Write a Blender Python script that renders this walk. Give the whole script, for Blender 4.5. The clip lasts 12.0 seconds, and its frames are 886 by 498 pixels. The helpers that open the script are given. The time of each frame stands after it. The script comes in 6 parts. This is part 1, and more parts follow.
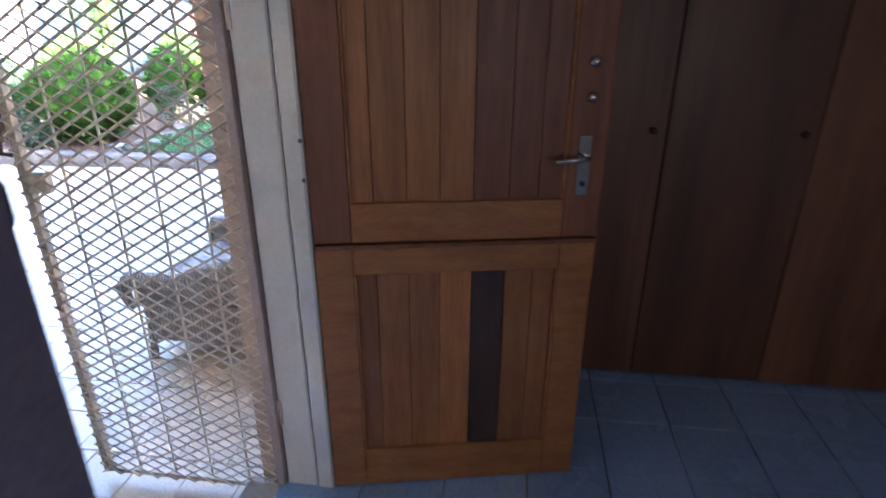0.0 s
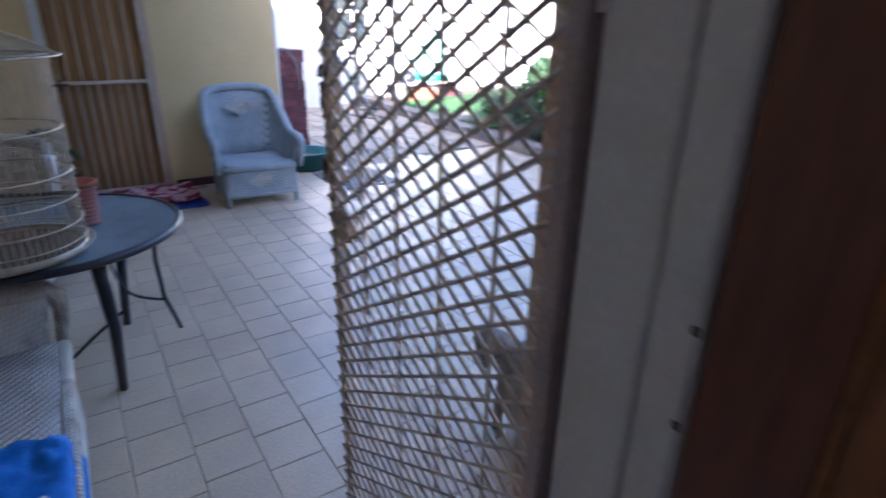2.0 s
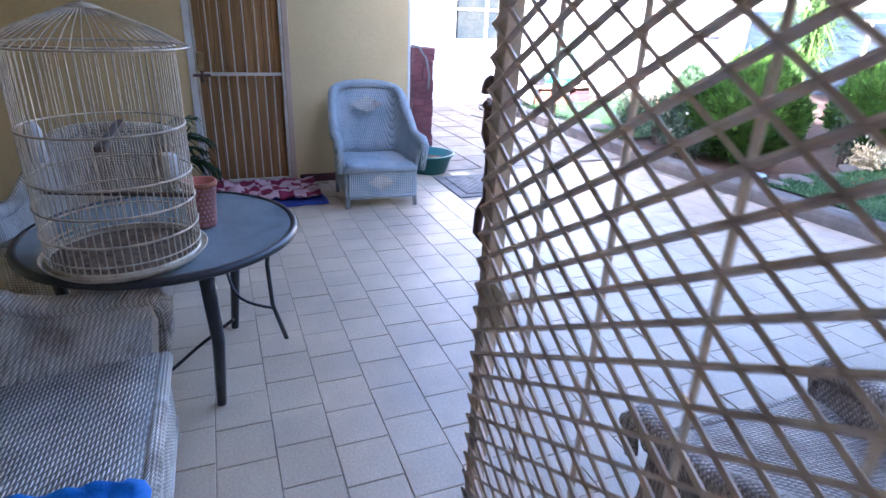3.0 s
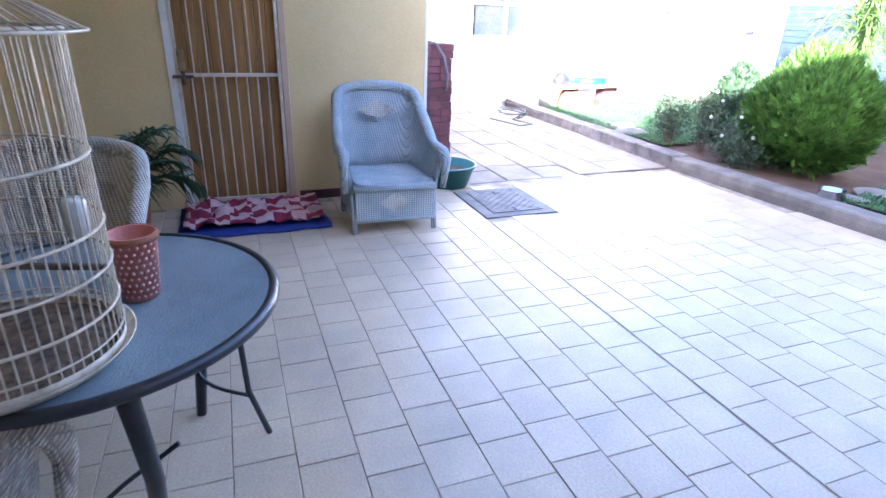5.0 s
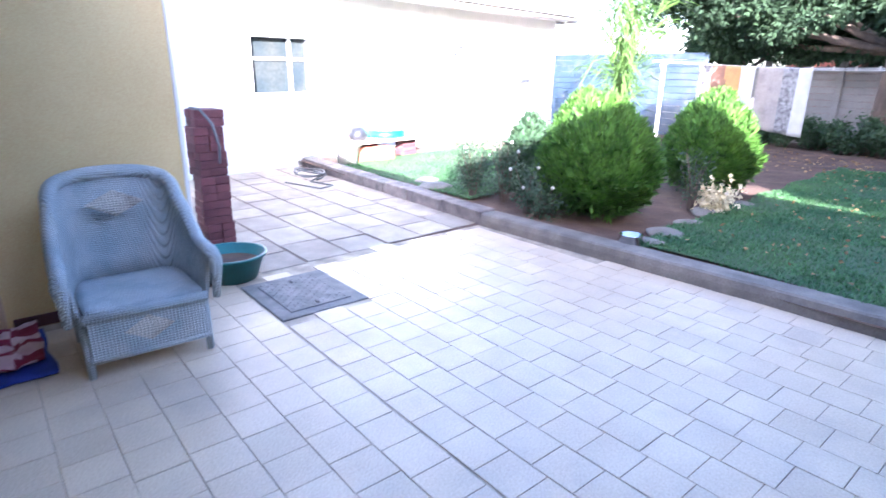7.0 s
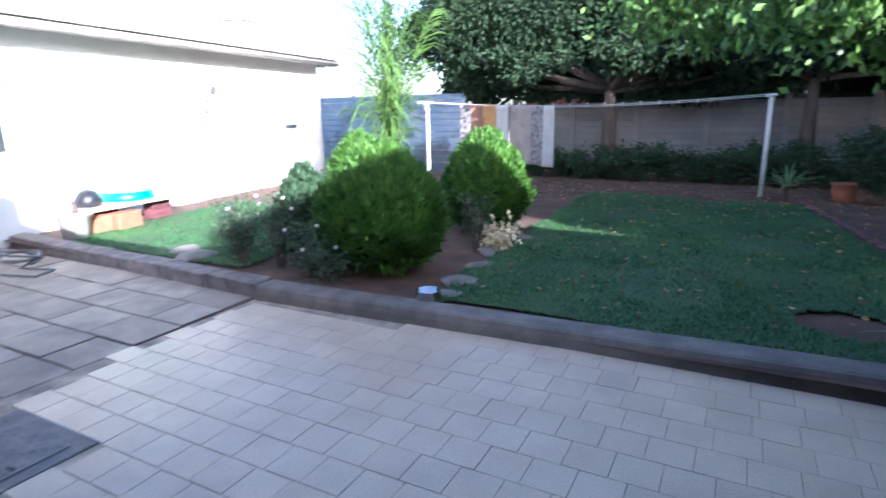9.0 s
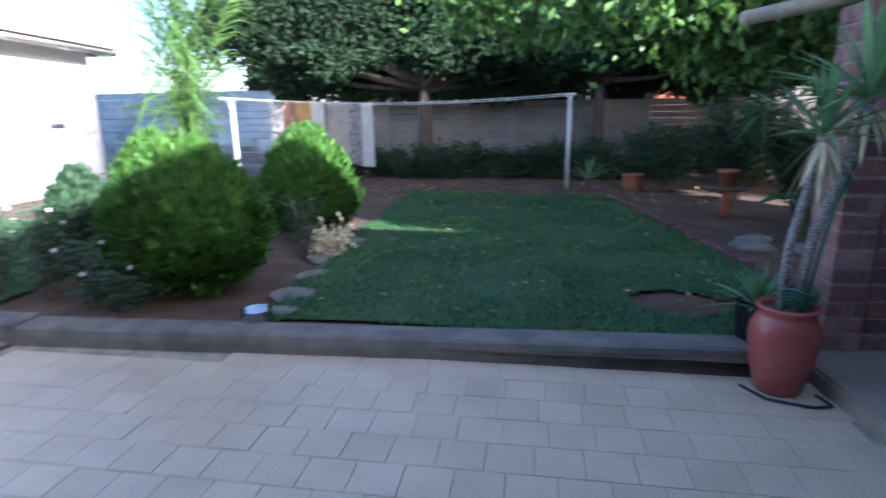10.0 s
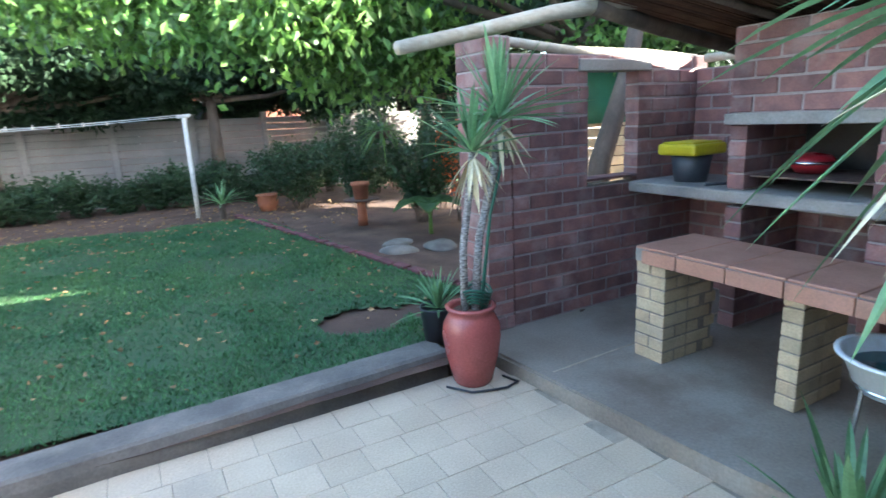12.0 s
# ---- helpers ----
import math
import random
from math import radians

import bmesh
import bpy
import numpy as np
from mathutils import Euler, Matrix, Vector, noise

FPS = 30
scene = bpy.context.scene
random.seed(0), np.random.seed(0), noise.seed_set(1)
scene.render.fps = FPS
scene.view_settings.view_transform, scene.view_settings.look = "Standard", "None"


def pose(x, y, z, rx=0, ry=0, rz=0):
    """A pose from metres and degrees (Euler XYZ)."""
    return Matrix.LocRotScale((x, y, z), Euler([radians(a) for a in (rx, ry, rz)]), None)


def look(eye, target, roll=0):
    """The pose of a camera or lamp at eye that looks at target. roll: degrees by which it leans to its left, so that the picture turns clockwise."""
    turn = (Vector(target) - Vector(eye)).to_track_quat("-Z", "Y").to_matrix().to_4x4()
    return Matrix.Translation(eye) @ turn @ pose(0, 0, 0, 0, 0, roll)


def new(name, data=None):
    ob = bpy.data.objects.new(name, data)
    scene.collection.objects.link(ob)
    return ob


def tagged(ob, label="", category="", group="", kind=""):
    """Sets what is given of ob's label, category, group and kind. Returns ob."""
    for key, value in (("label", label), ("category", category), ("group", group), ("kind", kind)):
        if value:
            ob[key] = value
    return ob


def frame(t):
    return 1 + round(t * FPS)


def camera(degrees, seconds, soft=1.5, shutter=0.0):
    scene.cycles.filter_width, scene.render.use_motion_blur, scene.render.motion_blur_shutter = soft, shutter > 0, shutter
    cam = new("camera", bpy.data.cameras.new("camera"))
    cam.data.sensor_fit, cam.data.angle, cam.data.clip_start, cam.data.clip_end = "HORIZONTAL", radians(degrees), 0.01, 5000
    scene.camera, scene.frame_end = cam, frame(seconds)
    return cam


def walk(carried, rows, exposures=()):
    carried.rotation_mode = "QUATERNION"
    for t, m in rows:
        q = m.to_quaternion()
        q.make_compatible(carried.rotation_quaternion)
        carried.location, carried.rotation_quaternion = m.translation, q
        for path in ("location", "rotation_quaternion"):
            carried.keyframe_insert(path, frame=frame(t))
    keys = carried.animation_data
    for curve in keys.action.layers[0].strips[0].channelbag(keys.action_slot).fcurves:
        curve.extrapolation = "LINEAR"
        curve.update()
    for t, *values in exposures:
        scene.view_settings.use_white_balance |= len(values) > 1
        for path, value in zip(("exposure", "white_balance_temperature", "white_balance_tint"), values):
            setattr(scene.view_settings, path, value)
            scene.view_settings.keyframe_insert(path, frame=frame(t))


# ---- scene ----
cam = camera(76.5, 12.0, shutter=0.5)
PATH = [
    (0, (0.405, 0.004, 1.682), (0.163, 1.838, 0.921), 0.2),
    (0.5, (0.360, 0.317, 1.711), (-0.080, 2.101, 0.921), 0.0),
    (1, (0.249, 0.579, 1.736), (-0.454, 2.255, 0.901), 0.2),
    (1.5, (0.178, 0.925, 1.654), (-1.054, 2.311, 0.906), 0.1),
    (2, (0.062, 1.04, 1.64), (-1.481, 2.065, 0.885), 1.1),
    (2.5, (-0.165, 1.089, 1.643), (-1.845, 1.857, 0.877), 1.6),
    (3, (-0.358, 1.135, 1.628), (-2.071, 1.827, 0.862), 2.4),
    (5, (-1.175, 1.332, 1.547), (-2.899, 1.992, 0.779), 2.0),
    (5.5, (-1.324, 1.403, 1.559), (-2.999, 2.19, 0.8), 1.9),
    (6, (-1.508, 1.538, 1.618), (-3.095, 2.512, 0.887), 1.7),
    (6.5, (-1.664, 1.719, 1.603), (-3.201, 2.819, 0.95), 1.2),
    (7, (-1.83, 1.85, 1.63), (-3.293, 3.071, 1.022), 0.8),
    (9, (-2.293, 2.44, 1.674), (-3.208, 4.153, 1.197), -1.0),
    (9.5, (-2.44, 2.585, 1.646), (-3.094, 4.416, 1.179), -1.7),
    (10, (-2.627, 2.839, 1.555), (-2.935, 4.758, 1.082), -0.7),
    (10.5, (-2.704, 2.969, 1.616), (-2.562, 4.907, 1.142), -2.1),
    (11, (-2.787, 3.053, 1.626), (-2.378, 4.952, 1.154), -2.4),
    (11.5, (-2.862, 3.154, 1.622), (-2.141, 4.962, 1.163), -2.5),
    (12, (-2.926, 3.225, 1.634), (-1.993, 4.933, 1.174), -2.8),
]
EXPOSURES = [(0, 4.87, 5600, 22), (0.5, 4.37, 5550, 22), (1, 3.82, 5500, 23), (1.5, 3.32, 5500, 24), (2, 3.12, 5450, 25), (2.5, 3.42, 5400, 27), (5, 4.02, 5550, 26), (7, 3.67, 5450, 25), (9, 2.33, 5250, 19), (9.5, 2.1, 5200, 18), (10.5, 2.47, 5450, 12), (11.5, 3.22, 5800, 7), (12, 3.57, 5900, 7)]
walk(cam, [(t, look(eye, target, roll)) for t, eye, target, roll in PATH], EXPOSURES)

# ---- light ----
SUN_AZ, SUN_EL = -35.0, 20.0
world = bpy.data.worlds.new("sky")
scene.world = world
world.use_nodes = True
wn = world.node_tree.nodes
sky = wn.new("ShaderNodeTexSky")
sky.sky_type = "NISHITA"
sky.sun_disc = False
sky.sun_elevation = radians(SUN_EL)
sky.sun_rotation = radians(90 - SUN_AZ)
sky.dust_density = 2.0
wn["Background"].inputs["Strength"].default_value = 0.115
world.node_tree.links.new(sky.outputs["Color"], wn["Background"].inputs["Color"])
sun = new("sun", bpy.data.lights.new("sun", "SUN"))
sun.data.energy, sun.data.angle, sun.data.color = 5.0, radians(0.55), (1.0, 0.93, 0.82)
sun.matrix_world = look((0, 0, 0), (-math.cos(radians(SUN_AZ)) * math.cos(radians(SUN_EL)),
                                    -math.sin(radians(SUN_AZ)) * math.cos(radians(SUN_EL)), -math.sin(radians(SUN_EL))))
# added fill lamp that brightens the room; no such source is known
room_light = new("room_fill_lamp", bpy.data.lights.new("room_fill_lamp", "AREA"))
room_light.data.shape, room_light.data.size, room_light.data.size_y = "RECTANGLE", 1.1, 0.9
room_light.data.energy, room_light.data.color = 0.34, (1.0, 0.95, 0.88)
room_light.matrix_world = look((1.6, -1.94, 1.55), (1.6, 1.0, 1.2))


# ---- materials ----
def rgba(c):
    return (c[0], c[1], c[2], 1.0)


def mat(name, c1, c2=None, scale=6.0, fine=60.0, rough=0.6, metal=0.0, bump=0.15, vary=0.0, island=0.0, coords="world",
        stretch=(1, 1, 1), stain=None, stain_scale=1.3, stain_amount=0.5, spec=0.5, weave=0.0, weave_dir=(1, 1), translucent=0.0):
    """A surface with colour that varies at two scales, relief, and stains of their own shape."""
    m = bpy.data.materials.new(name)
    m.use_nodes = True
    nt = m.node_tree
    n, ln = nt.nodes, nt.links
    b = n["Principled BSDF"]
    c2 = c2 or tuple(0.75 * v for v in c1)
    if coords == "world":
        src = n.new("ShaderNodeNewGeometry").outputs["Position"]
    else:
        src = n.new("ShaderNodeTexCoord").outputs["Object"]
    mp = n.new("ShaderNodeMapping")
    mp.inputs["Scale"].default_value = stretch
    ln.new(src, mp.inputs["Vector"])
    vec = mp.outputs["Vector"]
    big = n.new("ShaderNodeTexNoise")
    big.inputs["Scale"].default_value, big.inputs["Detail"].default_value = scale, 6.0
    ln.new(vec, big.inputs["Vector"])
    small = n.new("ShaderNodeTexNoise")
    small.inputs["Scale"].default_value, small.inputs["Detail"].default_value = fine, 4.0
    ln.new(vec, small.inputs["Vector"])
    ramp = n.new("ShaderNodeMapRange")
    ramp.inputs["From Min"].default_value, ramp.inputs["From Max"].default_value = 0.32, 0.68
    ln.new(big.outputs["Fac"], ramp.inputs["Value"])
    mix = n.new("ShaderNodeMix")
    mix.data_type = "RGBA"
    mix.inputs["A"].default_value, mix.inputs["B"].default_value = rgba(c1), rgba(c2)
    ln.new(ramp.outputs["Result"], mix.inputs["Factor"])
    col = mix.outputs["Result"]
    grain = n.new("ShaderNodeMix")
    grain.data_type, grain.blend_type = "RGBA", "OVERLAY"
    grain.inputs["Factor"].default_value = 0.35
    ln.new(col, grain.inputs["A"])
    ln.new(small.outputs["Fac"], grain.inputs["B"])
    col = grain.outputs["Result"]
    if stain:
        st = n.new("ShaderNodeTexNoise")
        st.inputs["Scale"].default_value, st.inputs["Detail"].default_value, st.inputs["Roughness"].default_value = stain_scale, 8.0, 0.65
        ln.new(src, st.inputs["Vector"])
        sr = n.new("ShaderNodeMapRange")
        sr.inputs["From Min"].default_value, sr.inputs["From Max"].default_value = 0.5, 0.72
        sr.inputs["To Max"].default_value = stain_amount
        ln.new(st.outputs["Fac"], sr.inputs["Value"])
        sm = n.new("ShaderNodeMix")
        sm.data_type = "RGBA"
        sm.inputs["B"].default_value = rgba(stain)
        ln.new(sr.outputs["Result"], sm.inputs["Factor"])
        ln.new(col, sm.inputs["A"])
        col = sm.outputs["Result"]
    if vary or island:
        hs = n.new("ShaderNodeHueSaturation")
        vr = n.new("ShaderNodeMapRange")
        amount = vary or island
        vr.inputs["To Min"].default_value, vr.inputs["To Max"].default_value = 1 - amount, 1 + amount
        if vary:
            ln.new(n.new("ShaderNodeObjectInfo").outputs["Random"], vr.inputs["Value"])
        else:
            ln.new(n.new("ShaderNodeNewGeometry").outputs["Random Per Island"], vr.inputs["Value"])
        ln.new(vr.outputs["Result"], hs.inputs["Value"])
        ln.new(col, hs.inputs["Color"])
        col = hs.outputs["Color"]
    height = small.outputs["Fac"]
    if weave:
        waves = []
        sep, com = n.new("ShaderNodeSeparateXYZ"), n.new("ShaderNodeCombineXYZ")
        ln.new(n.new("ShaderNodeTexCoord").outputs["Object"], sep.inputs["Vector"])
        for k, (p, q) in enumerate((("X", "Y"), ("Z", "Y"))):
            add = n.new("ShaderNodeMath")
            add.operation = "ADD"
            ln.new(sep.outputs[p], add.inputs[0])
            ln.new(sep.outputs[q], add.inputs[1])
            ln.new(add.outputs["Value"], com.inputs[k])
        for axis, per in zip(("X", "Y"), weave_dir):
            w = n.new("ShaderNodeTexWave")
            w.wave_type, w.bands_direction = "BANDS", axis
            w.inputs["Scale"].default_value, w.inputs["Distortion"].default_value = per, 0.0
            ln.new(com.outputs["Vector"], w.inputs["Vector"])
            waves.append(w.outputs["Fac"])
        wv = n.new("ShaderNodeMath")
        wv.operation = "MULTIPLY"
        ln.new(waves[0], wv.inputs[0])
        ln.new(waves[1], wv.inputs[1])
        height = wv.outputs["Value"]
        gap = n.new("ShaderNodeMapRange")
        gap.inputs["From Max"].default_value = 0.16
        gap.inputs["To Min"].default_value = 1 - weave
        ln.new(height, gap.inputs["Value"])
        gm = n.new("ShaderNodeMix")
        gm.data_type, gm.blend_type = "RGBA", "MULTIPLY"
        gm.inputs["Factor"].default_value = 1.0
        ln.new(col, gm.inputs["A"])
        ln.new(gap.outputs["Result"], gm.inputs["B"])
        col = gm.outputs["Result"]
    ln.new(col, b.inputs["Base Color"])
    rr = n.new("ShaderNodeMapRange")
    rr.inputs["To Min"].default_value, rr.inputs["To Max"].default_value = max(0.03, rough - 0.12), min(1.0, rough + 0.12)
    ln.new(big.outputs["Fac"], rr.inputs["Value"])
    ln.new(rr.outputs["Result"], b.inputs["Roughness"])
    b.inputs["Metallic"].default_value = metal
    b.inputs["Specular IOR Level"].default_value = spec
    if translucent:
        b.inputs["Transmission Weight"].default_value = 0.0
        tl = n.new("ShaderNodeBsdfTranslucent")
        ln.new(col, tl.inputs["Color"])
        ms = n.new("ShaderNodeMixShader")
        ms.inputs["Fac"].default_value = translucent
        ln.new(b.outputs["BSDF"], ms.inputs[1])
        ln.new(tl.outputs["BSDF"], ms.inputs[2])
        ln.new(ms.outputs["Shader"], n["Material Output"].inputs["Surface"])
    if bump:
        bp = n.new("ShaderNodeBump")
        bp.inputs["Strength"].default_value, bp.inputs["Distance"].default_value = bump, 0.01
        ln.new(height, bp.inputs["Height"])
        ln.new(bp.outputs["Normal"], b.inputs["Normal"])
    return m


def wood(name, c1, c2, grain=28.0, rough=0.45, axis="Z", vary=0.0):
    s = {"X": (0.08, 1, 1), "Y": (1, 0.08, 1), "Z": (1, 1, 0.08)}[axis]
    return mat(name, c1, c2, scale=grain, fine=grain * 5, rough=rough, bump=0.12, stretch=s, vary=vary, stain=tuple(0.5 * v for v in c1), stain_scale=2.0, stain_amount=0.35)


def glass(name, tint=(0.9, 0.95, 0.95), rough=0.03):
    m = bpy.data.materials.new(name)
    m.use_nodes = True
    b = m.node_tree.nodes["Principled BSDF"]
    b.inputs["Base Color"].default_value = rgba(tint)
    b.inputs["Roughness"].default_value = rough
    b.inputs["Transmission Weight"].default_value = 1.0
    b.inputs["IOR"].default_value = 1.45
    return m


M = {
    "patio_tile": mat("patio_tile", (0.60, 0.47, 0.33), (0.52, 0.40, 0.28), 3.0, 90, 0.38, vary=0.055, stain=(0.31, 0.26, 0.22), stain_scale=0.9, stain_amount=0.65, bump=0.08),
    "patio_tile_far": mat("patio_tile_far", (0.60, 0.47, 0.33), (0.52, 0.40, 0.28), 3.0, 90, 0.38, island=0.055, stain=(0.31, 0.26, 0.22), stain_scale=0.9, stain_amount=0.65, bump=0.08),
    "grout": mat("grout", (0.50, 0.40, 0.29), (0.21, 0.17, 0.13), 5, 80, 0.9),
    "paving": mat("paving", (0.42, 0.34, 0.26), (0.30, 0.25, 0.20), 3.5, 70, 0.75, vary=0.14, stain=(0.16, 0.13, 0.11), stain_amount=0.6, bump=0.25),
    "kerb": mat("kerb", (0.21, 0.18, 0.15), (0.125, 0.11, 0.095), 5, 70, 0.85, stain=(0.08, 0.07, 0.06), bump=0.35),
    "kerb_stone": mat("kerb_stone", (0.26, 0.22, 0.20), (0.13, 0.115, 0.11), 7, 50, 0.9, vary=0.2, stain=(0.07, 0.06, 0.055), bump=0.6),
    "slab": mat("slab", (0.31, 0.265, 0.215), (0.205, 0.16, 0.12), 1.6, 60, 0.6, stain=(0.14, 0.09, 0.06), stain_amount=0.9, bump=0.15),
    "yellow_wall": mat("yellow_wall", (0.74, 0.56, 0.28), (0.69, 0.51, 0.25), 2.0, 120, 0.55, bump=0.06, stain=(0.58, 0.42, 0.2), stain_scale=0.8, stain_amount=0.3),
    "peach_wall": mat("peach_wall", (0.60, 0.42, 0.29), (0.52, 0.36, 0.25), 3.0, 120, 0.7, bump=0.12, stain=(0.4, 0.27, 0.2), stain_amount=0.4),
    "white_wall": mat("white_wall", (0.80, 0.79, 0.76), (0.74, 0.73, 0.71), 2.0, 100, 0.75, bump=0.12, stain=(0.6, 0.57, 0.52), stain_amount=0.35),
    "white_paint": mat("white_paint", (0.80, 0.78, 0.74), (0.74, 0.71, 0.67), 4.0, 90, 0.35, bump=0.08, stain=(0.45, 0.40, 0.35), stain_scale=6, stain_amount=0.3),
    "cream_steel": mat("cream_steel", (0.66, 0.58, 0.46), (0.55, 0.47, 0.36), 9.0, 120, 0.45, bump=0.1, stain=(0.28, 0.17, 0.10), stain_scale=9, stain_amount=0.45),
    "gate_frame": mat("gate_frame", (0.50, 0.395, 0.365), (0.41, 0.32, 0.295), 6.0, 110, 0.5, bump=0.1, stain=(0.24, 0.17, 0.15), stain_scale=7, stain_amount=0.4),
    "gate_steel": mat("gate_steel", (0.74, 0.63, 0.53), (0.60, 0.49, 0.40), 14.0, 120, 0.5, bump=0.15, stain=(0.20, 0.11, 0.07), stain_scale=14, stain_amount=0.5),
    "black_steel": mat("black_steel", (0.018, 0.02, 0.024), (0.03, 0.03, 0.035), 8, 80, 0.35, bump=0.05),
    "steel": mat("steel", (0.62, 0.62, 0.63), (0.5, 0.5, 0.5), 8, 90, 0.22, metal=1.0, bump=0.03),
    "brass": mat("brass", (0.5, 0.38, 0.2), (0.35, 0.25, 0.13), 20, 90, 0.35, metal=1.0, bump=0.03),
    "rust": mat("rust", (0.16, 0.09, 0.065), (0.08, 0.05, 0.04), 18, 90, 0.7, bump=0.2),
    "door_stile": wood("door_stile", (0.24, 0.085, 0.035), (0.17, 0.055, 0.024)),
    "door_rail": wood("door_rail", (0.38, 0.155, 0.045), (0.28, 0.105, 0.03), axis="X"),
    "door_board": wood("door_board", (0.37, 0.15, 0.045), (0.26, 0.098, 0.03), vary=0.28),
    "door_dark": wood("door_dark", (0.07, 0.035, 0.022), (0.045, 0.022, 0.015)),
    "door_red": wood("door_red", (0.21, 0.075, 0.035), (0.15, 0.055, 0.026)),
    "cupboard": wood("cupboard", (0.21, 0.088, 0.04), (0.11, 0.045, 0.022), grain=9, vary=0.3),
    "back_door_wood": wood("back_door_wood", (0.40, 0.21, 0.07), (0.27, 0.13, 0.045), grain=14, vary=0.12),
    # cool daylight on the floor is painted in as blue tile colour
    "bluelit_tile": mat("bluelit_tile", (0.32, 0.45, 0.70), (0.27, 0.39, 0.62), 3, 80, 0.25, vary=0.08, bump=0.04),
    "plaster": mat("plaster", (0.55, 0.48, 0.38), (0.5, 0.44, 0.35), 2, 90, 0.8, bump=0.08),
    "wicker_blue": mat("wicker_blue", (0.66, 0.71, 0.71), (0.48, 0.57, 0.60), 9, 140, 0.6, bump=0.9, weave=0.55, weave_dir=(17, 21), stain=(0.78, 0.78, 0.75), stain_scale=3, stain_amount=0.7),
    "wicker_white": mat("wicker_white", (0.84, 0.80, 0.72), (0.74, 0.68, 0.58), 9, 140, 0.65, bump=0.9, weave=0.45, weave_dir=(17, 21), stain=(0.22, 0.15, 0.09), stain_scale=6, stain_amount=0.85),
    "wicker_grey": mat("wicker_grey", (0.60, 0.52, 0.45), (0.44, 0.37, 0.31), 9, 140, 0.75, bump=0.9, weave=0.6, weave_dir=(17, 21), stain=(0.16, 0.11, 0.08), stain_scale=5, stain_amount=0.8),
    "wicker_seat": mat("wicker_seat", (0.76, 0.72, 0.66), (0.52, 0.48, 0.43), 8, 140, 0.75, bump=0.9, weave=0.8, weave_dir=(9, 26), stain=(0.62, 0.60, 0.56), stain_scale=5, stain_amount=0.8),
    "glass_top": None,
    "cage_wire": mat("cage_wire", (0.66, 0.57, 0.43), (0.50, 0.41, 0.29), 20, 120, 0.4, bump=0.05, stain=(0.25, 0.16, 0.1), stain_scale=20, stain_amount=0.5),
    "seed": mat("seed", (0.22, 0.14, 0.08), (0.06, 0.04, 0.03), 40, 160, 0.95, bump=0.7),
    "red_pot": mat("red_pot", (0.66, 0.22, 0.16), (0.56, 0.17, 0.13), 8, 90, 0.5, bump=0.05),
    "cream": mat("cream", (0.75, 0.66, 0.55), (0.66, 0.57, 0.47), 8, 90, 0.6, bump=0.05),
    "blue_cloth": mat("blue_cloth", (0.012, 0.19, 0.60), (0.010, 0.13, 0.46), 12, 160, 0.8, bump=0.25),
    "navy_cloth": mat("navy_cloth", (0.02, 0.04, 0.25), (0.015, 0.03, 0.16), 10, 160, 0.85, bump=0.25),
    "maroon_cloth": mat("maroon_cloth", (0.25, 0.015, 0.05), (0.17, 0.012, 0.03), 12, 160, 0.9, bump=0.3),
    "pink_cloth": mat("pink_cloth", (0.62, 0.42, 0.42), (0.5, 0.3, 0.31), 12, 160, 0.9, bump=0.3),
    "stack_brick": mat("stack_brick", (0.16, 0.052, 0.055), (0.10, 0.036, 0.04), 6, 90, 0.8, vary=0.2, bump=0.25),
    "teal_plastic": mat("teal_plastic", (0.01, 0.14, 0.13), (0.01, 0.10, 0.10), 5, 80, 0.35, bump=0.03),
    "green_plastic": mat("green_plastic", (0.01, 0.30, 0.20), (0.01, 0.24, 0.17), 5, 80, 0.4, bump=0.03),
    # green plastic paled so that strong sun is in the colour
    "mint_plastic": mat("mint_plastic", (0.20, 0.62, 0.50), (0.42, 0.72, 0.64), 2, 80, 0.3, bump=0.03, stretch=(1, 1, 0.2)),
    "green_hose": mat("green_hose", (0.02, 0.12, 0.07), (0.02, 0.09, 0.05), 5, 80, 0.4, bump=0.03),
    "grey_hose": mat("grey_hose", (0.16, 0.17, 0.17), (0.1, 0.1, 0.1), 5, 80, 0.5, bump=0.03),
    "manhole": mat("manhole", (0.22, 0.20, 0.185), (0.14, 0.13, 0.12), 9, 90, 0.7, bump=0.3, stain=(0.08, 0.07, 0.06)),
    "soil": mat("soil", (0.115, 0.062, 0.04), (0.06, 0.034, 0.024), 2.5, 60, 0.95, bump=0.7, stain=(0.20, 0.13, 0.075), stain_scale=3, stain_amount=0.5),
    "turf": mat("turf", (0.035, 0.075, 0.03), (0.05, 0.085, 0.03), 1.5, 60, 0.9, bump=0.6),
    "grass": mat("grass", (0.045, 0.135, 0.052), (0.085, 0.19, 0.06), 1.2, 60, 0.55, island=0.35, bump=0, translucent=0.3),
    "far_ground": mat("far_ground", (0.12, 0.11, 0.06), (0.08, 0.09, 0.04), 0.2, 10, 0.95, bump=0.3),
    "shrub": mat("shrub", (0.095, 0.21, 0.030), (0.055, 0.14, 0.022), 5, 50, 0.55, island=0.4, bump=0, translucent=0.3),
    "shrub_dull": mat("shrub_dull", (0.05, 0.10, 0.04), (0.035, 0.075, 0.035), 5, 50, 0.6, island=0.35, bump=0, translucent=0.2),
    # near-black green that stands in for deep shade between the sprays
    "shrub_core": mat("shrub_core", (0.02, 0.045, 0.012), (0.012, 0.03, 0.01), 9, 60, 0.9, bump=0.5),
    "rose_leaf": mat("rose_leaf", (0.055, 0.10, 0.05), (0.04, 0.075, 0.04), 5, 50, 0.5, island=0.35, bump=0, translucent=0.25),
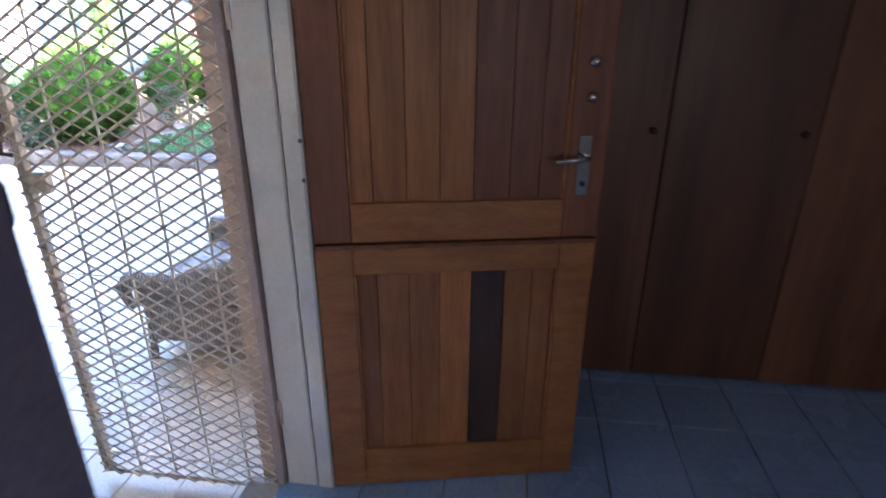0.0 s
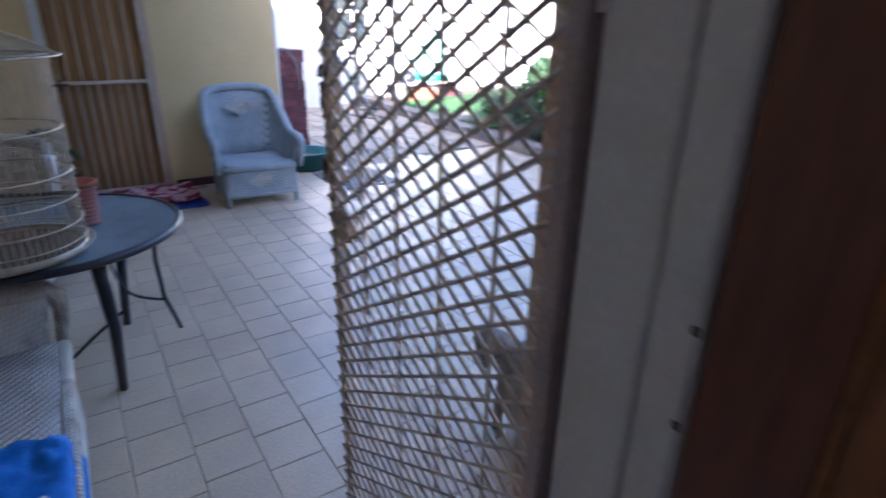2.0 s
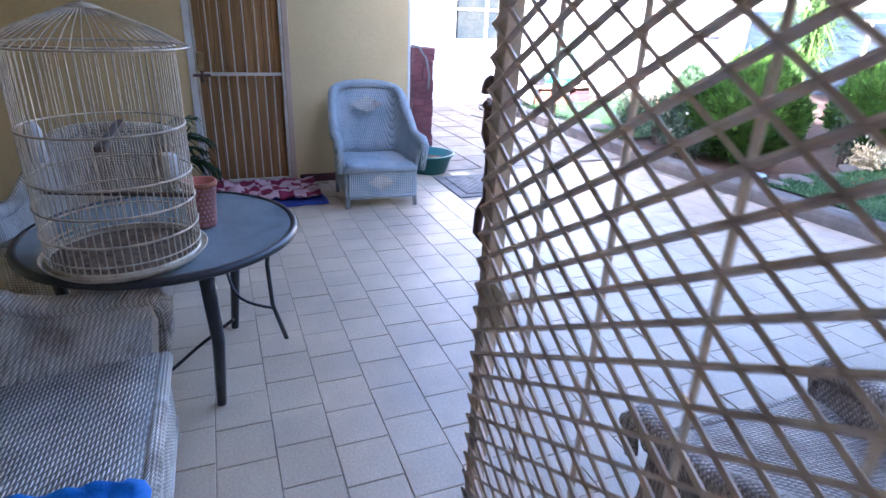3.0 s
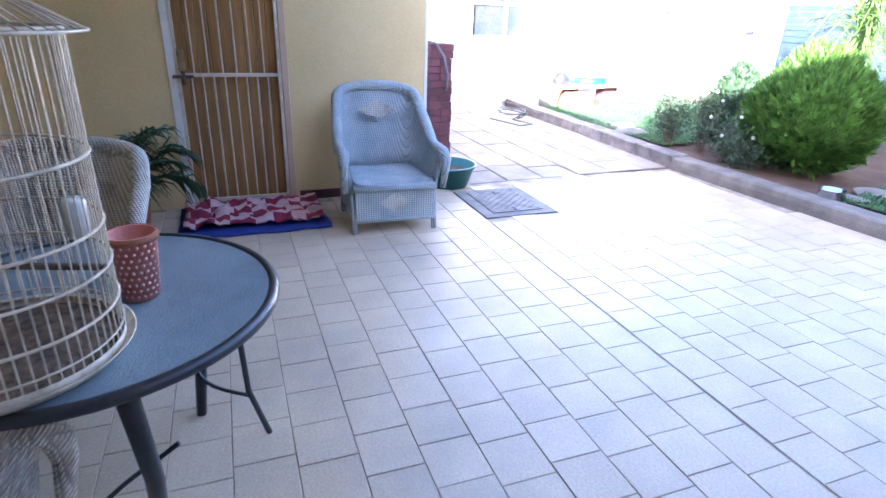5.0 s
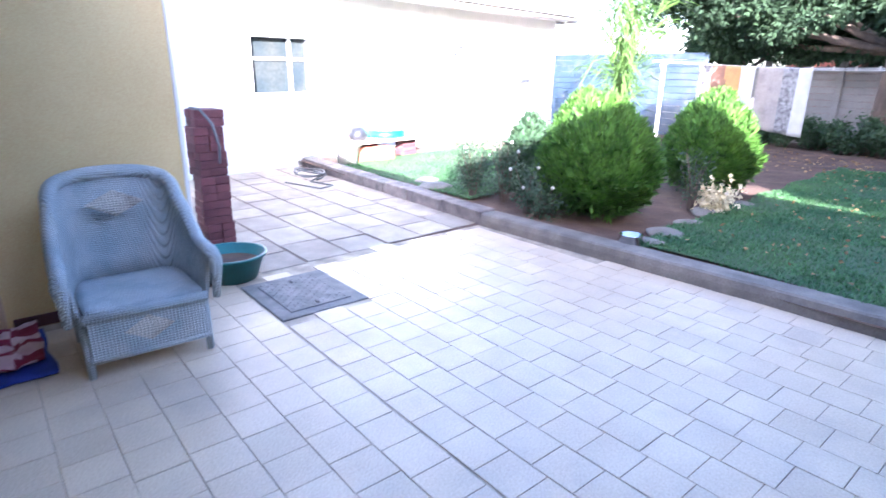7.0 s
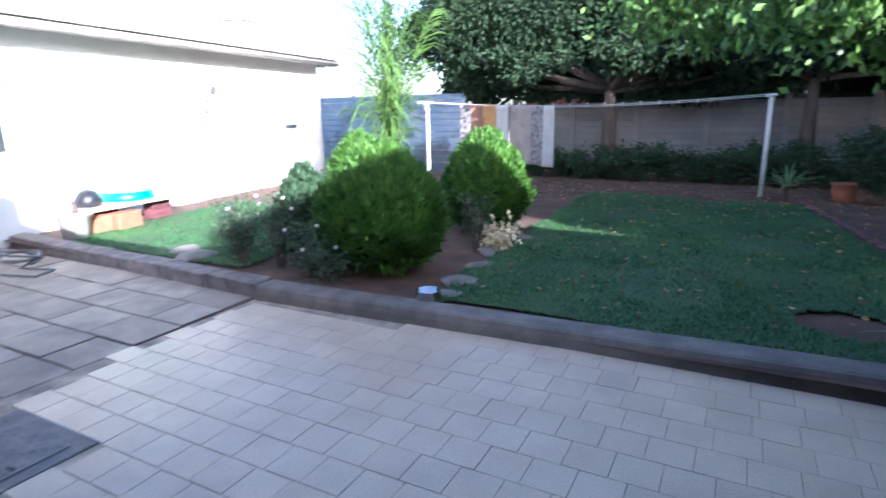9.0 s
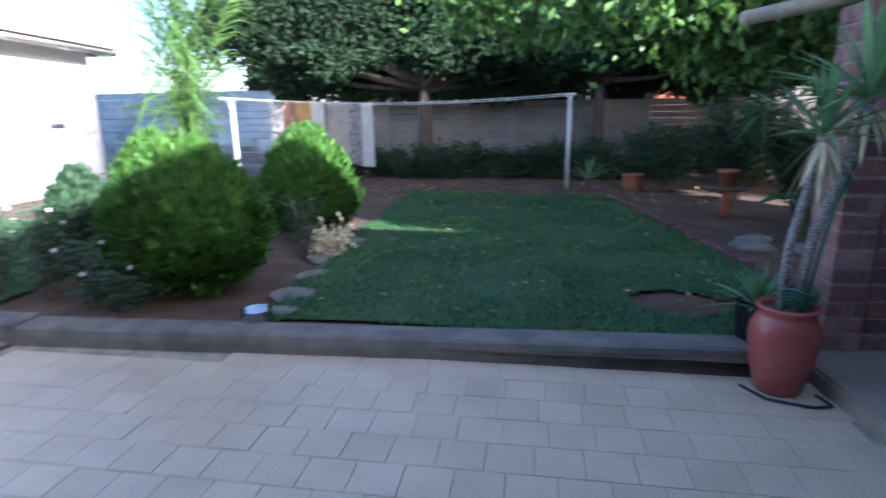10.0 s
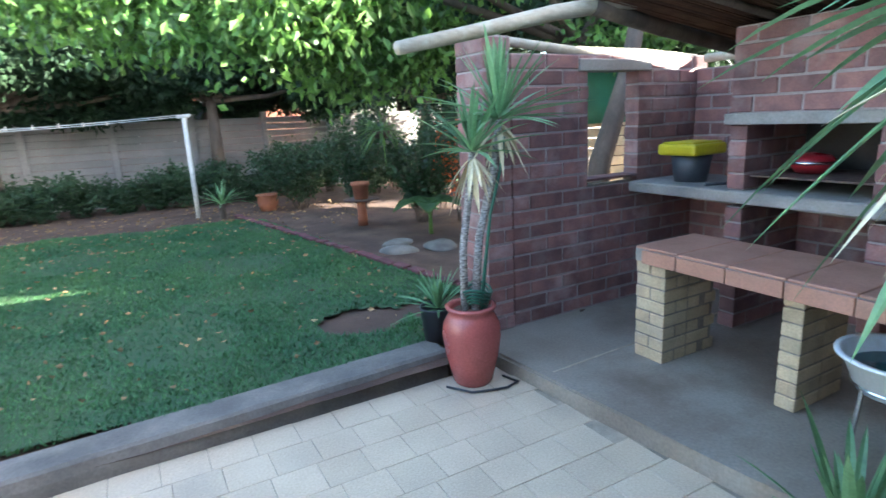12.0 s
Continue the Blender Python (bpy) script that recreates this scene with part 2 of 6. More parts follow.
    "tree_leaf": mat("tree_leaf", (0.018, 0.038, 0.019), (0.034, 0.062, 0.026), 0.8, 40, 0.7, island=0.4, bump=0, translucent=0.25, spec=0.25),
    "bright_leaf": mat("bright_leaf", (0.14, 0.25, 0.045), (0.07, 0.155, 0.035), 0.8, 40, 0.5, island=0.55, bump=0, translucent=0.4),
    "fern": mat("fern", (0.025, 0.06, 0.022), (0.04, 0.08, 0.03), 3, 40, 0.5, island=0.3, bump=0, translucent=0.2),
    "yucca": mat("yucca", (0.20, 0.35, 0.16), (0.13, 0.26, 0.11), 6, 60, 0.45, island=0.25, bump=0.05, translucent=0.2),
    # dry straw tone, brightened to imitate a fleck of sun
    "yucca_dry": mat("yucca_dry", (0.72, 0.63, 0.42), (0.55, 0.45, 0.26), 6, 60, 0.7, island=0.2, bump=0.05),
    "palm": mat("palm", (0.13, 0.23, 0.05), (0.09, 0.18, 0.045), 4, 40, 0.45, island=0.3, bump=0, translucent=0.3),
    "bark": mat("bark", (0.13, 0.095, 0.07), (0.07, 0.05, 0.04), 7, 50, 0.95, bump=0.8, stretch=(1, 1, 0.25)),
    "yucca_trunk": mat("yucca_trunk", (0.56, 0.52, 0.47), (0.10, 0.08, 0.075), 42, 90, 0.9, bump=0.9, stretch=(1, 1, 2.5)),
    "terracotta": mat("terracotta", (0.40, 0.10, 0.085), (0.31, 0.075, 0.065), 5, 80, 0.24, bump=0.05, stain=(0.2, 0.06, 0.045), stain_amount=0.35),
    "clay": mat("clay", (0.42, 0.15, 0.075), (0.32, 0.11, 0.06), 8, 80, 0.8, bump=0.15),
    "braai_brick": mat("braai_brick", (0.275, 0.125, 0.104), (0.165, 0.082, 0.078), 7, 90, 0.8, vary=0.35, bump=0.3, stain=(0.46, 0.36, 0.34), stain_scale=3.0, stain_amount=0.5),
    "braai_brick_far": mat("braai_brick_far", (0.275, 0.125, 0.104), (0.165, 0.082, 0.078), 7, 90, 0.8, island=0.35, bump=0.3, stain=(0.46, 0.36, 0.34), stain_scale=3.0, stain_amount=0.5),
    "mortar": mat("mortar", (0.355, 0.285, 0.265), (0.25, 0.20, 0.19), 9, 90, 0.95, bump=0.3),
    "yellow_brick": mat("yellow_brick", (0.56, 0.43, 0.27), (0.46, 0.35, 0.22), 9, 90, 0.8, vary=0.16, bump=0.3, stain=(0.33, 0.27, 0.22), stain_scale=5, stain_amount=0.5),
    "dark_mortar": mat("dark_mortar", (0.30, 0.25, 0.20), (0.20, 0.165, 0.135), 9, 90, 0.95, bump=0.3),
    "table_tile": mat("table_tile", (0.40, 0.20, 0.14), (0.33, 0.165, 0.11), 5, 90, 0.4, vary=0.08, bump=0.06),
    "concrete": mat("concrete", (0.33, 0.30, 0.27), (0.23, 0.21, 0.19), 4, 70, 0.85, bump=0.25, stain=(0.2, 0.18, 0.16)),
    "soot": mat("soot", (0.03, 0.027, 0.025), (0.05, 0.04, 0.035), 6, 60, 0.95, bump=0.3),
    "pole": mat("pole", (0.42, 0.36, 0.27), (0.30, 0.25, 0.18), 6, 60, 0.8, bump=0.35, stretch=(0.3, 1, 1), stain=(0.55, 0.56, 0.45), stain_scale=6),
    "reed": mat("reed", (0.15, 0.075, 0.042), (0.085, 0.042, 0.026), 8, 60, 0.85, island=0.35, bump=0.2),
    "yellow_plastic": mat("yellow_plastic", (0.62, 0.50, 0.015), (0.55, 0.43, 0.012), 6, 80, 0.4, bump=0.03),
    "grey_plastic": mat("grey_plastic", (0.06, 0.065, 0.075), (0.045, 0.05, 0.06), 6, 80, 0.45, bump=0.03),
    "red_metal": mat("red_metal", (0.35, 0.02, 0.03), (0.25, 0.015, 0.02), 6, 80, 0.3, bump=0.03),
    "enamel": mat("enamel", (0.74, 0.74, 0.72), (0.66, 0.66, 0.65), 5, 80, 0.2, bump=0.03, stain=(0.35, 0.2, 0.12), stain_scale=9, stain_amount=0.35),
    "fence": mat("fence", (0.26, 0.24, 0.225), (0.20, 0.185, 0.175), 1.5, 40, 0.9, vary=0.08, bump=0.3, stain=(0.19, 0.18, 0.17), stain_scale=1.5, stain_amount=0.6),
    "line_wire": mat("line_wire", (0.65, 0.65, 0.63), (0.5, 0.5, 0.5), 8, 90, 0.4, bump=0.03),
    "post_paint": mat("post_paint", (0.66, 0.66, 0.64), (0.54, 0.54, 0.52), 8, 90, 0.5, bump=0.08, stain=(0.36, 0.27, 0.2), stain_scale=8, stain_amount=0.4),
    "blue_sheet": mat("blue_sheet", (0.045, 0.075, 0.115), (0.03, 0.05, 0.08), 1.5, 60, 0.5, bump=0.1, stain=(0.16, 0.15, 0.15), stain_scale=2.5, stain_amount=0.4),
    "shade_net": mat("shade_net", (0.02, 0.16, 0.09), (0.015, 0.11, 0.06), 3, 120, 0.9, bump=0.3),
    "house_brick": mat("house_brick", (0.30, 0.10, 0.06), (0.22, 0.075, 0.05), 3, 40, 0.85, bump=0.3),
    "roof_metal": mat("roof_metal", (0.45, 0.45, 0.46), (0.36, 0.36, 0.37), 2, 40, 0.5, bump=0.1),
    "gutter": mat("gutter", (0.62, 0.55, 0.47), (0.52, 0.46, 0.40), 4, 60, 0.5, bump=0.05),
    "dead_leaf": mat("dead_leaf", (0.36, 0.24, 0.11), (0.24, 0.13, 0.06), 4, 40, 0.8, island=0.4, bump=0),
    "stone": mat("stone", (0.20, 0.18, 0.155), (0.13, 0.115, 0.10), 6, 60, 0.9, vary=0.2, bump=0.5),
    "cloth_white": mat("cloth_white", (0.66, 0.64, 0.60), (0.56, 0.54, 0.51), 7, 120, 0.9, bump=0.2, translucent=0.25),
    "cloth_grey": mat("cloth_grey", (0.42, 0.40, 0.39), (0.14, 0.13, 0.13), 16, 120, 0.9, bump=0.2, translucent=0.2),
    "cloth_orange": mat("cloth_orange", (0.52, 0.30, 0.12), (0.42, 0.22, 0.10), 8, 120, 0.9, bump=0.2, translucent=0.2),
    "cloth_brown": mat("cloth_brown", (0.30, 0.16, 0.11), (0.22, 0.12, 0.09), 8, 120, 0.9, bump=0.2, translucent=0.2),
    "cloth_taupe": mat("cloth_taupe", (0.43, 0.37, 0.33), (0.36, 0.31, 0.28), 6, 120, 0.9, bump=0.2, translucent=0.2, stain=(0.12, 0.10, 0.10), stain_scale=4.0, stain_amount=0.5),
    "water": mat("water", (0.02, 0.08, 0.08), (0.02, 0.06, 0.06), 3, 30, 0.05, bump=0.05),
    "orange_flower": mat("orange_flower", (0.62, 0.14, 0.03), (0.5, 0.1, 0.03), 6, 50, 0.6, island=0.3, bump=0, translucent=0.3),
    # white trim with its shade put into a mauve grey base colour
    "dark_trim": mat("dark_trim", (0.27, 0.24, 0.30), (0.22, 0.195, 0.25), 5, 90, 0.45, bump=0.06),
    "dark_window": mat("dark_window", (0.03, 0.04, 0.045), (0.05, 0.055, 0.05), 2, 20, 0.06, bump=0.0),
}
# opaque top; grey-teal colour stands in for sky reflected in the glass
M["glass_top"] = mat("glass_top", (0.17, 0.215, 0.24), (0.23, 0.275, 0.295), 5, 160, 0.16, bump=0.35, stain=(0.12, 0.16, 0.18), stain_scale=4)
M["pane"] = glass("pane")


# ---- building helpers ----
def finish(name, bm, material, parent=None, label="", smooth=False, kind=""):
    me = bpy.data.meshes.new(name)
    bmesh.ops.recalc_face_normals(bm, faces=bm.faces)
    bm.to_mesh(me)
    bm.free()
    for m in (material if isinstance(material, (list, tuple)) else [material]):
        me.materials.append(M[m] if isinstance(m, str) else m)
    if smooth:
        me.polygons.foreach_set("use_smooth", [True] * len(me.polygons))
    ob = new(name, me)
    ob.parent = parent
    tagged(ob, label=label, kind=kind)
    return ob


def part(name, bm, material, parent, label="", smooth=False):
    return finish(name, bm, material, parent, label, smooth)


def thing(name, m, label, category, group="", kind=""):
    ob = new(name)
    ob.empty_display_size = 0.1
    ob.matrix_world = m if isinstance(m, Matrix) else Matrix.Translation(m)
    return tagged(ob, label, category, group, kind)


def single(name, bm, material, label, category, m=None, group="", smooth=False, kind=""):
    ob = finish(name, bm, material, None, label, smooth, kind)
    if m is not None:
        ob.matrix_world = m if isinstance(m, Matrix) else Matrix.Translation(m)
    return tagged(ob, category=category, group=group)


def shared(name, me, parent, m):
    ob = new(name, me)
    ob.parent = parent
    ob.matrix_basis = m
    return ob


def mesh_of(bm, name, material):
    me = bpy.data.meshes.new(name)
    bmesh.ops.recalc_face_normals(bm, faces=bm.faces)
    bm.to_mesh(me)
    bm.free()
    me.materials.append(M[material])
    return me


def box(x0, x1, y0, y1, z0, z1, bevel=0.0, bm=None, m=None, seg=1):
    own = bm is None
    b = bmesh.new()
    bmesh.ops.create_cube(b, size=1.0)
    for v in b.verts:
        v.co = Vector(((x0 + x1) / 2 + v.co.x * (x1 - x0), (y0 + y1) / 2 + v.co.y * (y1 - y0), (z0 + z1) / 2 + v.co.z * (z1 - z0)))
    if bevel:
        bmesh.ops.bevel(b, geom=b.edges[:], offset=bevel, segments=seg, affect="EDGES", profile=0.5)
    if m is not None:
        bmesh.ops.transform(b, matrix=m, verts=b.verts)
    if own:
        return b
    join(bm, b)
    return bm


def join(bm, other):
    idx = {}
    for v in other.verts:
        idx[v] = bm.verts.new(v.co)
    for f in other.faces:
        nf = bm.faces.new([idx[v] for v in f.verts])
        nf.material_index = f.material_index
    other.free()


def lathe(profile, seg=32, bm=None, centre=(0, 0, 0)):
    """Turn (radius, height) pairs about the z axis."""
    bm = bm or bmesh.new()
    rings = []
    for r, z in profile:
        if r < 1e-5:
            rings.append([bm.verts.new((centre[0], centre[1], centre[2] + z))])
        else:
            rings.append([bm.verts.new((centre[0] + r * math.cos(2 * math.pi * i / seg), centre[1] + r * math.sin(2 * math.pi * i / seg), centre[2] + z)) for i in range(seg)])
    for a, b in zip(rings, rings[1:]):
        for i in range(seg):
            j = (i + 1) % seg
            q = [a[i % len(a)], a[j % len(a)], b[j % len(b)], b[i % len(b)]]
            q = list(dict.fromkeys(q))
            if len(q) > 2:
                bm.faces.new(q)
    return bm


def tube(points, radius, seg=8, bm=None, closed=False):
    """A round rod along points; radius is one number or one for each point."""
    bm = bm or bmesh.new()
    pts = [Vector(p) for p in points]
    n = len(pts)
    rad = radius if isinstance(radius, (list, tuple)) else [radius] * n
    rings = []
    up = None
    for i, p in enumerate(pts):
        a = pts[(i - 1) % n] if (closed or i) else p
        b = pts[(i + 1) % n] if (closed or i < n - 1) else p
        d = (b - a).normalized()
        if up is None:
            up = d.orthogonal().normalized()
        up = (up - d * up.dot(d))
        up = up.normalized() if up.length > 1e-6 else d.orthogonal().normalized()
        side = d.cross(up)
        rings.append([bm.verts.new(p + rad[i] * (math.cos(2 * math.pi * k / seg) * up + math.sin(2 * math.pi * k / seg) * side)) for k in range(seg)])
    pairs = list(zip(rings, rings[1:])) + ([(rings[-1], rings[0])] if closed else [])
    for a, b in pairs:
        for k in range(seg):
            bm.faces.new((a[k], a[(k + 1) % seg], b[(k + 1) % seg], b[k]))
    if not closed:
        bm.faces.new(rings[0])
        bm.faces.new(rings[-1][::-1])
    return bm


def ribbon_panel(rows, thick, bm=None):
    """A curved panel with thickness through a grid of points."""
    bm = bm or bmesh.new()
    g = [[Vector(p) for p in r] for r in rows]
    nr, nc = len(g), len(g[0])
    def normal(i, j):
        a = g[min(i + 1, nr - 1)][j] - g[max(i - 1, 0)][j]
        b = g[i][min(j + 1, nc - 1)] - g[i][max(j - 1, 0)]
        return a.cross(b).normalized()
    f = [[bm.verts.new(g[i][j] + normal(i, j) * thick / 2) for j in range(nc)] for i in range(nr)]
    k = [[bm.verts.new(g[i][j] - normal(i, j) * thick / 2) for j in range(nc)] for i in range(nr)]
    for i in range(nr - 1):
        for j in range(nc - 1):
            bm.faces.new((f[i][j], f[i][j + 1], f[i + 1][j + 1], f[i + 1][j]))
            bm.faces.new((k[i][j], k[i + 1][j], k[i + 1][j + 1], k[i][j + 1]))
    for i in range(nr - 1):
        bm.faces.new((f[i][0], f[i + 1][0], k[i + 1][0], k[i][0]))
        bm.faces.new((f[i][-1], k[i][-1], k[i + 1][-1], f[i + 1][-1]))
    for j in range(nc - 1):
        bm.faces.new((f[0][j], k[0][j], k[0][j + 1], f[0][j + 1]))
        bm.faces.new((f[-1][j], f[-1][j + 1], k[-1][j + 1], k[-1][j]))
    return bm


def raw(name, verts, faces, material, parent=None, label="", kind="", smooth=False):
    """A mesh object from arrays of corners and faces (all with the same number of corners)."""
    verts, faces = np.asarray(verts, dtype=np.float32), np.asarray(faces, dtype=np.int32)
    me = bpy.data.meshes.new(name)
    k = faces.shape[1]
    me.vertices.add(len(verts))
    me.vertices.foreach_set("co", verts.ravel())
    me.loops.add(faces.size)
    me.loops.foreach_set("vertex_index", faces.ravel())
    me.polygons.add(len(faces))
    me.polygons.foreach_set("loop_start", np.arange(0, faces.size, k, dtype=np.int32))
    me.update(calc_edges=True)
    me.materials.append(M[material])
    me.polygons.foreach_set("use_smooth", [smooth] * len(me.polygons))
    ob = new(name, me)
    ob.parent = parent
    return tagged(ob, label=label, kind=kind)


def leaves(points, out, length, width, rng, droop=0.3, spread=0.7):
    """Folded leaves (4 corners, 2 triangles) at points, turned about the directions out."""
    n = len(points)
    d = out + rng.normal(0, spread, (n, 3))
    d[:, 2] -= droop
    d /= np.linalg.norm(d, axis=1, keepdims=True) + 1e-9
    s = np.cross(d, rng.normal(0, 1, (n, 3)))
    s /= np.linalg.norm(s, axis=1, keepdims=True) + 1e-9
    up = np.cross(s, d)
    le = length * rng.uniform(0.6, 1.3, (n, 1))
    wi = width * rng.uniform(0.7, 1.3, (n, 1))
    mid = points + d * le * 0.5
    v = np.stack([points, mid + s * wi / 2 + up * wi * 0.2, points + d * le, mid - s * wi / 2 + up * wi * 0.2], axis=1).reshape(-1, 3)
    b = np.arange(n)[:, None] * 4
    f = np.concatenate([b + [0, 1, 2], b + [0, 2, 3]])
    return v, f


def merge(chunks):
    vs, fs, off = [], [], 0
    for v, f in chunks:
        vs.append(v)
        fs.append(np.asarray(f) + off)
        off += len(v)
    return np.concatenate(vs), np.concatenate(fs)


def spheres(n, centre, radius, rng, shell=0.5):
    d = rng.normal(0, 1, (n, 3))
    d /= np.linalg.norm(d, axis=1, keepdims=True)
    r = rng.uniform(shell, 1.0, (n, 1))
    return np.asarray(centre) + d * r * np.asarray(radius), d


# ---- setting: ground, patio, kerbs ----
rng = np.random.default_rng(7)
KERB_Y = 6.05
single("ground", box(-300, 300, -300, 300, -0.6, -0.06), "far_ground", "dry brown ground reaching to the horizon", "ground", kind="structure")
garden = bmesh.new()
gx = np.linspace(-16, 9, 90)
gy = np.linspace(6.15, 17.5, 50)
grid = [[garden.verts.new((x, y, 0.085 + 0.02 * noise.noise((x * 0.9, y * 0.9, 0)) + 0.012 * noise.noise((x * 4, y * 4, 3)))) for x in gx] for y in gy]
for r0, r1 in zip(grid, grid[1:]):
    for i in range(len(gx) - 1):
        garden.faces.new((r0[i], r0[i + 1], r1[i + 1], r1[i]))
single("garden_soil", garden, "soil", "reddish brown bare soil of the garden beds", "soil", kind="structure", smooth=True)


def lawn_inside(x, y):
    """The main lawn: from the kerb to the back bed, with an uneven edge and a bare patch."""
    wob = 0.10 * np.sin(x * 3.1 + 1) + 0.07 * np.sin(x * 7.3) + 0.05 * np.sin(y * 5.0)
    left = -4.45 - 0.06 * (y - 6.4) + wob
    right = -0.50 - 0.12 * (y - 7.9) + 0.3 * wob
    back = 13.1 - 0.15 * (x + 3.5) + wob
    patch = ((x + 1.45) / 0.42) ** 2 + ((y - 7.18) / 0.26) ** 2 > 1 + 2.5 * wob
    shoulder = (y > 6.42 + 0.3 * wob) & ((x < -1.15) | (y > 7.3))
    return (x > left) & (x < right) & (y < back) & patch & shoulder


def side_lawn_inside(x, y):
    """The sunny strip of lawn behind the bed."""
    wob = 0.12 * np.sin(x * 2.3) + 0.08 * np.sin(y * 4.1)
    return (x > -10.1 - 0.1 * (y - 6)) & (x < -6.9 + wob) & (y > 6.42) & (y < 9.6 + wob)


def grass_patch(name, inside, x0, x1, y0, y1, count, label):
    px, py = rng.uniform(x0, x1, count), rng.uniform(y0, y1, count)
    keep = inside(px, py) & (rng.uniform(0, 1, count) < 0.35 + 0.75 * (np.sin(px * 2.2 + 0.6 * py) * np.sin(py * 1.7 - px * 0.4) > -0.55))
    px, py = px[keep], py[keep]
    n = len(px)
    a = rng.uniform(0, 2 * np.pi, n)
    h = rng.uniform(0.012, 0.042, n)
    w = rng.uniform(0.004, 0.009, n)
    lean = rng.uniform(0.2, 1.3, n) * h
    z = np.full(n, 0.088)
    base = np.stack([px, py, z], 1)
    side = np.stack([np.cos(a), np.sin(a), 0 * a], 1)
    tip = base + np.stack([-np.sin(a) * lean, np.cos(a) * lean, h], 1)
    v = np.stack([base - side * w[:, None], base + side * w[:, None], tip], 1).reshape(-1, 3)
    f = np.arange(3 * n).reshape(-1, 3)
    return tagged(raw(name, v, f, "grass", label=label, kind="stuff"), category="grass")


def turf(name, inside, x0, x1, y0, y1, label):
    b = bmesh.new()
    step = 0.08
    nx, ny = int((x1 - x0) / step), int((y1 - y0) / step)
    vs = {}
    for i in range(nx):
        for j in range(ny):
            x, y = x0 + i * step, y0 + j * step
            if bool(inside(np.array([x + step / 2]), np.array([y + step / 2]))[0]):
                q = []
                for di, dj in ((0, 0), (1, 0), (1, 1), (0, 1)):
                    key = (i + di, j + dj)
                    if key not in vs:
                        vx, vy = x0 + key[0] * step, y0 + key[1] * step
                        vs[key] = b.verts.new((vx, vy, 0.117 + 0.012 * noise.noise((vx * 1.5, vy * 1.5, 0))))
                    q.append(vs[key])
                b.faces.new(q)
    return single(name, b, "turf", label, "lawn", kind="structure", smooth=True)


turf("lawn", lawn_inside, -6, 0, 6.3, 14, "dark green shaded lawn with a worn bare patch")
turf("side_lawn", side_lawn_inside, -11, -6, 6.3, 10, "sunlit yellowish green strip of lawn")
g = grass_patch("lawn_grass", lawn_inside, -6, 0, 6.3, 14, 190000, "short dense dark green grass blades")
g.location.z = 0.024
g = grass_patch("side_lawn_grass", side_lawn_inside, -11, -6, 6.3, 10, 50000, "short yellowish green grass blades")
g.location.z = 0.024

# beds and bare ground under patio
single("patio_base", box(-6.2, -0.5, -1.2, KERB_Y + 0.1, -0.12, -0.006), "grout", "dark mortar bed between the patio tiles", "patio", kind="structure")
single("yard_base", box(-14, -6.2, 2.9, 6.4, -0.12, -0.012), "soil", "dark soil between the paving slabs", "ground", kind="structure")


def kerb_run(name, pts, width, height, rough, label, material, seed):
    b = bmesh.new()
    rings = []
    n = 60
    for i in range(n + 1):
        t = i / n
        x = pts[0][0] + (pts[1][0] - pts[0][0]) * t
        y = pts[0][1] + (pts[1][1] - pts[0][1]) * t
        j = rough * noise.noise((x * 3, seed, 0))
        k = rough * noise.noise((x * 5, seed, 5))
        prof = [(0, -0.05), (0.0 + j, height * 0.5), (0.012 + j, height - 0.015), (0.03 + k, height + k), (width * 0.6, height + k * 0.6), (width, height - 0.004), (width, -0.05)]
        rings.append([b.verts.new((x, y + py, pz)) for py, pz in prof])
    for a, c in zip(rings, rings[1:]):
        for q in range(len(a) - 1):
            b.faces.new((a[q], c[q], c[q + 1], a[q + 1]))
    b.faces.new(rings[0])
    b.faces.new(rings[-1][::-1])
    return single(name, b, material, label, "kerb", kind="structure", smooth=False)


kerb_run("kerb", ((-6.17, 6.0), (-1.28, 6.25)), 0.24, 0.135, 0.006, "raised grey concrete kerb between patio and lawn", "kerb", 1.0)
stone_kerb = thing("stone_kerb", (0, 0, 0), "rough weathered stone kerb along the paving slabs", "kerb", kind="structure")
kx = -6.2
kn = 0
while kx > -11.0:
    kl = 0.45 + 0.35 * random.random()
    b = box(kx - kl + 0.01, kx, 0, 0.24, -0.05, 0.14, 0.015, seg=2)
    for v in b.verts:
        v.co += 0.018 * Vector(noise.noise_vector(v.co * 5 + Vector((kn, 0, 0))))
        v.co.y += 6.02 - 0.045 * (v.co.x + 6.2)
    part("stone", b, "kerb_stone", stone_kerb)
    kx -= kl
    kn += 1

# braai slab
b = bmesh.new()
sv = [(-1.0, 6.12), (-0.86, 4.5), (-0.72, 3.2), (-0.5, 3.0), (1.3, 3.0), (1.3, 6.7), (-0.9, 6.7)]
top = [b.verts.new((x, y, 0.1)) for x, y in sv]
bot = [b.verts.new((x, y, -0.05)) for x, y in sv]
b.faces.new(top)
b.faces.new(bot[::-1])
for i in range(len(sv)):
    b.faces.new((top[i], bot[i], bot[(i + 1) % len(sv)], top[(i + 1) % len(sv)]))
bmesh.ops.bevel(b, geom=[e for e in b.edges if all(v.co.z > 0 for v in e.verts)], offset=0.02, segments=2, affect="EDGES")
single("barbecue_slab", b, "slab", "grey stained concrete slab a step above the patio", "slab", kind="structure")
single("slab_joint", box(-0.88, 1.0, -0.006, 0.006, 0.1, 0.1035, m=pose(0, 5.70, 0, 0, 0, 2.5)), "grout", "dark expansion joint in the concrete slab", "joint", kind="structure")

# ---- house with the doorway ----
WX0, WX1 = -0.488, -0.06
DY0, DY1 = 0.395, 1.56
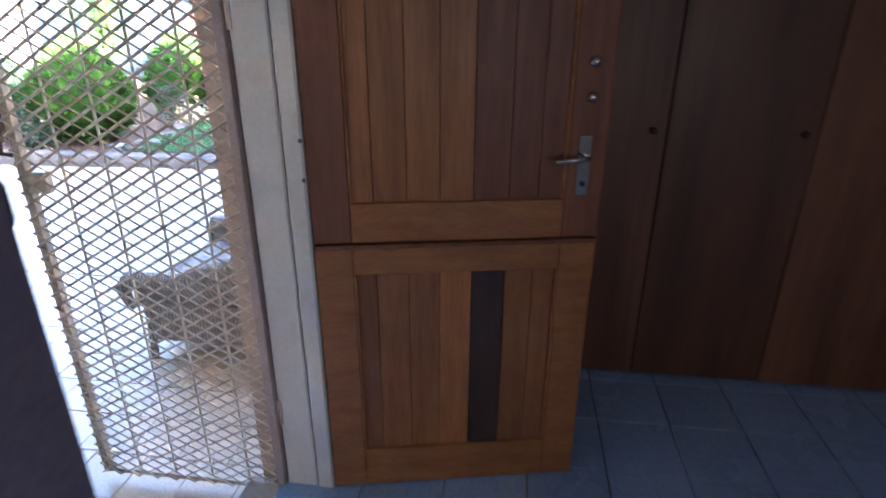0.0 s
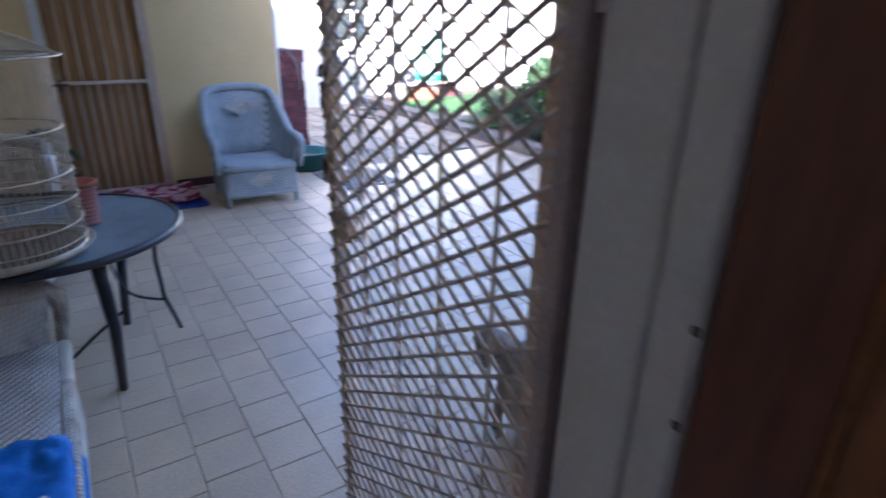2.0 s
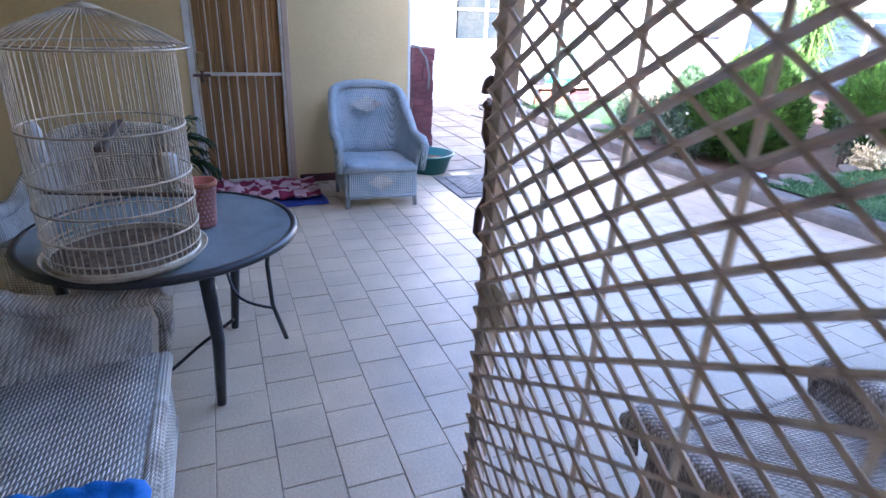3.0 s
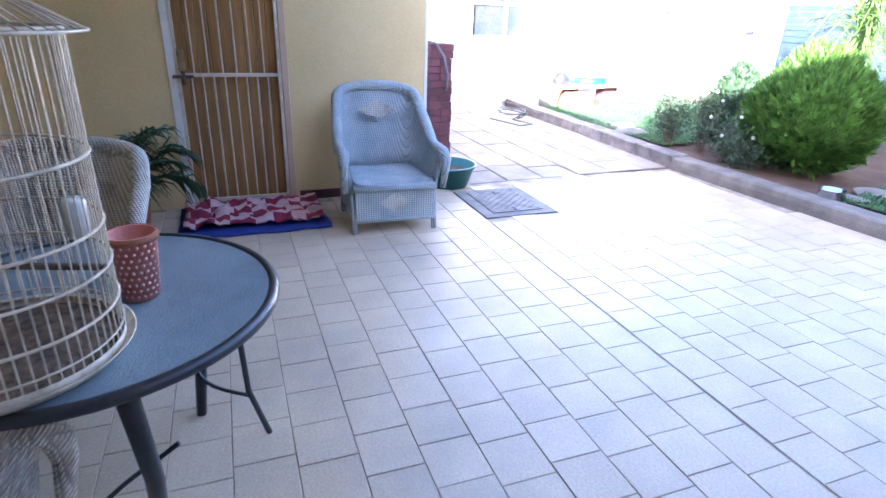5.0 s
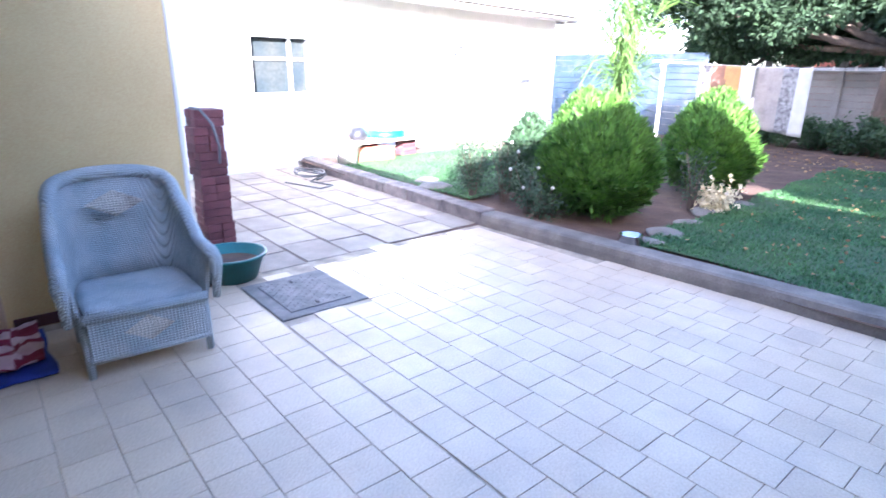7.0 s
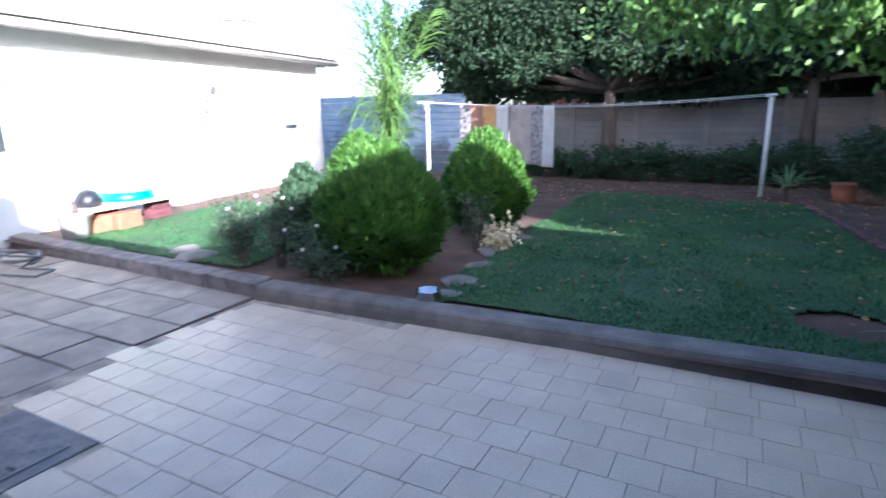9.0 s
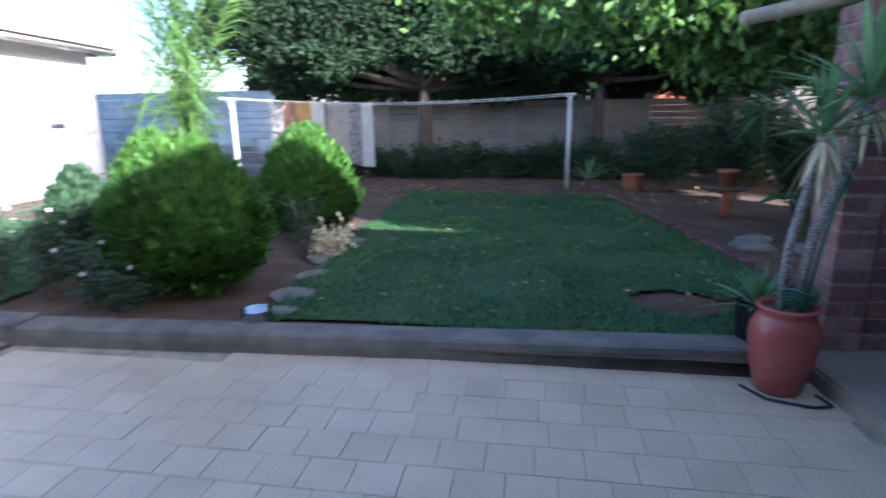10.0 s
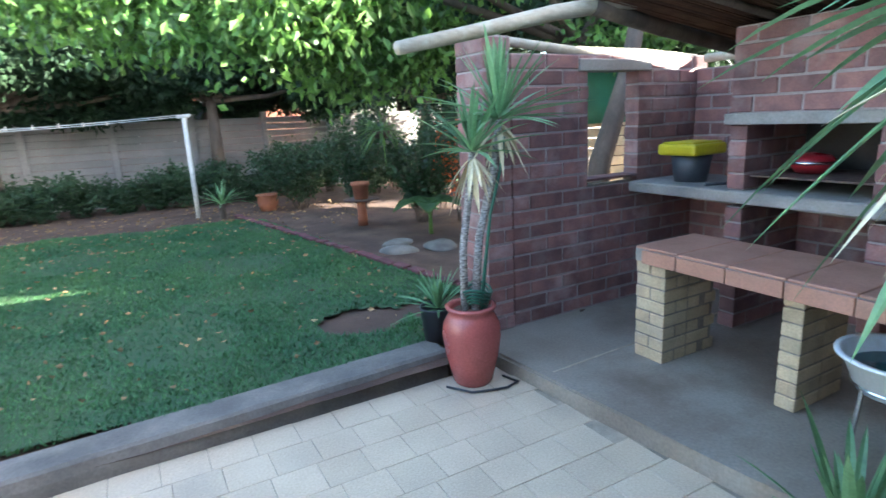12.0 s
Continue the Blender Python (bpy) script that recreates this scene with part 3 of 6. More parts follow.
house = thing("house_wall", (0, 0, 0), "peach plastered house wall with a doorway", "wall", kind="structure")
part("wall_panel", box(WX0, -0.20, 1.601, 3.0, -0.05, 2.9), "peach_wall", house)
part("reveal", box(WX0, -0.375, DY1, 1.601, -0.05, 2.9), "peach_wall", house)
part("wall_panel", box(WX0, WX1, -2.0, DY0, -0.05, 2.9), "peach_wall", house)
part("lintel", box(WX0, WX1, DY0, DY1, 2.12, 2.9), "peach_wall", house)
single("house_wall_north", box(-0.20, 9.0, 2.75, 3.0, -0.05, 2.9), "peach_wall", "peach plastered outer house wall", "wall", kind="structure")
single("house_wall_east", box(3.6, 3.8, -2.0, 2.75, -0.05, 2.9), "plaster", "plain cream inner wall", "wall", kind="structure")
# unseen wall; its closed opening is made up to go with the fill lamp
rw = thing("wall_south", (0, 0, 0), "plain cream unseen inner wall with an added opening", "wall", kind="structure")
part("wall_panel", box(WX1, 1.0, -2.2, -2.0, -0.05, 2.9), "plaster", rw)
part("wall_panel", box(2.2, 3.6, -2.2, -2.0, -0.05, 2.9), "plaster", rw)
part("wall_panel", box(1.0, 2.2, -2.2, -2.0, -0.05, 1.05), "plaster", rw)
part("wall_panel", box(1.0, 2.2, -2.2, -2.0, 2.05, 2.9), "plaster", rw)
part("window_pane", box(1.0, 2.2, -2.12, -2.10, 1.05, 2.05), "white_paint", rw, "white panel closing the added opening")
single("wall_inner_north", box(WX1, 3.6, 2.55, 2.7, -0.05, 2.9), "plaster", "plain cream inner wall", "wall", kind="structure")
single("ceiling", box(WX1, 3.6, -2.0, 2.7, 2.6, 2.7), "white_paint", "plain white painted room ceiling", "ceiling", kind="structure")
# unseen roof; ridge height and gable end set the shadow line on the shrubs
roof = bmesh.new()
rp = [(-0.9, 2.85), (3.9, 5.40), (9.4, 2.85)]
for y in (-7.0, 2.52):
    for x, z in rp:
        roof.verts.new((x, y, z))
    for x, z in rp:
        roof.verts.new((x, y, z - 0.15))
roof.verts.ensure_lookup_table()
v = roof.verts
for a in (0, 1):
    roof.faces.new((v[a], v[a + 1], v[a + 7], v[a + 6]))
    roof.faces.new((v[a + 3], v[a + 9], v[a + 10], v[a + 4]))
for o in (0, 6):
    roof.faces.new((v[o], v[o + 1], v[o + 4], v[o + 3]))
    roof.faces.new((v[o + 1], v[o + 2], v[o + 5], v[o + 4]))
roof.faces.new((v[0], v[3], v[9], v[6]))
roof.faces.new((v[2], v[5], v[11], v[8]))
single("roof", roof, "roof_metal", "grey pitched sheet metal house roof, unseen, shaped to shade the garden", "roof", kind="structure")
single("house_body", box(3.8, 9.0, -6.6, 2.75, -0.05, 2.9), "peach_wall", "peach plastered body of the house", "wall", kind="structure")
single("house_body_south", box(-0.46, 3.8, -6.6, -2.6, -0.05, 2.9), "peach_wall", "peach plastered body of the house", "wall", kind="structure")

# floor of the room
room_floor = thing("floor", (0, 0, 0), "ceramic tiled room floor, tinted blue for cool daylight", "floor", kind="structure")
part("bed", box(WX1 - 0.3, 3.6, -2.0, 2.55, -0.05, 0.066), "grout", room_floor)

# door frame
door_frame = thing("door_frame", (0, 0, 0), "white painted timber door frame, chipped", "door frame", kind="structure")
part("jamb", box(-0.373, -0.262, 1.520, 1.598, 0.0, 2.10, 0.005), "white_paint", door_frame)
part("jamb_stop", box(-0.256, -0.197, 1.516, 1.598, 0.0, 2.10, 0.006), "white_paint", door_frame, "white painted rebate strip with chipped edge")
# the gap's shade is a recessed dark strip, not rust
part("groove", box(-0.262, -0.256, 1.532, 1.598, 0.0, 2.09), "rust", door_frame, "dark strip drawn in place of the shaded gap between frame strips")
for zz in (1.36, 1.245):
    part("chip", box(-0.208, -0.1965, 1.5148, 1.519, zz - 0.006, zz + 0.006, 0.002), "kerb", door_frame, "chipped paint at an old hinge")
# left jamb and architrave: shade painted in as mauve grey
part("jamb", box(-0.30, -0.05, 0.375, 0.425, 0.0, 2.10, 0.006), "dark_trim", door_frame)
part("architrave", box(-0.058, -0.04, 0.24, 0.428, 0.06, 2.2, 0.004), "dark_trim", door_frame, "architrave coloured mauve grey in place of shade")
part("jamb_stop", box(-0.28, -0.17, 0.425, 0.437, 0.0, 2.08, 0.004), "white_paint", door_frame)
part("head", box(-0.37, -0.197, 0.62, 1.514, 2.06, 2.14, 0.006), "white_paint", door_frame)
part("sill", box(-0.53, -0.06, 0.6, 1.55, 0.0, 0.075, 0.01), "slab", door_frame)
part("strike_plate", box(-0.165, -0.135, 0.424, 0.428, 1.0, 1.16, 0.002), "steel", door_frame)
part("latch_keeper", box(-0.12, -0.055, 0.412, 0.450, 1.495, 1.55, 0.012, seg=2), "black_steel", door_frame, "black metal latch keeper")
part("latch_keeper", box(-0.09, -0.065, 0.424, 0.448, 1.175, 1.195, 0.005), "black_steel", door_frame, "small black catch")

# ---- stable door, two leaves, opened into the room ----
def stable_leaf(parent, z0, z1, low_rail, top_rail, dark):
    """One leaf in the frame of its hinge edge: x along the leaf, y = 0 on the face towards the doorway."""
    W0, W1, Y, t, st = 0.004, 0.885, 0.022, 0.022, 0.115
    upper_leaf = z0 > 1
    part("stile", box(W0, W0 + st, Y - t, Y + t, z0, z1, 0.003), "door_stile" if upper_leaf else "door_rail", parent)
    part("stile", box(W1 - st, W1, Y - t, Y + t, z0, z1, 0.003), "door_stile" if upper_leaf else "door_rail", parent)
    part("rail", box(W0 + st, W1 - st, Y - t, Y + t, z0, z0 + low_rail, 0.003), "door_rail", parent)
    part("rail", box(W0 + st, W1 - st, Y - t, Y + t, z1 - top_rail, z1, 0.003), "door_rail", parent)
    x = W0 + st
    for i, w in enumerate((0.070, 0.100, 0.100, 0.102, 0.109, 0.090, 0.080)):
        m = "door_dark" if i == dark else ("door_red" if (upper_leaf and i > 3) else "door_board")
        part("board", box(x + 0.0005, x + w - 0.0005, Y - 0.011, Y + 0.011, z0 + low_rail - 0.01, z1 - top_rail + 0.01, 0.0015), m, parent)
        x += w
    for side in (-1, 1):
        f = Y + side * 0.017
        for a, c in ((W0 + st, W0 + st + 0.010), (W1 - st - 0.010, W1 - st)):
            part("bead", box(a, c, f - 0.006, f + 0.006, z0 + low_rail, z1 - top_rail, 0.003), "door_rail", parent)


LEAF = pose(-0.195, 1.519, 0, 0, 0, 12.6)
upper = thing("upper_door_leaf", LEAF, "upper leaf of brown wooden stable door, opened inwards", "door")
stable_leaf(upper, 1.044, 2.03, 0.126, 0.11, 9)
lower = thing("lower_door_leaf", LEAF, "lower leaf of brown wooden stable door, opened inwards", "door")
stable_leaf(lower, 0.085, 1.037, 0.16, 0.101, 4)
part("weather_bar", box(0.006, 0.883, -0.012, -0.001, 1.026, 1.042, 0.003), "door_stile", lower)
hx = 0.818
plate = part("handle_plate", box(hx - 0.020, hx + 0.020, -0.008, 0.0, 1.183, 1.365, 0.004, seg=2), "steel", upper, "chrome handle plate")
part("lever", tube([(hx, -0.004, 1.305), (hx, -0.045, 1.305), (hx - 0.02, -0.055, 1.305), (hx - 0.10, -0.055, 1.298)], 0.008), "steel", plate, "chrome lever handle", smooth=True)
part("keyhole", lathe([(0, 0), (0.008, 0), (0.008, 0.004), (0, 0.004)], 12), "black_steel", plate).matrix_basis = pose(hx, -0.009, 1.22, 90)
for zz, rr in ((1.571, 0.017), (1.474, 0.016)):
    lk = part("lock_rose", lathe([(0, 0), (rr, 0), (rr * 0.9, 0.008), (rr * 0.5, 0.014), (0, 0.016)], 20), "steel", upper, "round chrome lock rose", smooth=True)
    lk.matrix_basis = pose(hx + 0.008, 0.0, zz, 90)
for leaf, zs in ((upper, (1.3, 1.85)), (lower, (0.3, 0.88))):
    for zz in zs:
        part("hinge", tube([(-0.004, 0.03, zz - 0.045), (-0.004, 0.03, zz + 0.045)], 0.006, 8), "steel", leaf, "steel butt hinge")

# ---- tall cupboards in the room ----
for i in range(5):
    x0 = 0.432 - 0.578 + 0.578 * i
    cup = thing("tall_cupboard", (0, 0, 0), "tall dark brown wooden cupboard with a plain board door", "cupboard", group="row of tall cupboards")
    part("body", box(x0 + 0.003, x0 + 0.575, 2.435, 2.55, 0.085, 2.5), "cupboard", cup)
    part("plinth", box(x0 + 0.003, x0 + 0.575, 2.445, 2.55, 0.066, 0.14), "door_dark", cup)
    dr = part("door", box(x0 + 0.002, x0 + 0.576, 2.41, 2.435, 0.09, 2.48, 0.004), "cupboard", cup)
    part("knob", lathe([(0, 0), (0.006, 0), (0.006, 0.012), (0.014, 0.018), (0.014, 0.024), (0, 0.028)], 12), "door_dark", dr, smooth=True).matrix_basis = pose(x0 + 0.52, 2.41, 1.26, 90)

# ---- security gate of expanded metal, opened outwards ----
gate = thing("security_gate", pose(-0.378, 1.524, 0, 0, 0, 180), "cream painted steel security gate with expanded metal mesh, open", "gate")
GW, GZ0, GZ1 = 0.742, 0.045, 2.02
part("upright", box(0, 0.030, -0.014, 0.022, GZ0, GZ1, 0.003), "gate_frame", gate, "dusky pink painted hinge upright")
part("upright", box(GW - 0.028, GW, -0.014, 0.014, GZ0, GZ1, 0.002), "cream_steel", gate)
part("rail", box(0.025, GW - 0.028, -0.011, 0.011, GZ0, GZ0 + 0.02, 0.002), "cream_steel", gate)
part("rail", box(0.025, GW - 0.028, -0.011, 0.011, GZ1 - 0.02, GZ1, 0.002), "cream_steel", gate)
for k in range(1, 5):
    xx = GW * k / 5
    part("bar", tube([(xx, -0.002, GZ0 + 0.02), (xx, 0.004, GZ1 - 0.02)], 0.0042, 6), "cream_steel", gate)
mesh_v, mesh_f = [], []
CW, CH = 0.076, 0.0225
nz = int((GZ1 - GZ0) / CH)
nxc = int((GW - 0.008) / (CW / 2))
off = 0
for r in range(nz + 1):
    for c in range(nxc):
        up = (r + c) % 2
        xa, xb = 0.022 + c * CW / 2, 0.022 + (c + 1) * CW / 2
        za = GZ0 + r * CH + (0 if up else CH)
        zb = GZ0 + r * CH + (CH if up else 0)
        if max(za, zb) > GZ1:
            continue
        d = Vector((xb - xa, 0, zb - za)).normalized()
        s = Vector((0, 0.8, 0.6 if zb > za else 0.6)).normalized()
        s = (s - d * s.dot(d)).normalized() * 0.0040
        t = d.cross(s).normalized() * 0.0026
        for p in (Vector((xa, 0.016, za)) - d * 0.003, Vector((xb, 0.016, zb)) + d * 0.003):
            for q in (s + t, s - t, -s - t, -s + t):
                mesh_v.append(p + q)
        for k in range(4):
            mesh_f.append((off + k, off + (k + 1) % 4, off + 4 + (k + 1) % 4, off + 4 + k))
        off += 8
raw("expanded_mesh", mesh_v, mesh_f, "gate_steel", gate, "brown painted expanded metal mesh")
part("lock_box", box(GW - 0.09, GW - 0.025, -0.016, 0.016, 1.17, 1.24, 0.004), "cream_steel", gate, "painted steel lock box")
hook = part("slide_hook", tube([(GW, 0, 1.50), (GW + 0.035, 0, 1.50), (GW + 0.04, 0, 1.46), (GW + 0.02, 0, 1.44), (GW + 0.02, 0, 1.36), (GW + 0.045, 0, 1.33), (GW + 0.05, 0, 1.29), (GW, 0, 1.285)], 0.008, 8), "rust", gate, "wrought scroll handle", smooth=True)
part("scroll", tube([(GW + 0.03 + 0.022 * math.cos(a), 0, 1.52 + 0.022 * math.sin(a)) for a in np.linspace(0, 5.5, 14)], 0.007, 8), "rust", hook, smooth=True)
for zz in (0.4, 1.7):
    part("hinge", tube([(-0.008, 0, zz - 0.05), (-0.008, 0, zz + 0.05)], 0.011, 8), "gate_steel", gate)

# ---- yellow wing with the second door ----
YX = -6.07
wing = thing("yellow_wall", (0, 0, 0), "yellow painted plaster wall with a doorway", "wall", kind="structure")
for y0, y1, z0, z1 in ((-0.45, 0.92, 0, 2.75), (1.81, 2.97, 0, 2.75), (0.92, 1.81, 2.1, 2.75), (-1.3, -0.45, 0, 1.6), (-1.3, -0.45, 2.4, 2.75)):
    part("wall_panel", box(YX - 0.25, YX, y0, y1, z0 - 0.05, z1), "yellow_wall", wing)
single("wing_side_wall", box(-9.3, YX - 0.003, 2.975, 3.0, -0.05, 2.75), "white_wall", "white painted side wall of the wing", "wall", kind="structure")
single("wing_body", box(-9.3, YX - 0.6, -1.3, 2.95, -0.05, 2.75), "white_wall", "white painted body of the wing", "wall", kind="structure")
single("skirting", box(YX, YX + 0.012, 1.84, 2.965, 0, 0.08, 0.003), "stack_brick", "low dark red painted skirting", "skirting", kind="structure")
single("patio_wall_south", box(-6.4, WX0, -1.45, -1.2, -0.05, 2.75), "yellow_wall", "yellow painted plaster wall behind the patio", "wall", kind="structure")
# slab added out of view to cut sky light on the patio and yellow wall
single("unseen_patio_roof", box(-9.5, -0.3, -1.5, 2.4, 2.75, 2.85), "white_paint", "plain white unseen patio roof, added to dim the patio", "ceiling", kind="structure")
win = thing("window_1", (0, 0, 0), "white framed window in the yellow wall", "window", kind="structure")
for y0, y1, z0, z1 in ((-0.52, -0.45, 1.6, 2.4), (-1.3, -1.23, 1.6, 2.4), (-1.23, -0.52, 1.6, 1.67), (-1.23, -0.52, 2.33, 2.4)):
    part("window_frame", box(YX - 0.12, YX + 0.02, y0, y1, z0, z1, 0.004), "white_paint", win)
part("window_pane", box(YX - 0.08, YX - 0.07, -1.23, -0.52, 1.67, 2.33), "dark_window", win)

back_frame = thing("back_door_frame", (0, 0, 0), "weathered painted timber door frame", "door frame", kind="structure")
part("jamb", box(YX - 0.12, YX + 0.012, 0.92, 0.975, 0, 2.1, 0.004), "white_paint", back_frame)
part("jamb", box(YX - 0.12, YX + 0.012, 1.755, 1.81, 0, 2.1, 0.004), "peach_wall", back_frame)
part("head", box(YX - 0.12, YX + 0.012, 0.975, 1.755, 2.045, 2.1, 0.004), "white_paint", back_frame)
back_door = thing("back_door", (0, 0, 0), "closed varnished orange-brown wooden door of upright boards", "door", kind="structure")
for i in range(9):
    y0 = 0.978 + i * 0.0863
    part("board", box(YX - 0.10, YX - 0.065, y0, y0 + 0.0845, 0.02, 2.04, 0.005), "back_door_wood", back_door)
sg = thing("barred_gate", (0, 0, 0), "closed cream steel security gate with upright bars", "gate")
part("upright", box(YX - 0.012, YX + 0.014, 0.978, 1.003, 0.04, 2.03, 0.002), "cream_steel", sg)
part("upright", box(YX - 0.012, YX + 0.014, 1.727, 1.752, 0.04, 2.03, 0.002), "cream_steel", sg)
for z in (0.04, 1.045, 2.01):
    part("rail", box(YX - 0.010, YX + 0.012, 1.003, 1.727, z, z + 0.028, 0.002), "cream_steel", sg)
for i in range(1, 9):
    y = 1.003 + 0.724 * i / 9
    part("bar", tube([(YX, y, 0.06), (YX, y, 1.05)], 0.0065, 6), "cream_steel", sg)
for i in range(1, 7):
    y = 1.003 + 0.724 * i / 7
    part("bar", tube([(YX, y, 1.06), (YX, y, 2.02)], 0.0065, 6), "cream_steel", sg)
lock = part("lock", box(YX + 0.01, YX + 0.04, 1.0, 1.05, 1.09, 1.25, 0.006), "brass", sg, "brass coloured gate lock")
part("bolt", tube([(YX + 0.03, 0.95, 1.05), (YX + 0.03, 1.10, 1.05)], 0.012, 8), "rust", sg, "rusty sliding bolt")
part("bolt_knob", tube([(YX + 0.03, 1.03, 0.99), (YX + 0.03, 1.03, 1.09)], 0.014, 8), "rust", sg)

# ---- white outbuilding ----
FA = math.degrees(math.atan2(1.25, 9.7))
facade = thing("outbuilding", pose(-10.72, 4.4, 0, 0, 0, FA), "long white plastered outbuilding in full sun", "building", kind="structure")
LEN = 9.65
fw = [(-2.2, 1.05, 0, 2.85), (1.05, 2.18, 0, 1.18), (1.05, 2.18, 2.14, 2.85), (2.18, LEN, 0, 2.85)]
for y0, y1, z0, z1 in fw:
    part("wall_panel", box(-0.25, 0, y0, y1, z0 - 0.05, z1), "white_wall", facade)
part("wall_panel", box(-5.0, -0.25, LEN - 0.25, LEN, -0.05, 2.85), "white_wall", facade)
part("roof", box(-5.2, 0.42, -2.4, LEN + 0.35, 2.95, 3.02, m=pose(0, 0, 0, 0, 2.0, 0)), "roof_metal", facade)
part("fascia", box(0.36, 0.40, -2.4, LEN + 0.3, 2.80, 2.95, 0.004), "gutter", facade)
part("gutter", tube([(0.44, -2.4, 2.86), (0.44, LEN + 0.3, 2.86)], 0.055, 10), "gutter", facade, smooth=True)
part("downpipe", tube([(0.42, LEN - 0.1, 2.84), (0.1, LEN - 0.08, 2.6), (0.06, LEN - 0.08, 2.4), (0.06, LEN - 0.08, 0.1)], 0.035, 8), "white_wall", facade, smooth=True)
ch_ = part("chimney", box(-1.5, -0.9, LEN - 1.6, LEN - 0.9, 3.0, 3.75, 0.02), "white_wall", facade)
part("cap", box(-1.55, -0.85, LEN - 1.65, LEN - 0.85, 3.75, 3.81, 0.01), "concrete", ch_)
part("flashing", box(-1.52, -0.88, LEN - 1.62, LEN - 0.88, 3.0, 3.16, 0.008), "house_brick", ch_)
part("bargeboard", box(-5.0, 0.40, LEN + 0.31, LEN + 0.345, 2.80, 2.945, 0.004), "gutter", facade)
part("plinth", box(0, 0.05, 2.6, LEN - 2.0, 0, 0.16, 0.01), "white_paint", facade)
fwn = part("window", box(-0.16, -0.14, 1.10, 2.13, 1.22, 2.10), "dark_window", facade, "dark reflecting window panes")
for y0, y1, z0, z1 in ((1.05, 1.10, 1.18, 2.14), (2.13, 2.18, 1.18, 2.14), (1.10, 2.13, 1.18, 1.23), (1.10, 2.13, 2.09, 2.14), (1.10, 2.13, 1.74, 1.785), (1.78, 1.83, 1.23, 2.09)):
    part("window_frame", box(-0.17, -0.10, y0, y1, z0, z1, 0.004), "white_paint", fwn)
part("window_sill", box(-0.1, 0.05, 1.03, 2.2, 1.14, 1.18, 0.008), "white_paint", fwn)
part("wall_lamp", lathe([(0, 0.12), (0.04, 0.11), (0.07, 0.0), (0.02, -0.02), (0, -0.02)], 14), "black_steel", facade, "small black wall lamp").matrix_basis = pose(0.08, 5.9, 2.1)
part("outlet_box", box(0, 0.06, LEN - 1.5, LEN - 1.1, 1.35, 1.43, 0.01), "grey_plastic", facade, "small grey box on the wall")
for hz in (1.9, 1.7, 1.45):
    part("wall_hook", box(0, 0.02, 5.2 + 0.3 * hz, 5.27 + 0.3 * hz, hz, hz + 0.08, 0.004), "black_steel", facade)


# ---- wicker chairs ----
def wicker_chair(m, label, weave, seat_mat, width, depth, back, arm, seat_h, group="wicker armchairs", skirt=True, worn=0.0):
    """An armchair with a hooped back that runs down into rolled arms; it faces -y of its own frame."""
    ch = thing("wicker_armchair", m, label, "chair", group)
    hw, hd = width / 2, depth / 2
    part("seat", ribbon_panel([[(x, y, seat_h + 0.012 * math.cos(x * 3 / hw) * math.cos(y * 3 / hd) - 0.006 * abs(math.sin(x * 9))) for x in np.linspace(-hw + 0.07, hw - 0.07, 12)] for y in np.linspace(-hd + 0.02, hd - 0.05, 10)], 0.03), seat_mat, ch, smooth=True)
    n = 40
    rows, rim = [[], [], [], [], []], []
    for i in range(n + 1):
        u = i / n
        a = math.pi * u
        x = hw * math.cos(a) * (1.0 if abs(math.cos(a)) > 0.2 else 1.0)
        e = 0.45
        x = hw * math.copysign(abs(math.cos(a)) ** e, math.cos(a))
        y = -hd * 0.95 + (2 * hd * 0.97) * (abs(math.sin(a)) ** 0.55)
        k = max(0.0, min(1.0, (y + hd * 0.25) / (hd * 1.05)))
        k = k * k * (3 - 2 * k)
        c = (1 - (x / hw) ** 2) if y > hd * 0.5 else 0
        h = arm + (back - arm) * (k * 0.72 + 0.28 * k * math.sqrt(max(0, c)))
        lean = 0.10 * k
        for j, r in enumerate(rows):
            s = j / 4
            z = seat_h - 0.05 + (h - seat_h + 0.05) * s
            f = 0.86 + 0.14 * s
            r.append((x * f, y * (0.93 + 0.07 * s) + lean * s * k, z))
        rim.append((x * 1.01, y + lean * k, h))
    part("woven_shell", ribbon_panel(rows, 0.028), weave, ch, smooth=True)
    f0, f1 = rim[0], rim[-1]
    roll = [(f0[0], f0[1] - 0.01, seat_h - 0.04), (f0[0] * 1.02, f0[1] - 0.035, (seat_h + arm) / 2), (f0[0] * 1.03, f0[1] - 0.03, arm - 0.05)] + rim + [(f1[0] * 1.03, f1[1] - 0.03, arm - 0.05), (f1[0] * 1.02, f1[1] - 0.035, (seat_h + arm) / 2), (f1[0], f1[1] - 0.01, seat_h - 0.04)]
    part("rolled_edge", tube(roll, [0.022, 0.03, 0.04] + [0.042] * len(rim) + [0.04, 0.03, 0.022], 10), weave, ch, smooth=True)
    low = 0.10
    if skirt:
        part("front_apron", box(-hw + 0.07, hw - 0.07, -hd + 0.0, -hd + 0.025, low, seat_h - 0.03, 0.004), weave, ch)
        for s in (-1, 1):
            part("side_apron", box(s * (hw - 0.055) - 0.012, s * (hw - 0.055) + 0.012, -hd + 0.03, hd - 0.06, low + 0.02, seat_h - 0.03, 0.004), weave, ch)
        dv = lathe([(0, -0.004), (0.12, -0.004), (0.13, 0.0), (0, 0.007)], 4)
        for v in dv.verts:
            v.co = Vector((v.co.x, -hd - v.co.z, (low + seat_h) / 2 + v.co.y * 0.6))
        part("diamond_weave", dv, "wicker_white", ch)
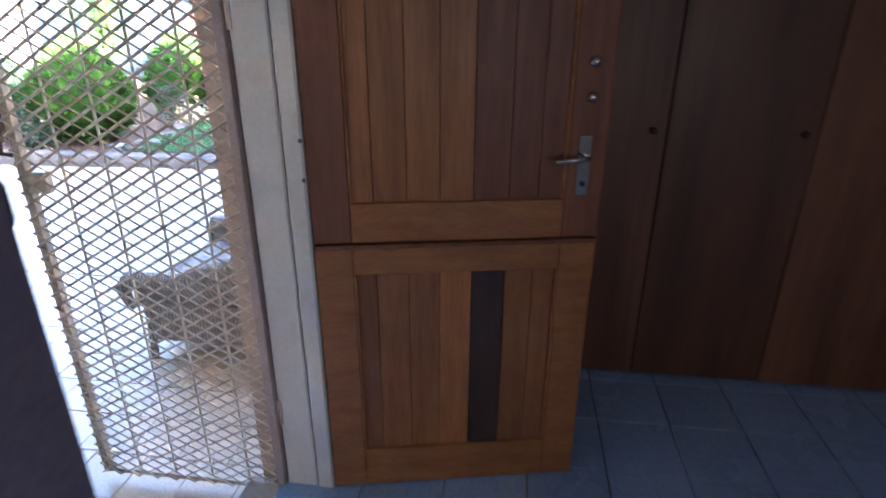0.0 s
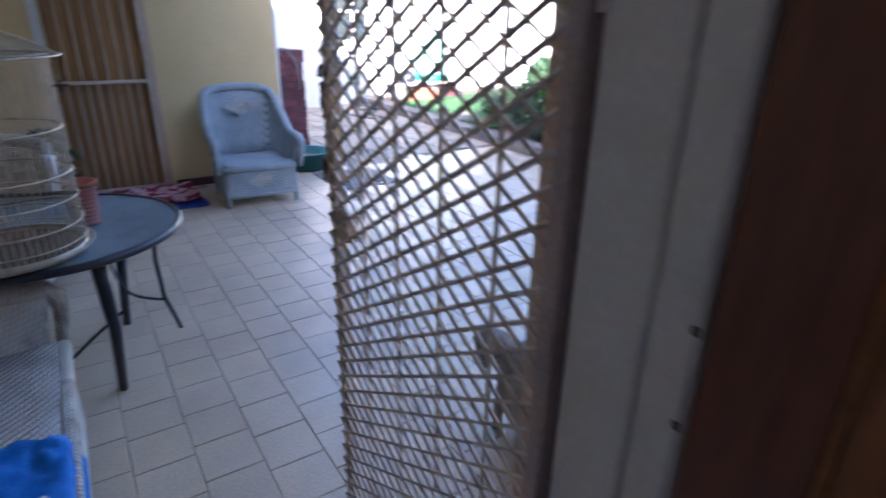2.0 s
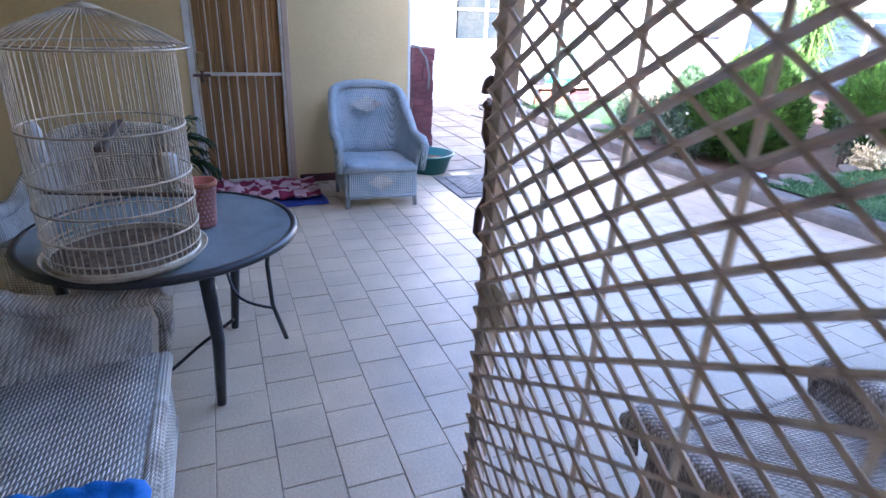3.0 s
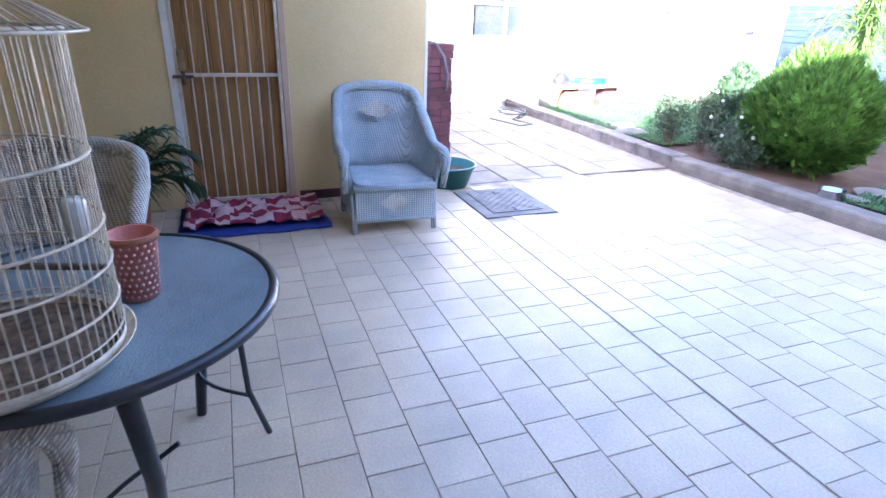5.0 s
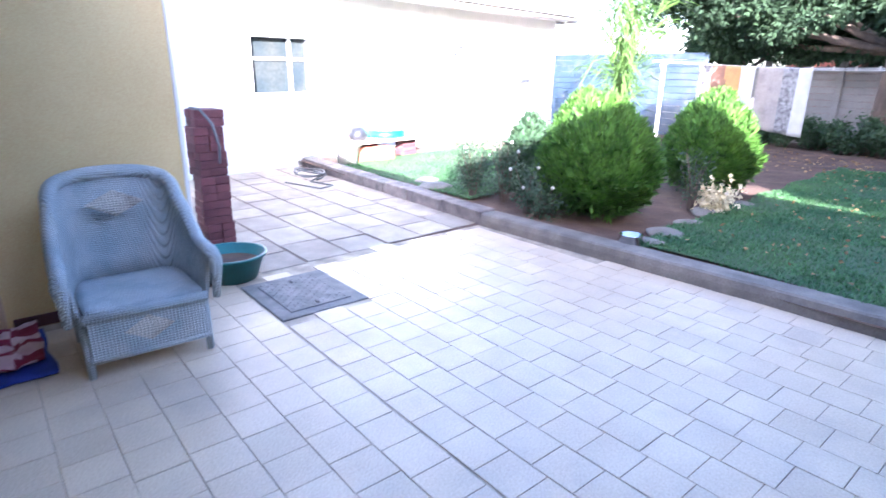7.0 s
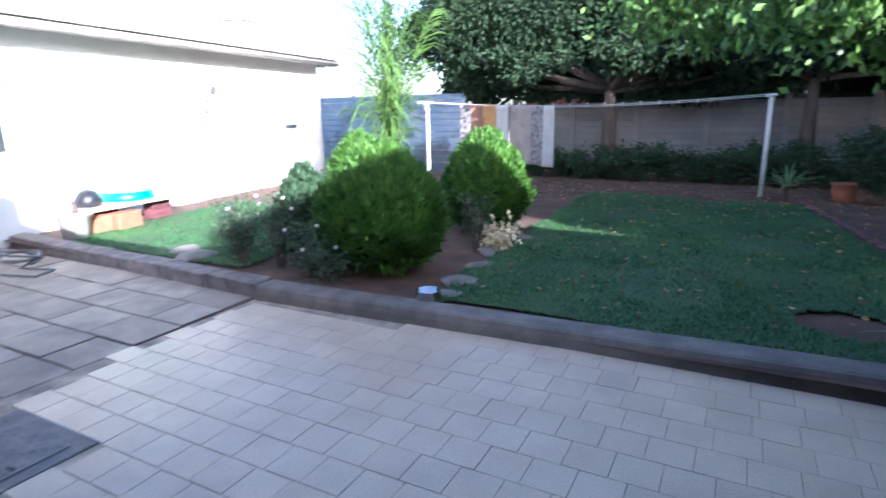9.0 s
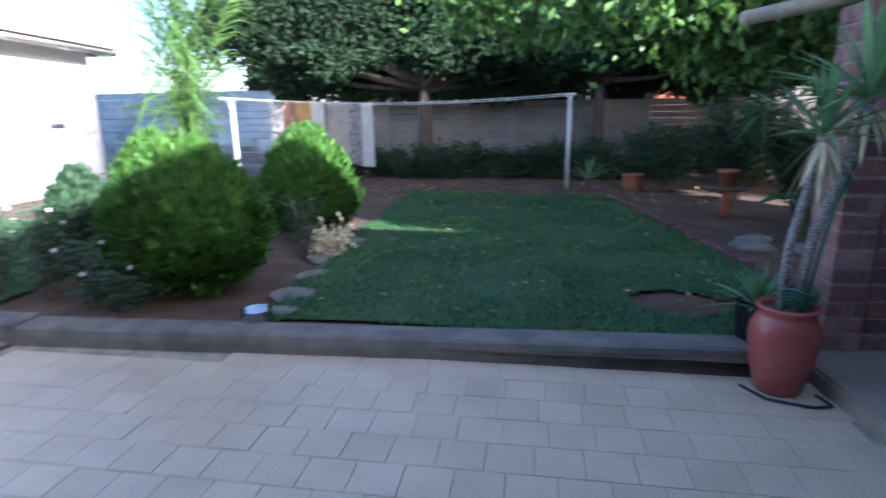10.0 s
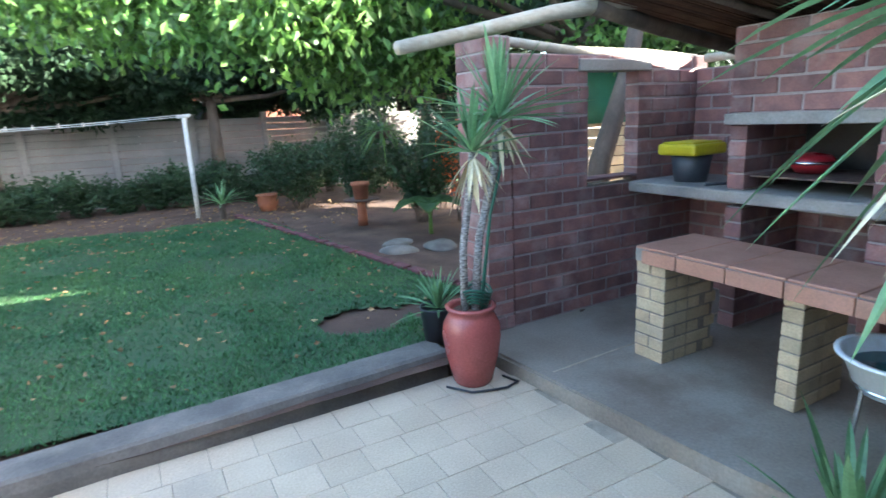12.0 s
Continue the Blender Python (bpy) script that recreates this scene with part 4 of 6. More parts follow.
        part("bottom_rail", tube([(-hw + 0.06, -hd + 0.01, low), (hw - 0.06, -hd + 0.01, low)], 0.018, 8), weave, ch, smooth=True)
    part("front_rail", tube([(-hw + 0.05, -hd + 0.005, seat_h - 0.02), (hw - 0.05, -hd + 0.005, seat_h - 0.02)], 0.028, 8), weave, ch, smooth=True)
    db = lathe([(0, -0.006), (0.15, -0.004), (0.165, 0.0), (0.15, 0.006), (0, 0.009)], 4)
    for v in db.verts:
        v.co = Vector((v.co.x, -v.co.z, v.co.y * 0.5))
    part("back_diamond", db, "wicker_white", ch, "raised white diamond of tighter weave").matrix_basis = pose(0, hd * 0.84 + 0.03, seat_h + (back - seat_h) * 0.72, -6)
    for sx in (-1, 1):
        for sy in (-1, 1):
            part("leg", tube([(sx * (hw - 0.06), sy * (hd - 0.05) if sy < 0 else hd - 0.12, seat_h - 0.06), (sx * (hw - 0.06), sy * (hd - 0.02) if sy < 0 else hd - 0.09, 0.0)], [0.024, 0.02], 8), weave, ch, smooth=True)
    return ch


wicker_chair(pose(-5.405, 2.442, 0, 0, 0, 88), "pale blue painted wicker armchair against the yellow wall", "wicker_blue", "wicker_blue", 0.74, 0.66, 1.0, 0.60, 0.37)
wicker_chair(pose(-1.83, 0.41, 0, 0, 0, 180), "worn white wicker settee with peeling paint", "wicker_white", "wicker_seat", 1.30, 0.88, 0.92, 0.62, 0.40)
wicker_chair(pose(-4.05, 0.42, 0, 0, 0, 75), "whitewashed wicker armchair drawn up behind the table", "wicker_white", "wicker_blue", 0.9, 0.76, 0.88, 0.52, 0.38)
wicker_chair(pose(-1.14, 2.70, 0, 0, 0, -90), "old grey wicker armchair with broken weave", "wicker_grey", "wicker_grey", 0.84, 0.66, 0.66, 0.49, 0.37)

# blue cloth on the seat
b = bmesh.new()
rows = []
for i in range(22):
    r = []
    for j in range(22):
        x, y = -1.72 + 0.40 * i / 21, 0.50 + 0.40 * j / 21
        z = 0.43 + 0.03 * abs(noise.noise((x * 9, y * 9, 2))) + 0.04 * abs(noise.noise((x * 20, y * 17, 5)))
        if y > 0.84:
            z -= (y - 0.84) * 2.0
            y = 0.84 + (y - 0.84) * 0.6
        r.append((x + 0.03 * noise.noise((x * 5, y * 5, 8)), y, z))
    rows.append(r)
single("cloth", ribbon_panel(rows, 0.008), "blue_cloth", "crumpled bright blue cloth on the wicker seat", "cloth", smooth=True)

# ---- glass table, bird cage and pot ----
tab = thing("patio_table", (-2.95, 0.86, 0), "round black metal patio table with a rippled glass top", "table")
part("glass_top", lathe([(0, 0.712), (0.535, 0.712), (0.535, 0.72), (0, 0.72)], 64), "glass_top", tab, "rippled dark glass top")
part("rim", lathe([(0.535, 0.695), (0.552, 0.69), (0.566, 0.698), (0.568, 0.712), (0.56, 0.724), (0.545, 0.727), (0.535, 0.721), (0.535, 0.695)], 64), "black_steel", tab, "black metal rim", smooth=True)
for k, a in enumerate((23, 143, 263)):
    ca, sa = math.cos(radians(a)), math.sin(radians(a))
    ct, st_ = math.cos(radians(a - 4)), math.sin(radians(a - 4))
    part("leg", tube([(0.50 * ct, 0.50 * st_, 0.70), (0.445 * ca, 0.445 * sa, 0.35), (0.388 * ca, 0.388 * sa, 0.0)], [0.030, 0.026, 0.020], 8), "black_steel", tab, smooth=True)
for k, a in enumerate((103, 223, 343)):
    ca, sa = math.cos(radians(a)), math.sin(radians(a))
    part("thin_leg", tube([(0.46 * ca, 0.46 * sa, 0.70), (0.43 * ca, 0.43 * sa, 0.45), (0.44 * ca, 0.44 * sa, 0.22), (0.50 * ca, 0.50 * sa, 0.0)], [0.012, 0.011, 0.011, 0.012], 7), "black_steel", tab, smooth=True)
    part("brace", tube([(0.44 * math.cos(radians(a + q)) * (1 - 0.25 * math.sin(math.pi * q / 50)), 0.44 * math.sin(radians(a + q)) * (1 - 0.25 * math.sin(math.pi * q / 50)), 0.20 + 0.22 * (q / 50) ** 2) for q in range(0, 51, 5)], 0.008, 6), "black_steel", tab, smooth=True)

cage = thing("bird_cage", pose(-2.655, 0.75, 0.727, 0, 0, 0), "round cream wire bird cage with a domed top", "bird cage")
part("tray", lathe([(0, 0.004), (0.255, 0.004), (0.285, 0.03), (0.29, 0.03), (0.26, 0.0), (0, 0.0)], 48), "cage_wire", cage, "cream metal tray", smooth=True)
part("seed_litter", lathe([(0, 0.035), (0.1, 0.04), (0.2, 0.03), (0.258, 0.015)], 40), "seed", cage, "brown seed husks and litter")
part("tray_wall", lathe([(0.262, 0.01), (0.265, 0.01), (0.265, 0.035), (0.262, 0.035)], 48), "cage_wire", cage, smooth=True)
R, HC = 0.262, 0.77
for i in range(64):
    a = 2 * math.pi * i / 64
    ca, sa = math.cos(a), math.sin(a)
    part("bar", tube([(R * ca, R * sa, 0.02), (R * ca, R * sa, HC)], 0.0022, 5), "cage_wire", cage)
for z in (0.06, 0.13, 0.23, 0.33, 0.50, HC):
    part("hoop", tube([(1.01 * R * math.cos(a), 1.01 * R * math.sin(a), z) for a in np.linspace(0, 2 * math.pi, 49)[:-1]], 0.0042 if z != 0.06 else 0.003, 6, closed=True), "cage_wire", cage, smooth=True)
part("eave_hoop", tube([(0.31 * math.cos(a), 0.31 * math.sin(a), HC - 0.005) for a in np.linspace(0, 2 * math.pi, 49)[:-1]], 0.004, 6, closed=True), "cage_wire", cage, smooth=True)
for i in range(56):
    a = 2 * math.pi * i / 56
    part("roof_bar", tube([(0.31 * math.cos(a), 0.31 * math.sin(a), HC - 0.005), (0.20 * math.cos(a), 0.20 * math.sin(a), HC + 0.055), (0.06 * math.cos(a), 0.06 * math.sin(a), HC + 0.11)], 0.002, 5), "cage_wire", cage)
part("crown", lathe([(0.07, HC + 0.09), (0.06, HC + 0.112), (0.03, HC + 0.125), (0, HC + 0.13)], 24), "cage_wire", cage, smooth=True)
part("ring", tube([(0.03 * math.cos(a), 0, HC + 0.155 + 0.03 * math.sin(a)) for a in np.linspace(0, 2 * math.pi, 17)[:-1]], 0.004, 6, closed=True), "cage_wire", cage, smooth=True)
part("perch", box(-R + 0.01, R - 0.01, 0.0, 0.035, 0.455, 0.475, 0.004), "bark", cage, "wooden perch")
part("perch", tube([(-0.1, -R, 0.24), (0.05, R, 0.235)], 0.009, 8), "bark", cage, "wooden perch")
part("feeder", lathe([(0, 0), (0.028, 0), (0.03, 0.09), (0.022, 0.1), (0, 0.1)], 16), "enamel", cage, "white plastic feeder", smooth=True).matrix_basis = pose(-0.13, 0.18, 0.26)
part("feeder", lathe([(0, 0), (0.024, 0), (0.026, 0.1), (0.015, 0.13), (0, 0.13)], 16), "enamel", cage, "white plastic feeder", smooth=True).matrix_basis = pose(0.10, -0.19, 0.40)

rp_ = thing("spotted_pot", pose(-2.93, 1.02, 0.727) @ Matrix.Scale(1.25, 4), "red pot with cream dots standing on the glass table", "pot")
part("pot", lathe([(0, 0.0), (0.043, 0), (0.055, 0.15), (0.058, 0.15), (0.058, 0.162), (0.050, 0.162), (0.045, 0.03), (0, 0.03)], 32), "red_pot", rp_, smooth=True)
dots = bmesh.new()
for r in range(9):
    for k in range(20):
        a = 2 * math.pi * (k + 0.5 * (r % 2)) / 20
        z = 0.012 + r * 0.016
        rad = 0.0435 + 0.012 * z / 0.15
        lathe([(0.0, 0.0015), (0.0042, 0.0), (0.0, -0.001)], 6, bm=dots)
        dots.verts.ensure_lookup_table()
        mtx = Matrix.Translation((rad * math.cos(a), rad * math.sin(a), z)) @ Matrix.Rotation(a, 4, "Z") @ Matrix.Rotation(math.pi / 2, 4, "Y")
        for vv in dots.verts[-8:]:
            vv.co = mtx @ vv.co
part("dots", dots, "pink_cloth", rp_, "small cream dots")
part("rim_band", lathe([(0.0585, 0.146), (0.060, 0.146), (0.060, 0.163), (0.0585, 0.163)], 32), "clay", rp_, smooth=True)

# ---- mat and blanket at the back door ----
def crumple(x0, x1, y0, y1, z, amp, seed, nx=26, ny=30):
    return [[(x + 0.02 * noise.noise((x * 4, y * 4, seed)), y + 0.02 * noise.noise((x * 4, y * 4, seed + 4)), z + amp * (abs(noise.noise((x * 5, y * 5, seed))) + 0.5 * abs(noise.noise((x * 13, y * 12, seed))))) for y in np.linspace(y0, y1, ny)] for x in np.linspace(x0, x1, nx)]


single("blue_mat", ribbon_panel(crumple(-5.98, -5.28, 0.88, 1.98, 0.008, 0.012, 3), 0.012), "navy_cloth", "dark blue cloth mat on the patio floor", "mat", smooth=True)
bl = ribbon_panel(crumple(-6.0, -5.40, 0.93, 1.95, 0.03, 0.11, 9), 0.014)
for f in bl.faces:
    c = f.calc_center_median()
    cx, cy = (c.x + 0.05 * noise.noise(c * 4)) / 0.11, (c.y + 0.05 * noise.noise(c * 5)) / 0.14
    f.material_index = 1 if (math.floor(cx) + math.floor(cy)) % 2 == 0 else 0
single("blanket", bl, ["maroon_cloth", "pink_cloth"], "crumpled maroon and pink checked blanket before the door", "blanket", smooth=True)


# ---- plants: helpers ----
def strap_leaves(n, length, width, rng, up=(0.2, 1.0), droop=0.5, seg=5, base=0.02):
    """Sword-shaped leaves that arch out of one point."""
    vs, fs, off = [], [], 0
    for i in range(n):
        a = rng.uniform(0, 2 * math.pi)
        el = rng.uniform(*up)
        le = length * rng.uniform(0.7, 1.15)
        w = width * rng.uniform(0.8, 1.2)
        d0 = np.array([math.cos(a) * math.cos(el), math.sin(a) * math.cos(el), math.sin(el)])
        side = np.array([-math.sin(a), math.cos(a), 0.0])
        dr = droop * rng.uniform(0.4, 1.3)
        for k in range(seg + 1):
            t = k / seg
            p = d0 * le * t + np.array([0, 0, -dr * le * t * t * 0.6]) + d0 * base
            ww = w * (0.6 + 1.6 * t * (1 - t)) * (1 - t) ** 0.35 if k < seg else 0.0008
            keel = np.array([0, 0, 0.25 * ww])
            vs += [p - side * ww / 2 + keel, p, p + side * ww / 2 + keel]
        for k in range(seg):
            o = off + 3 * k
            fs += [(o, o + 1, o + 4, o + 3), (o + 1, o + 2, o + 5, o + 4)]
        off += 3 * (seg + 1)
    return np.array(vs), np.array(fs)


def frond(length, rng, start, direction, droop, leaf_len, pairs=26, blade=0.010):
    """One feathered frond: its rib as points, and narrow leaflets along it."""
    d = np.array(direction, dtype=float)
    d /= np.linalg.norm(d)
    rib, vs, fs = [], [], []
    p = np.array(start, dtype=float)
    off = 0
    for k in range(pairs + 1):
        t = k / pairs
        rib.append(tuple(p))
        side = np.cross(d, [0, 0, 1.0])
        side /= np.linalg.norm(side) + 1e-9
        if k > 2:
            for s in (-1, 1):
                le = leaf_len * (0.35 + 1.3 * math.sin(math.pi * min(0.97, 0.12 + 0.8 * t)) ** 1.0) * rng.uniform(0.8, 1.1) * 0.62
                q = side * s * 0.7 + d * 0.6 + rng.normal(0, 0.24, 3)
                q /= np.linalg.norm(q)
                w = np.cross(q, d)
                w = w / (np.linalg.norm(w) + 1e-9) * blade + d * 0.003
                e = p + q * le + np.array([0, 0, -rng.uniform(0.35, 0.85) * le])
                mid = p + q * le * 0.5 + np.array([0, 0, -0.06 * le])
                vs += [p - w * 0.5, p + w * 0.5, mid + w, mid - w, e]
                fs += [(off, off + 1, off + 2), (off, off + 2, off + 3), (off + 3, off + 2, off + 4)]
                off += 5
        p = p + d * length / pairs
        d = d + np.array([0, 0, -droop / pairs * (0.4 + 1.6 * t)])
        d /= np.linalg.norm(d)
    return rib, np.array(vs), np.array(fs)


def conifer(name, m, radius, height, label, seed, count=3600, group="rounded conifer shrubs", leaf_mat="shrub"):
    r = np.random.default_rng(seed)
    th = thing(name, m, label, "shrub", group)
    core = bmesh.new()
    bmesh.ops.create_icosphere(core, subdivisions=4, radius=1.0)

    def shape(d):
        z = d[2]
        rad = radius * (1 - 0.22 * z) * (1 + 0.13 * noise.noise((d[0] * 2.6 + seed, d[1] * 2.6, z * 2.6)) + 0.15 * noise.noise((d[0] * 5.5, d[1] * 5.5 + seed, z * 5.5)) + 0.10 * noise.noise((d[0] * 12, d[1] * 12 + seed, z * 12)))
        zz = height * 0.46 + height * (0.46 * z if z < 0 else 0.49 * z + 0.07 * z ** 6) * (1 + 0.10 * noise.noise((d[0] * 5 + 3, d[1] * 5 + seed, z * 3)))
        return np.array([d[0] * rad, d[1] * rad, zz])

    # solid dark core: the shrub's inner shade put into a coloured shape
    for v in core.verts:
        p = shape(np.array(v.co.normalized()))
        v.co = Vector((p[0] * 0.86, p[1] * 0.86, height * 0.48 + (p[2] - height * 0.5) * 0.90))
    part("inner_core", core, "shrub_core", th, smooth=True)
    part("trunk", tube([(0, 0, -0.02), (0.01, 0, 0.25)], [0.05, 0.035], 8), "bark", th, smooth=True)
    vs, fs, off = [], [], 0
    for i in range(count):
        d = r.normal(0, 1, 3)
        d /= np.linalg.norm(d)
        if d[2] < -0.93:
            continue
        p = shape(d) * np.array([0.9, 0.9, 1.0])
        p[2] = height * 0.5 + (p[2] - height * 0.5) * 0.92
        grow = d * 0.65 + np.array([0, 0, 0.75]) + r.normal(0, 0.18, 3)
        grow /= np.linalg.norm(grow)
        tang = np.cross(grow, d + r.normal(0, 0.6, 3))
        tang /= np.linalg.norm(tang) + 1e-9
        le = r.uniform(0.055, 0.14) * (radius / 0.5) ** 0.5
        for k in range(5):
            a = (k - 2) * 0.32 + r.normal(0, 0.08)
            q = grow * math.cos(a) + tang * math.sin(a) + d * 0.12 * r.normal()
            w = np.cross(q, d)
            w = w / (np.linalg.norm(w) + 1e-9) * le * 0.13
            ll = le * (1 - 0.12 * abs(k - 2))
            mid = p + q * ll * 0.6
            vs += [p, mid + w, p + q * ll, mid - w]
            fs += [(off, off + 1, off + 2), (off, off + 2, off + 3)]
            off += 4
    raw("foliage", np.array(vs), np.array(fs), leaf_mat, th, "flat feathery sprays of green foliage")
    return th


conifer("conifer_shrub", pose(-5.48, 7.12, 0.09), 0.63, 1.24, "dense rounded green conifer shrub at the kerb", 3, 7500)
conifer("conifer_shrub", pose(-5.28, 9.25, 0.09), 0.56, 1.30, "dense rounded green conifer shrub, its top in sunlight", 5, 5200)
conifer("conifer_shrub", pose(-7.85, 10.0, 0.09), 0.55, 1.24, "dense rounded green conifer shrub behind the first", 8, 3000)
conifer("conifer_shrub", pose(-6.62, 7.25, 0.09), 0.34, 1.02, "small narrow grey-green conifer shrub among roses", 11, 1800, leaf_mat="shrub_dull")


def leafy_bush(name, m, size, n, leaf, material, label, seed, category="bush", stems=7, group=""):
    r = np.random.default_rng(seed)
    th = thing(name, m, label, category, group)
    chunks = []
    for k in range(stems):
        a, rad = r.uniform(0, 2 * math.pi), r.uniform(0.3, 1.0)
        tip = np.array([math.cos(a) * rad * size[0], math.sin(a) * rad * size[1], size[2] * r.uniform(0.65, 1.0)])
        bend = np.array([tip[0] * 0.35, tip[1] * 0.35, tip[2] * 0.5])
        part("stem", tube([(0.15 * tip[0], 0.15 * tip[1], -0.01), tuple(bend), tuple(tip * 0.97)], [0.008, 0.006, 0.003], 5), "bark", th)
        t = r.uniform(0.25, 1.05, (n // stems, 1))
        q = bend * 2 * t * (1 - t) + tip * t * t + r.normal(0, 0.07, (n // stems, 3)) * np.array([1, 1, 0.8])
        chunks.append(leaves(q, r.normal(0, 1, q.shape) * 0.6 + np.array([0, 0, 0.3]), leaf, leaf * 0.55, r))
    v, f = merge(chunks)
    raw("foliage", v, f, material, th)
    return th


for i, (x, y, h) in enumerate(((-6.55, 6.75, 0.85), (-6.95, 6.6, 0.72), (-6.0, 6.55, 0.6), (-7.25, 6.9, 0.65), (-5.75, 6.5, 0.45), (-6.4, 7.4, 0.9))):
    rb = leafy_bush("rose_bush", pose(x, y, 0.09), (0.30, 0.26, h), 900, 0.045, "rose_leaf", "loose rose bush with small grey-green leaves", 30 + i, stems=9, group="rose bushes")
    fl = bmesh.new()
    for k in range(3):
        bmesh.ops.create_icosphere(fl, subdivisions=1, radius=0.022, matrix=Matrix.Translation((0.2 * math.cos(k * 2 + i), 0.2 * math.sin(k * 2 + i), h * (0.75 + 0.08 * k))))
    part("blossoms", fl, "cloth_white", rb, "small white blossoms")
leafy_bush("dry_tuft", pose(-4.75, 8.35, 0.09), (0.22, 0.2, 0.26), 700, 0.07, "yucca_dry", "sunlit dry yellow grass tuft", 77, "plant", 14)
leafy_bush("sparse_shrub", pose(-4.95, 8.25, 0.09), (0.22, 0.2, 0.75), 420, 0.04, "rose_leaf", "thin twiggy shrub before the conifer", 78, "bush", 8)

# stones edging the bed
for i, (x, y, s) in enumerate(((-4.55, 7.0, 0.16), (-4.6, 7.6, 0.13), (-4.75, 8.2, 0.15), (-4.65, 9.0, 0.12), (-4.5, 6.6, 0.12), (-7.7, 6.6, 0.2), (-8.1, 6.75, 0.16), (-0.25, 9.2, 0.18), (-0.1, 9.6, 0.15), (0.25, 9.1, 0.2), (0.6, 8.6, 0.2))):
    b = bmesh.new()
    bmesh.ops.create_icosphere(b, subdivisions=3, radius=s)
    for v in b.verts:
        v.co = Vector((v.co.x * 1.3, v.co.y, v.co.z * 0.35)) * (1 + 0.25 * noise.noise(v.co * 6 + Vector((i, 0, 0))))
    single("stone", b, "stone", "flat grey garden stone half sunk in soil", "stone", pose(x, y, 0.10, 0, 0, i * 47), group="garden stones", smooth=True)

# steel dog bowl on the kerb
single("steel_bowl", lathe([(0, 0.004), (0.085, 0.004), (0.10, 0.0), (0.115, 0.0), (0.118, 0.012), (0.10, 0.075), (0.107, 0.08), (0.107, 0.084), (0.098, 0.082), (0.085, 0.015), (0, 0.012)], 40), "steel", "shiny steel feeding bowl at the lawn edge", "bowl", pose(-4.56, 6.40, 0.118), smooth=True)

# ---- yard by the outbuilding ----
stack = thing("brick_stack", pose(-7.22, 3.5, 0, 0, 0, 3), "tall stack of dark red clay bricks", "brick stack")
group_dx = group_dy = group_turn = 0.0
for k in range(17):
    if k % 3 == 0:
        group_dx, group_dy, group_turn = random.uniform(-0.022, 0.022), random.uniform(-0.022, 0.022), random.uniform(-5, 5)
    for j in range(2):
        lay = pose(group_dx, group_dy, k * 0.0745, 0, 0, group_turn + (90 if (k // 3) % 2 else 0))
        part("brick", box(-0.13, 0.13, -0.064, 0.064, 0, 0.072, 0.006), "stack_brick", stack).matrix_basis = lay @ pose(random.uniform(-0.007, 0.007), -0.066 + 0.132 * j, 0, 0, 0, random.uniform(-1.5, 1.5))
single("hose", tube([(-7.12, 3.36, 1.285), (-7.04, 3.42, 1.275), (-6.99, 3.50, 1.15), (-6.98, 3.54, 0.95), (-6.99, 3.53, 0.80)], 0.012, 8), "grey_hose", "thin grey hose hanging over the brick stack", "hose", smooth=True)
tub_ = thing("plastic_tub", (-6.22, 3.28, 0), "dark teal round plastic tub", "tub")
part("shell", lathe([(0, 0.0), (0.20, 0.0), (0.265, 0.19), (0.29, 0.195), (0.29, 0.21), (0.262, 0.21), (0.195, 0.015), (0, 0.015)], 40), "teal_plastic", tub_, smooth=True)
part("contents", lathe([(0, 0.13), (0.235, 0.128)], 30), "soil", tub_, "dark wet soil")
mh = thing("manhole", (-5.55, 3.58, 0), "grey cast inspection cover set in the patio", "manhole", kind="structure")
part("surround", box(-0.385, 0.385, -0.34, 0.34, -0.02, 0.006, 0.004), "manhole", mh)
part("cover", box(-0.30, 0.30, -0.24, 0.24, 0.006, 0.013, 0.003), "manhole", mh)
for i in range(15):
    for j in range(11):
        if (i + j) % 2 == 0:
            part("stud", box(-0.285 + i * 0.039 - 0.013, -0.285 + i * 0.039 + 0.013, -0.215 + j * 0.042 - 0.006, -0.215 + j * 0.042 + 0.006, 0.013, 0.017, 0.002), "manhole", mh)
# no holes are cut: blackened blocks imitate their inner shade
part("lifting_hole", box(0.21, 0.27, -0.02, 0.0, 0.013, 0.0155), "soot", mh)
part("lifting_hole", box(-0.27, -0.21, 0.0, 0.02, 0.013, 0.0155), "soot", mh)

coil = []
for k in range(70):
    a = k * 0.28
    rr = 0.26 + 0.05 * math.sin(k * 0.35)
    coil.append((-9.85 + rr * math.cos(a) * 1.3 + 0.004 * k, 5.75 + rr * math.sin(a) * 0.7, 0.02 + 0.05 * abs(math.sin(k * 0.23)) + 0.0016 * k))
coil += [(-9.4, 5.6, 0.03), (-9.0, 5.75, 0.02), (-8.9, 5.5, 0.02), (-9.6, 5.3, 0.02)]
single("garden_hose", tube(coil, 0.013, 6), "grey_hose", "loosely coiled grey garden hose on the paving", "hose", smooth=True)
wp = thing("white_planter", (-10.05, 6.62, 0.10), "white ribbed plastic planter with a dry stump", "planter")
part("pot", lathe([(0, 0), (0.16, 0), (0.205, 0.30), (0.235, 0.30), (0.24, 0.33), (0.25, 0.33), (0.25, 0.37), (0.215, 0.37), (0.20, 0.28), (0, 0.28)], 40), "white_paint", wp, smooth=True)
part("soil", lathe([(0, 0.31), (0.20, 0.30)], 24), "soil", wp)
part("stump", tube([(0, 0, 0.3), (0.02, 0.01, 0.42), (-0.01, 0.0, 0.5)], [0.05, 0.04, 0.02], 8), "bark", wp, smooth=True)
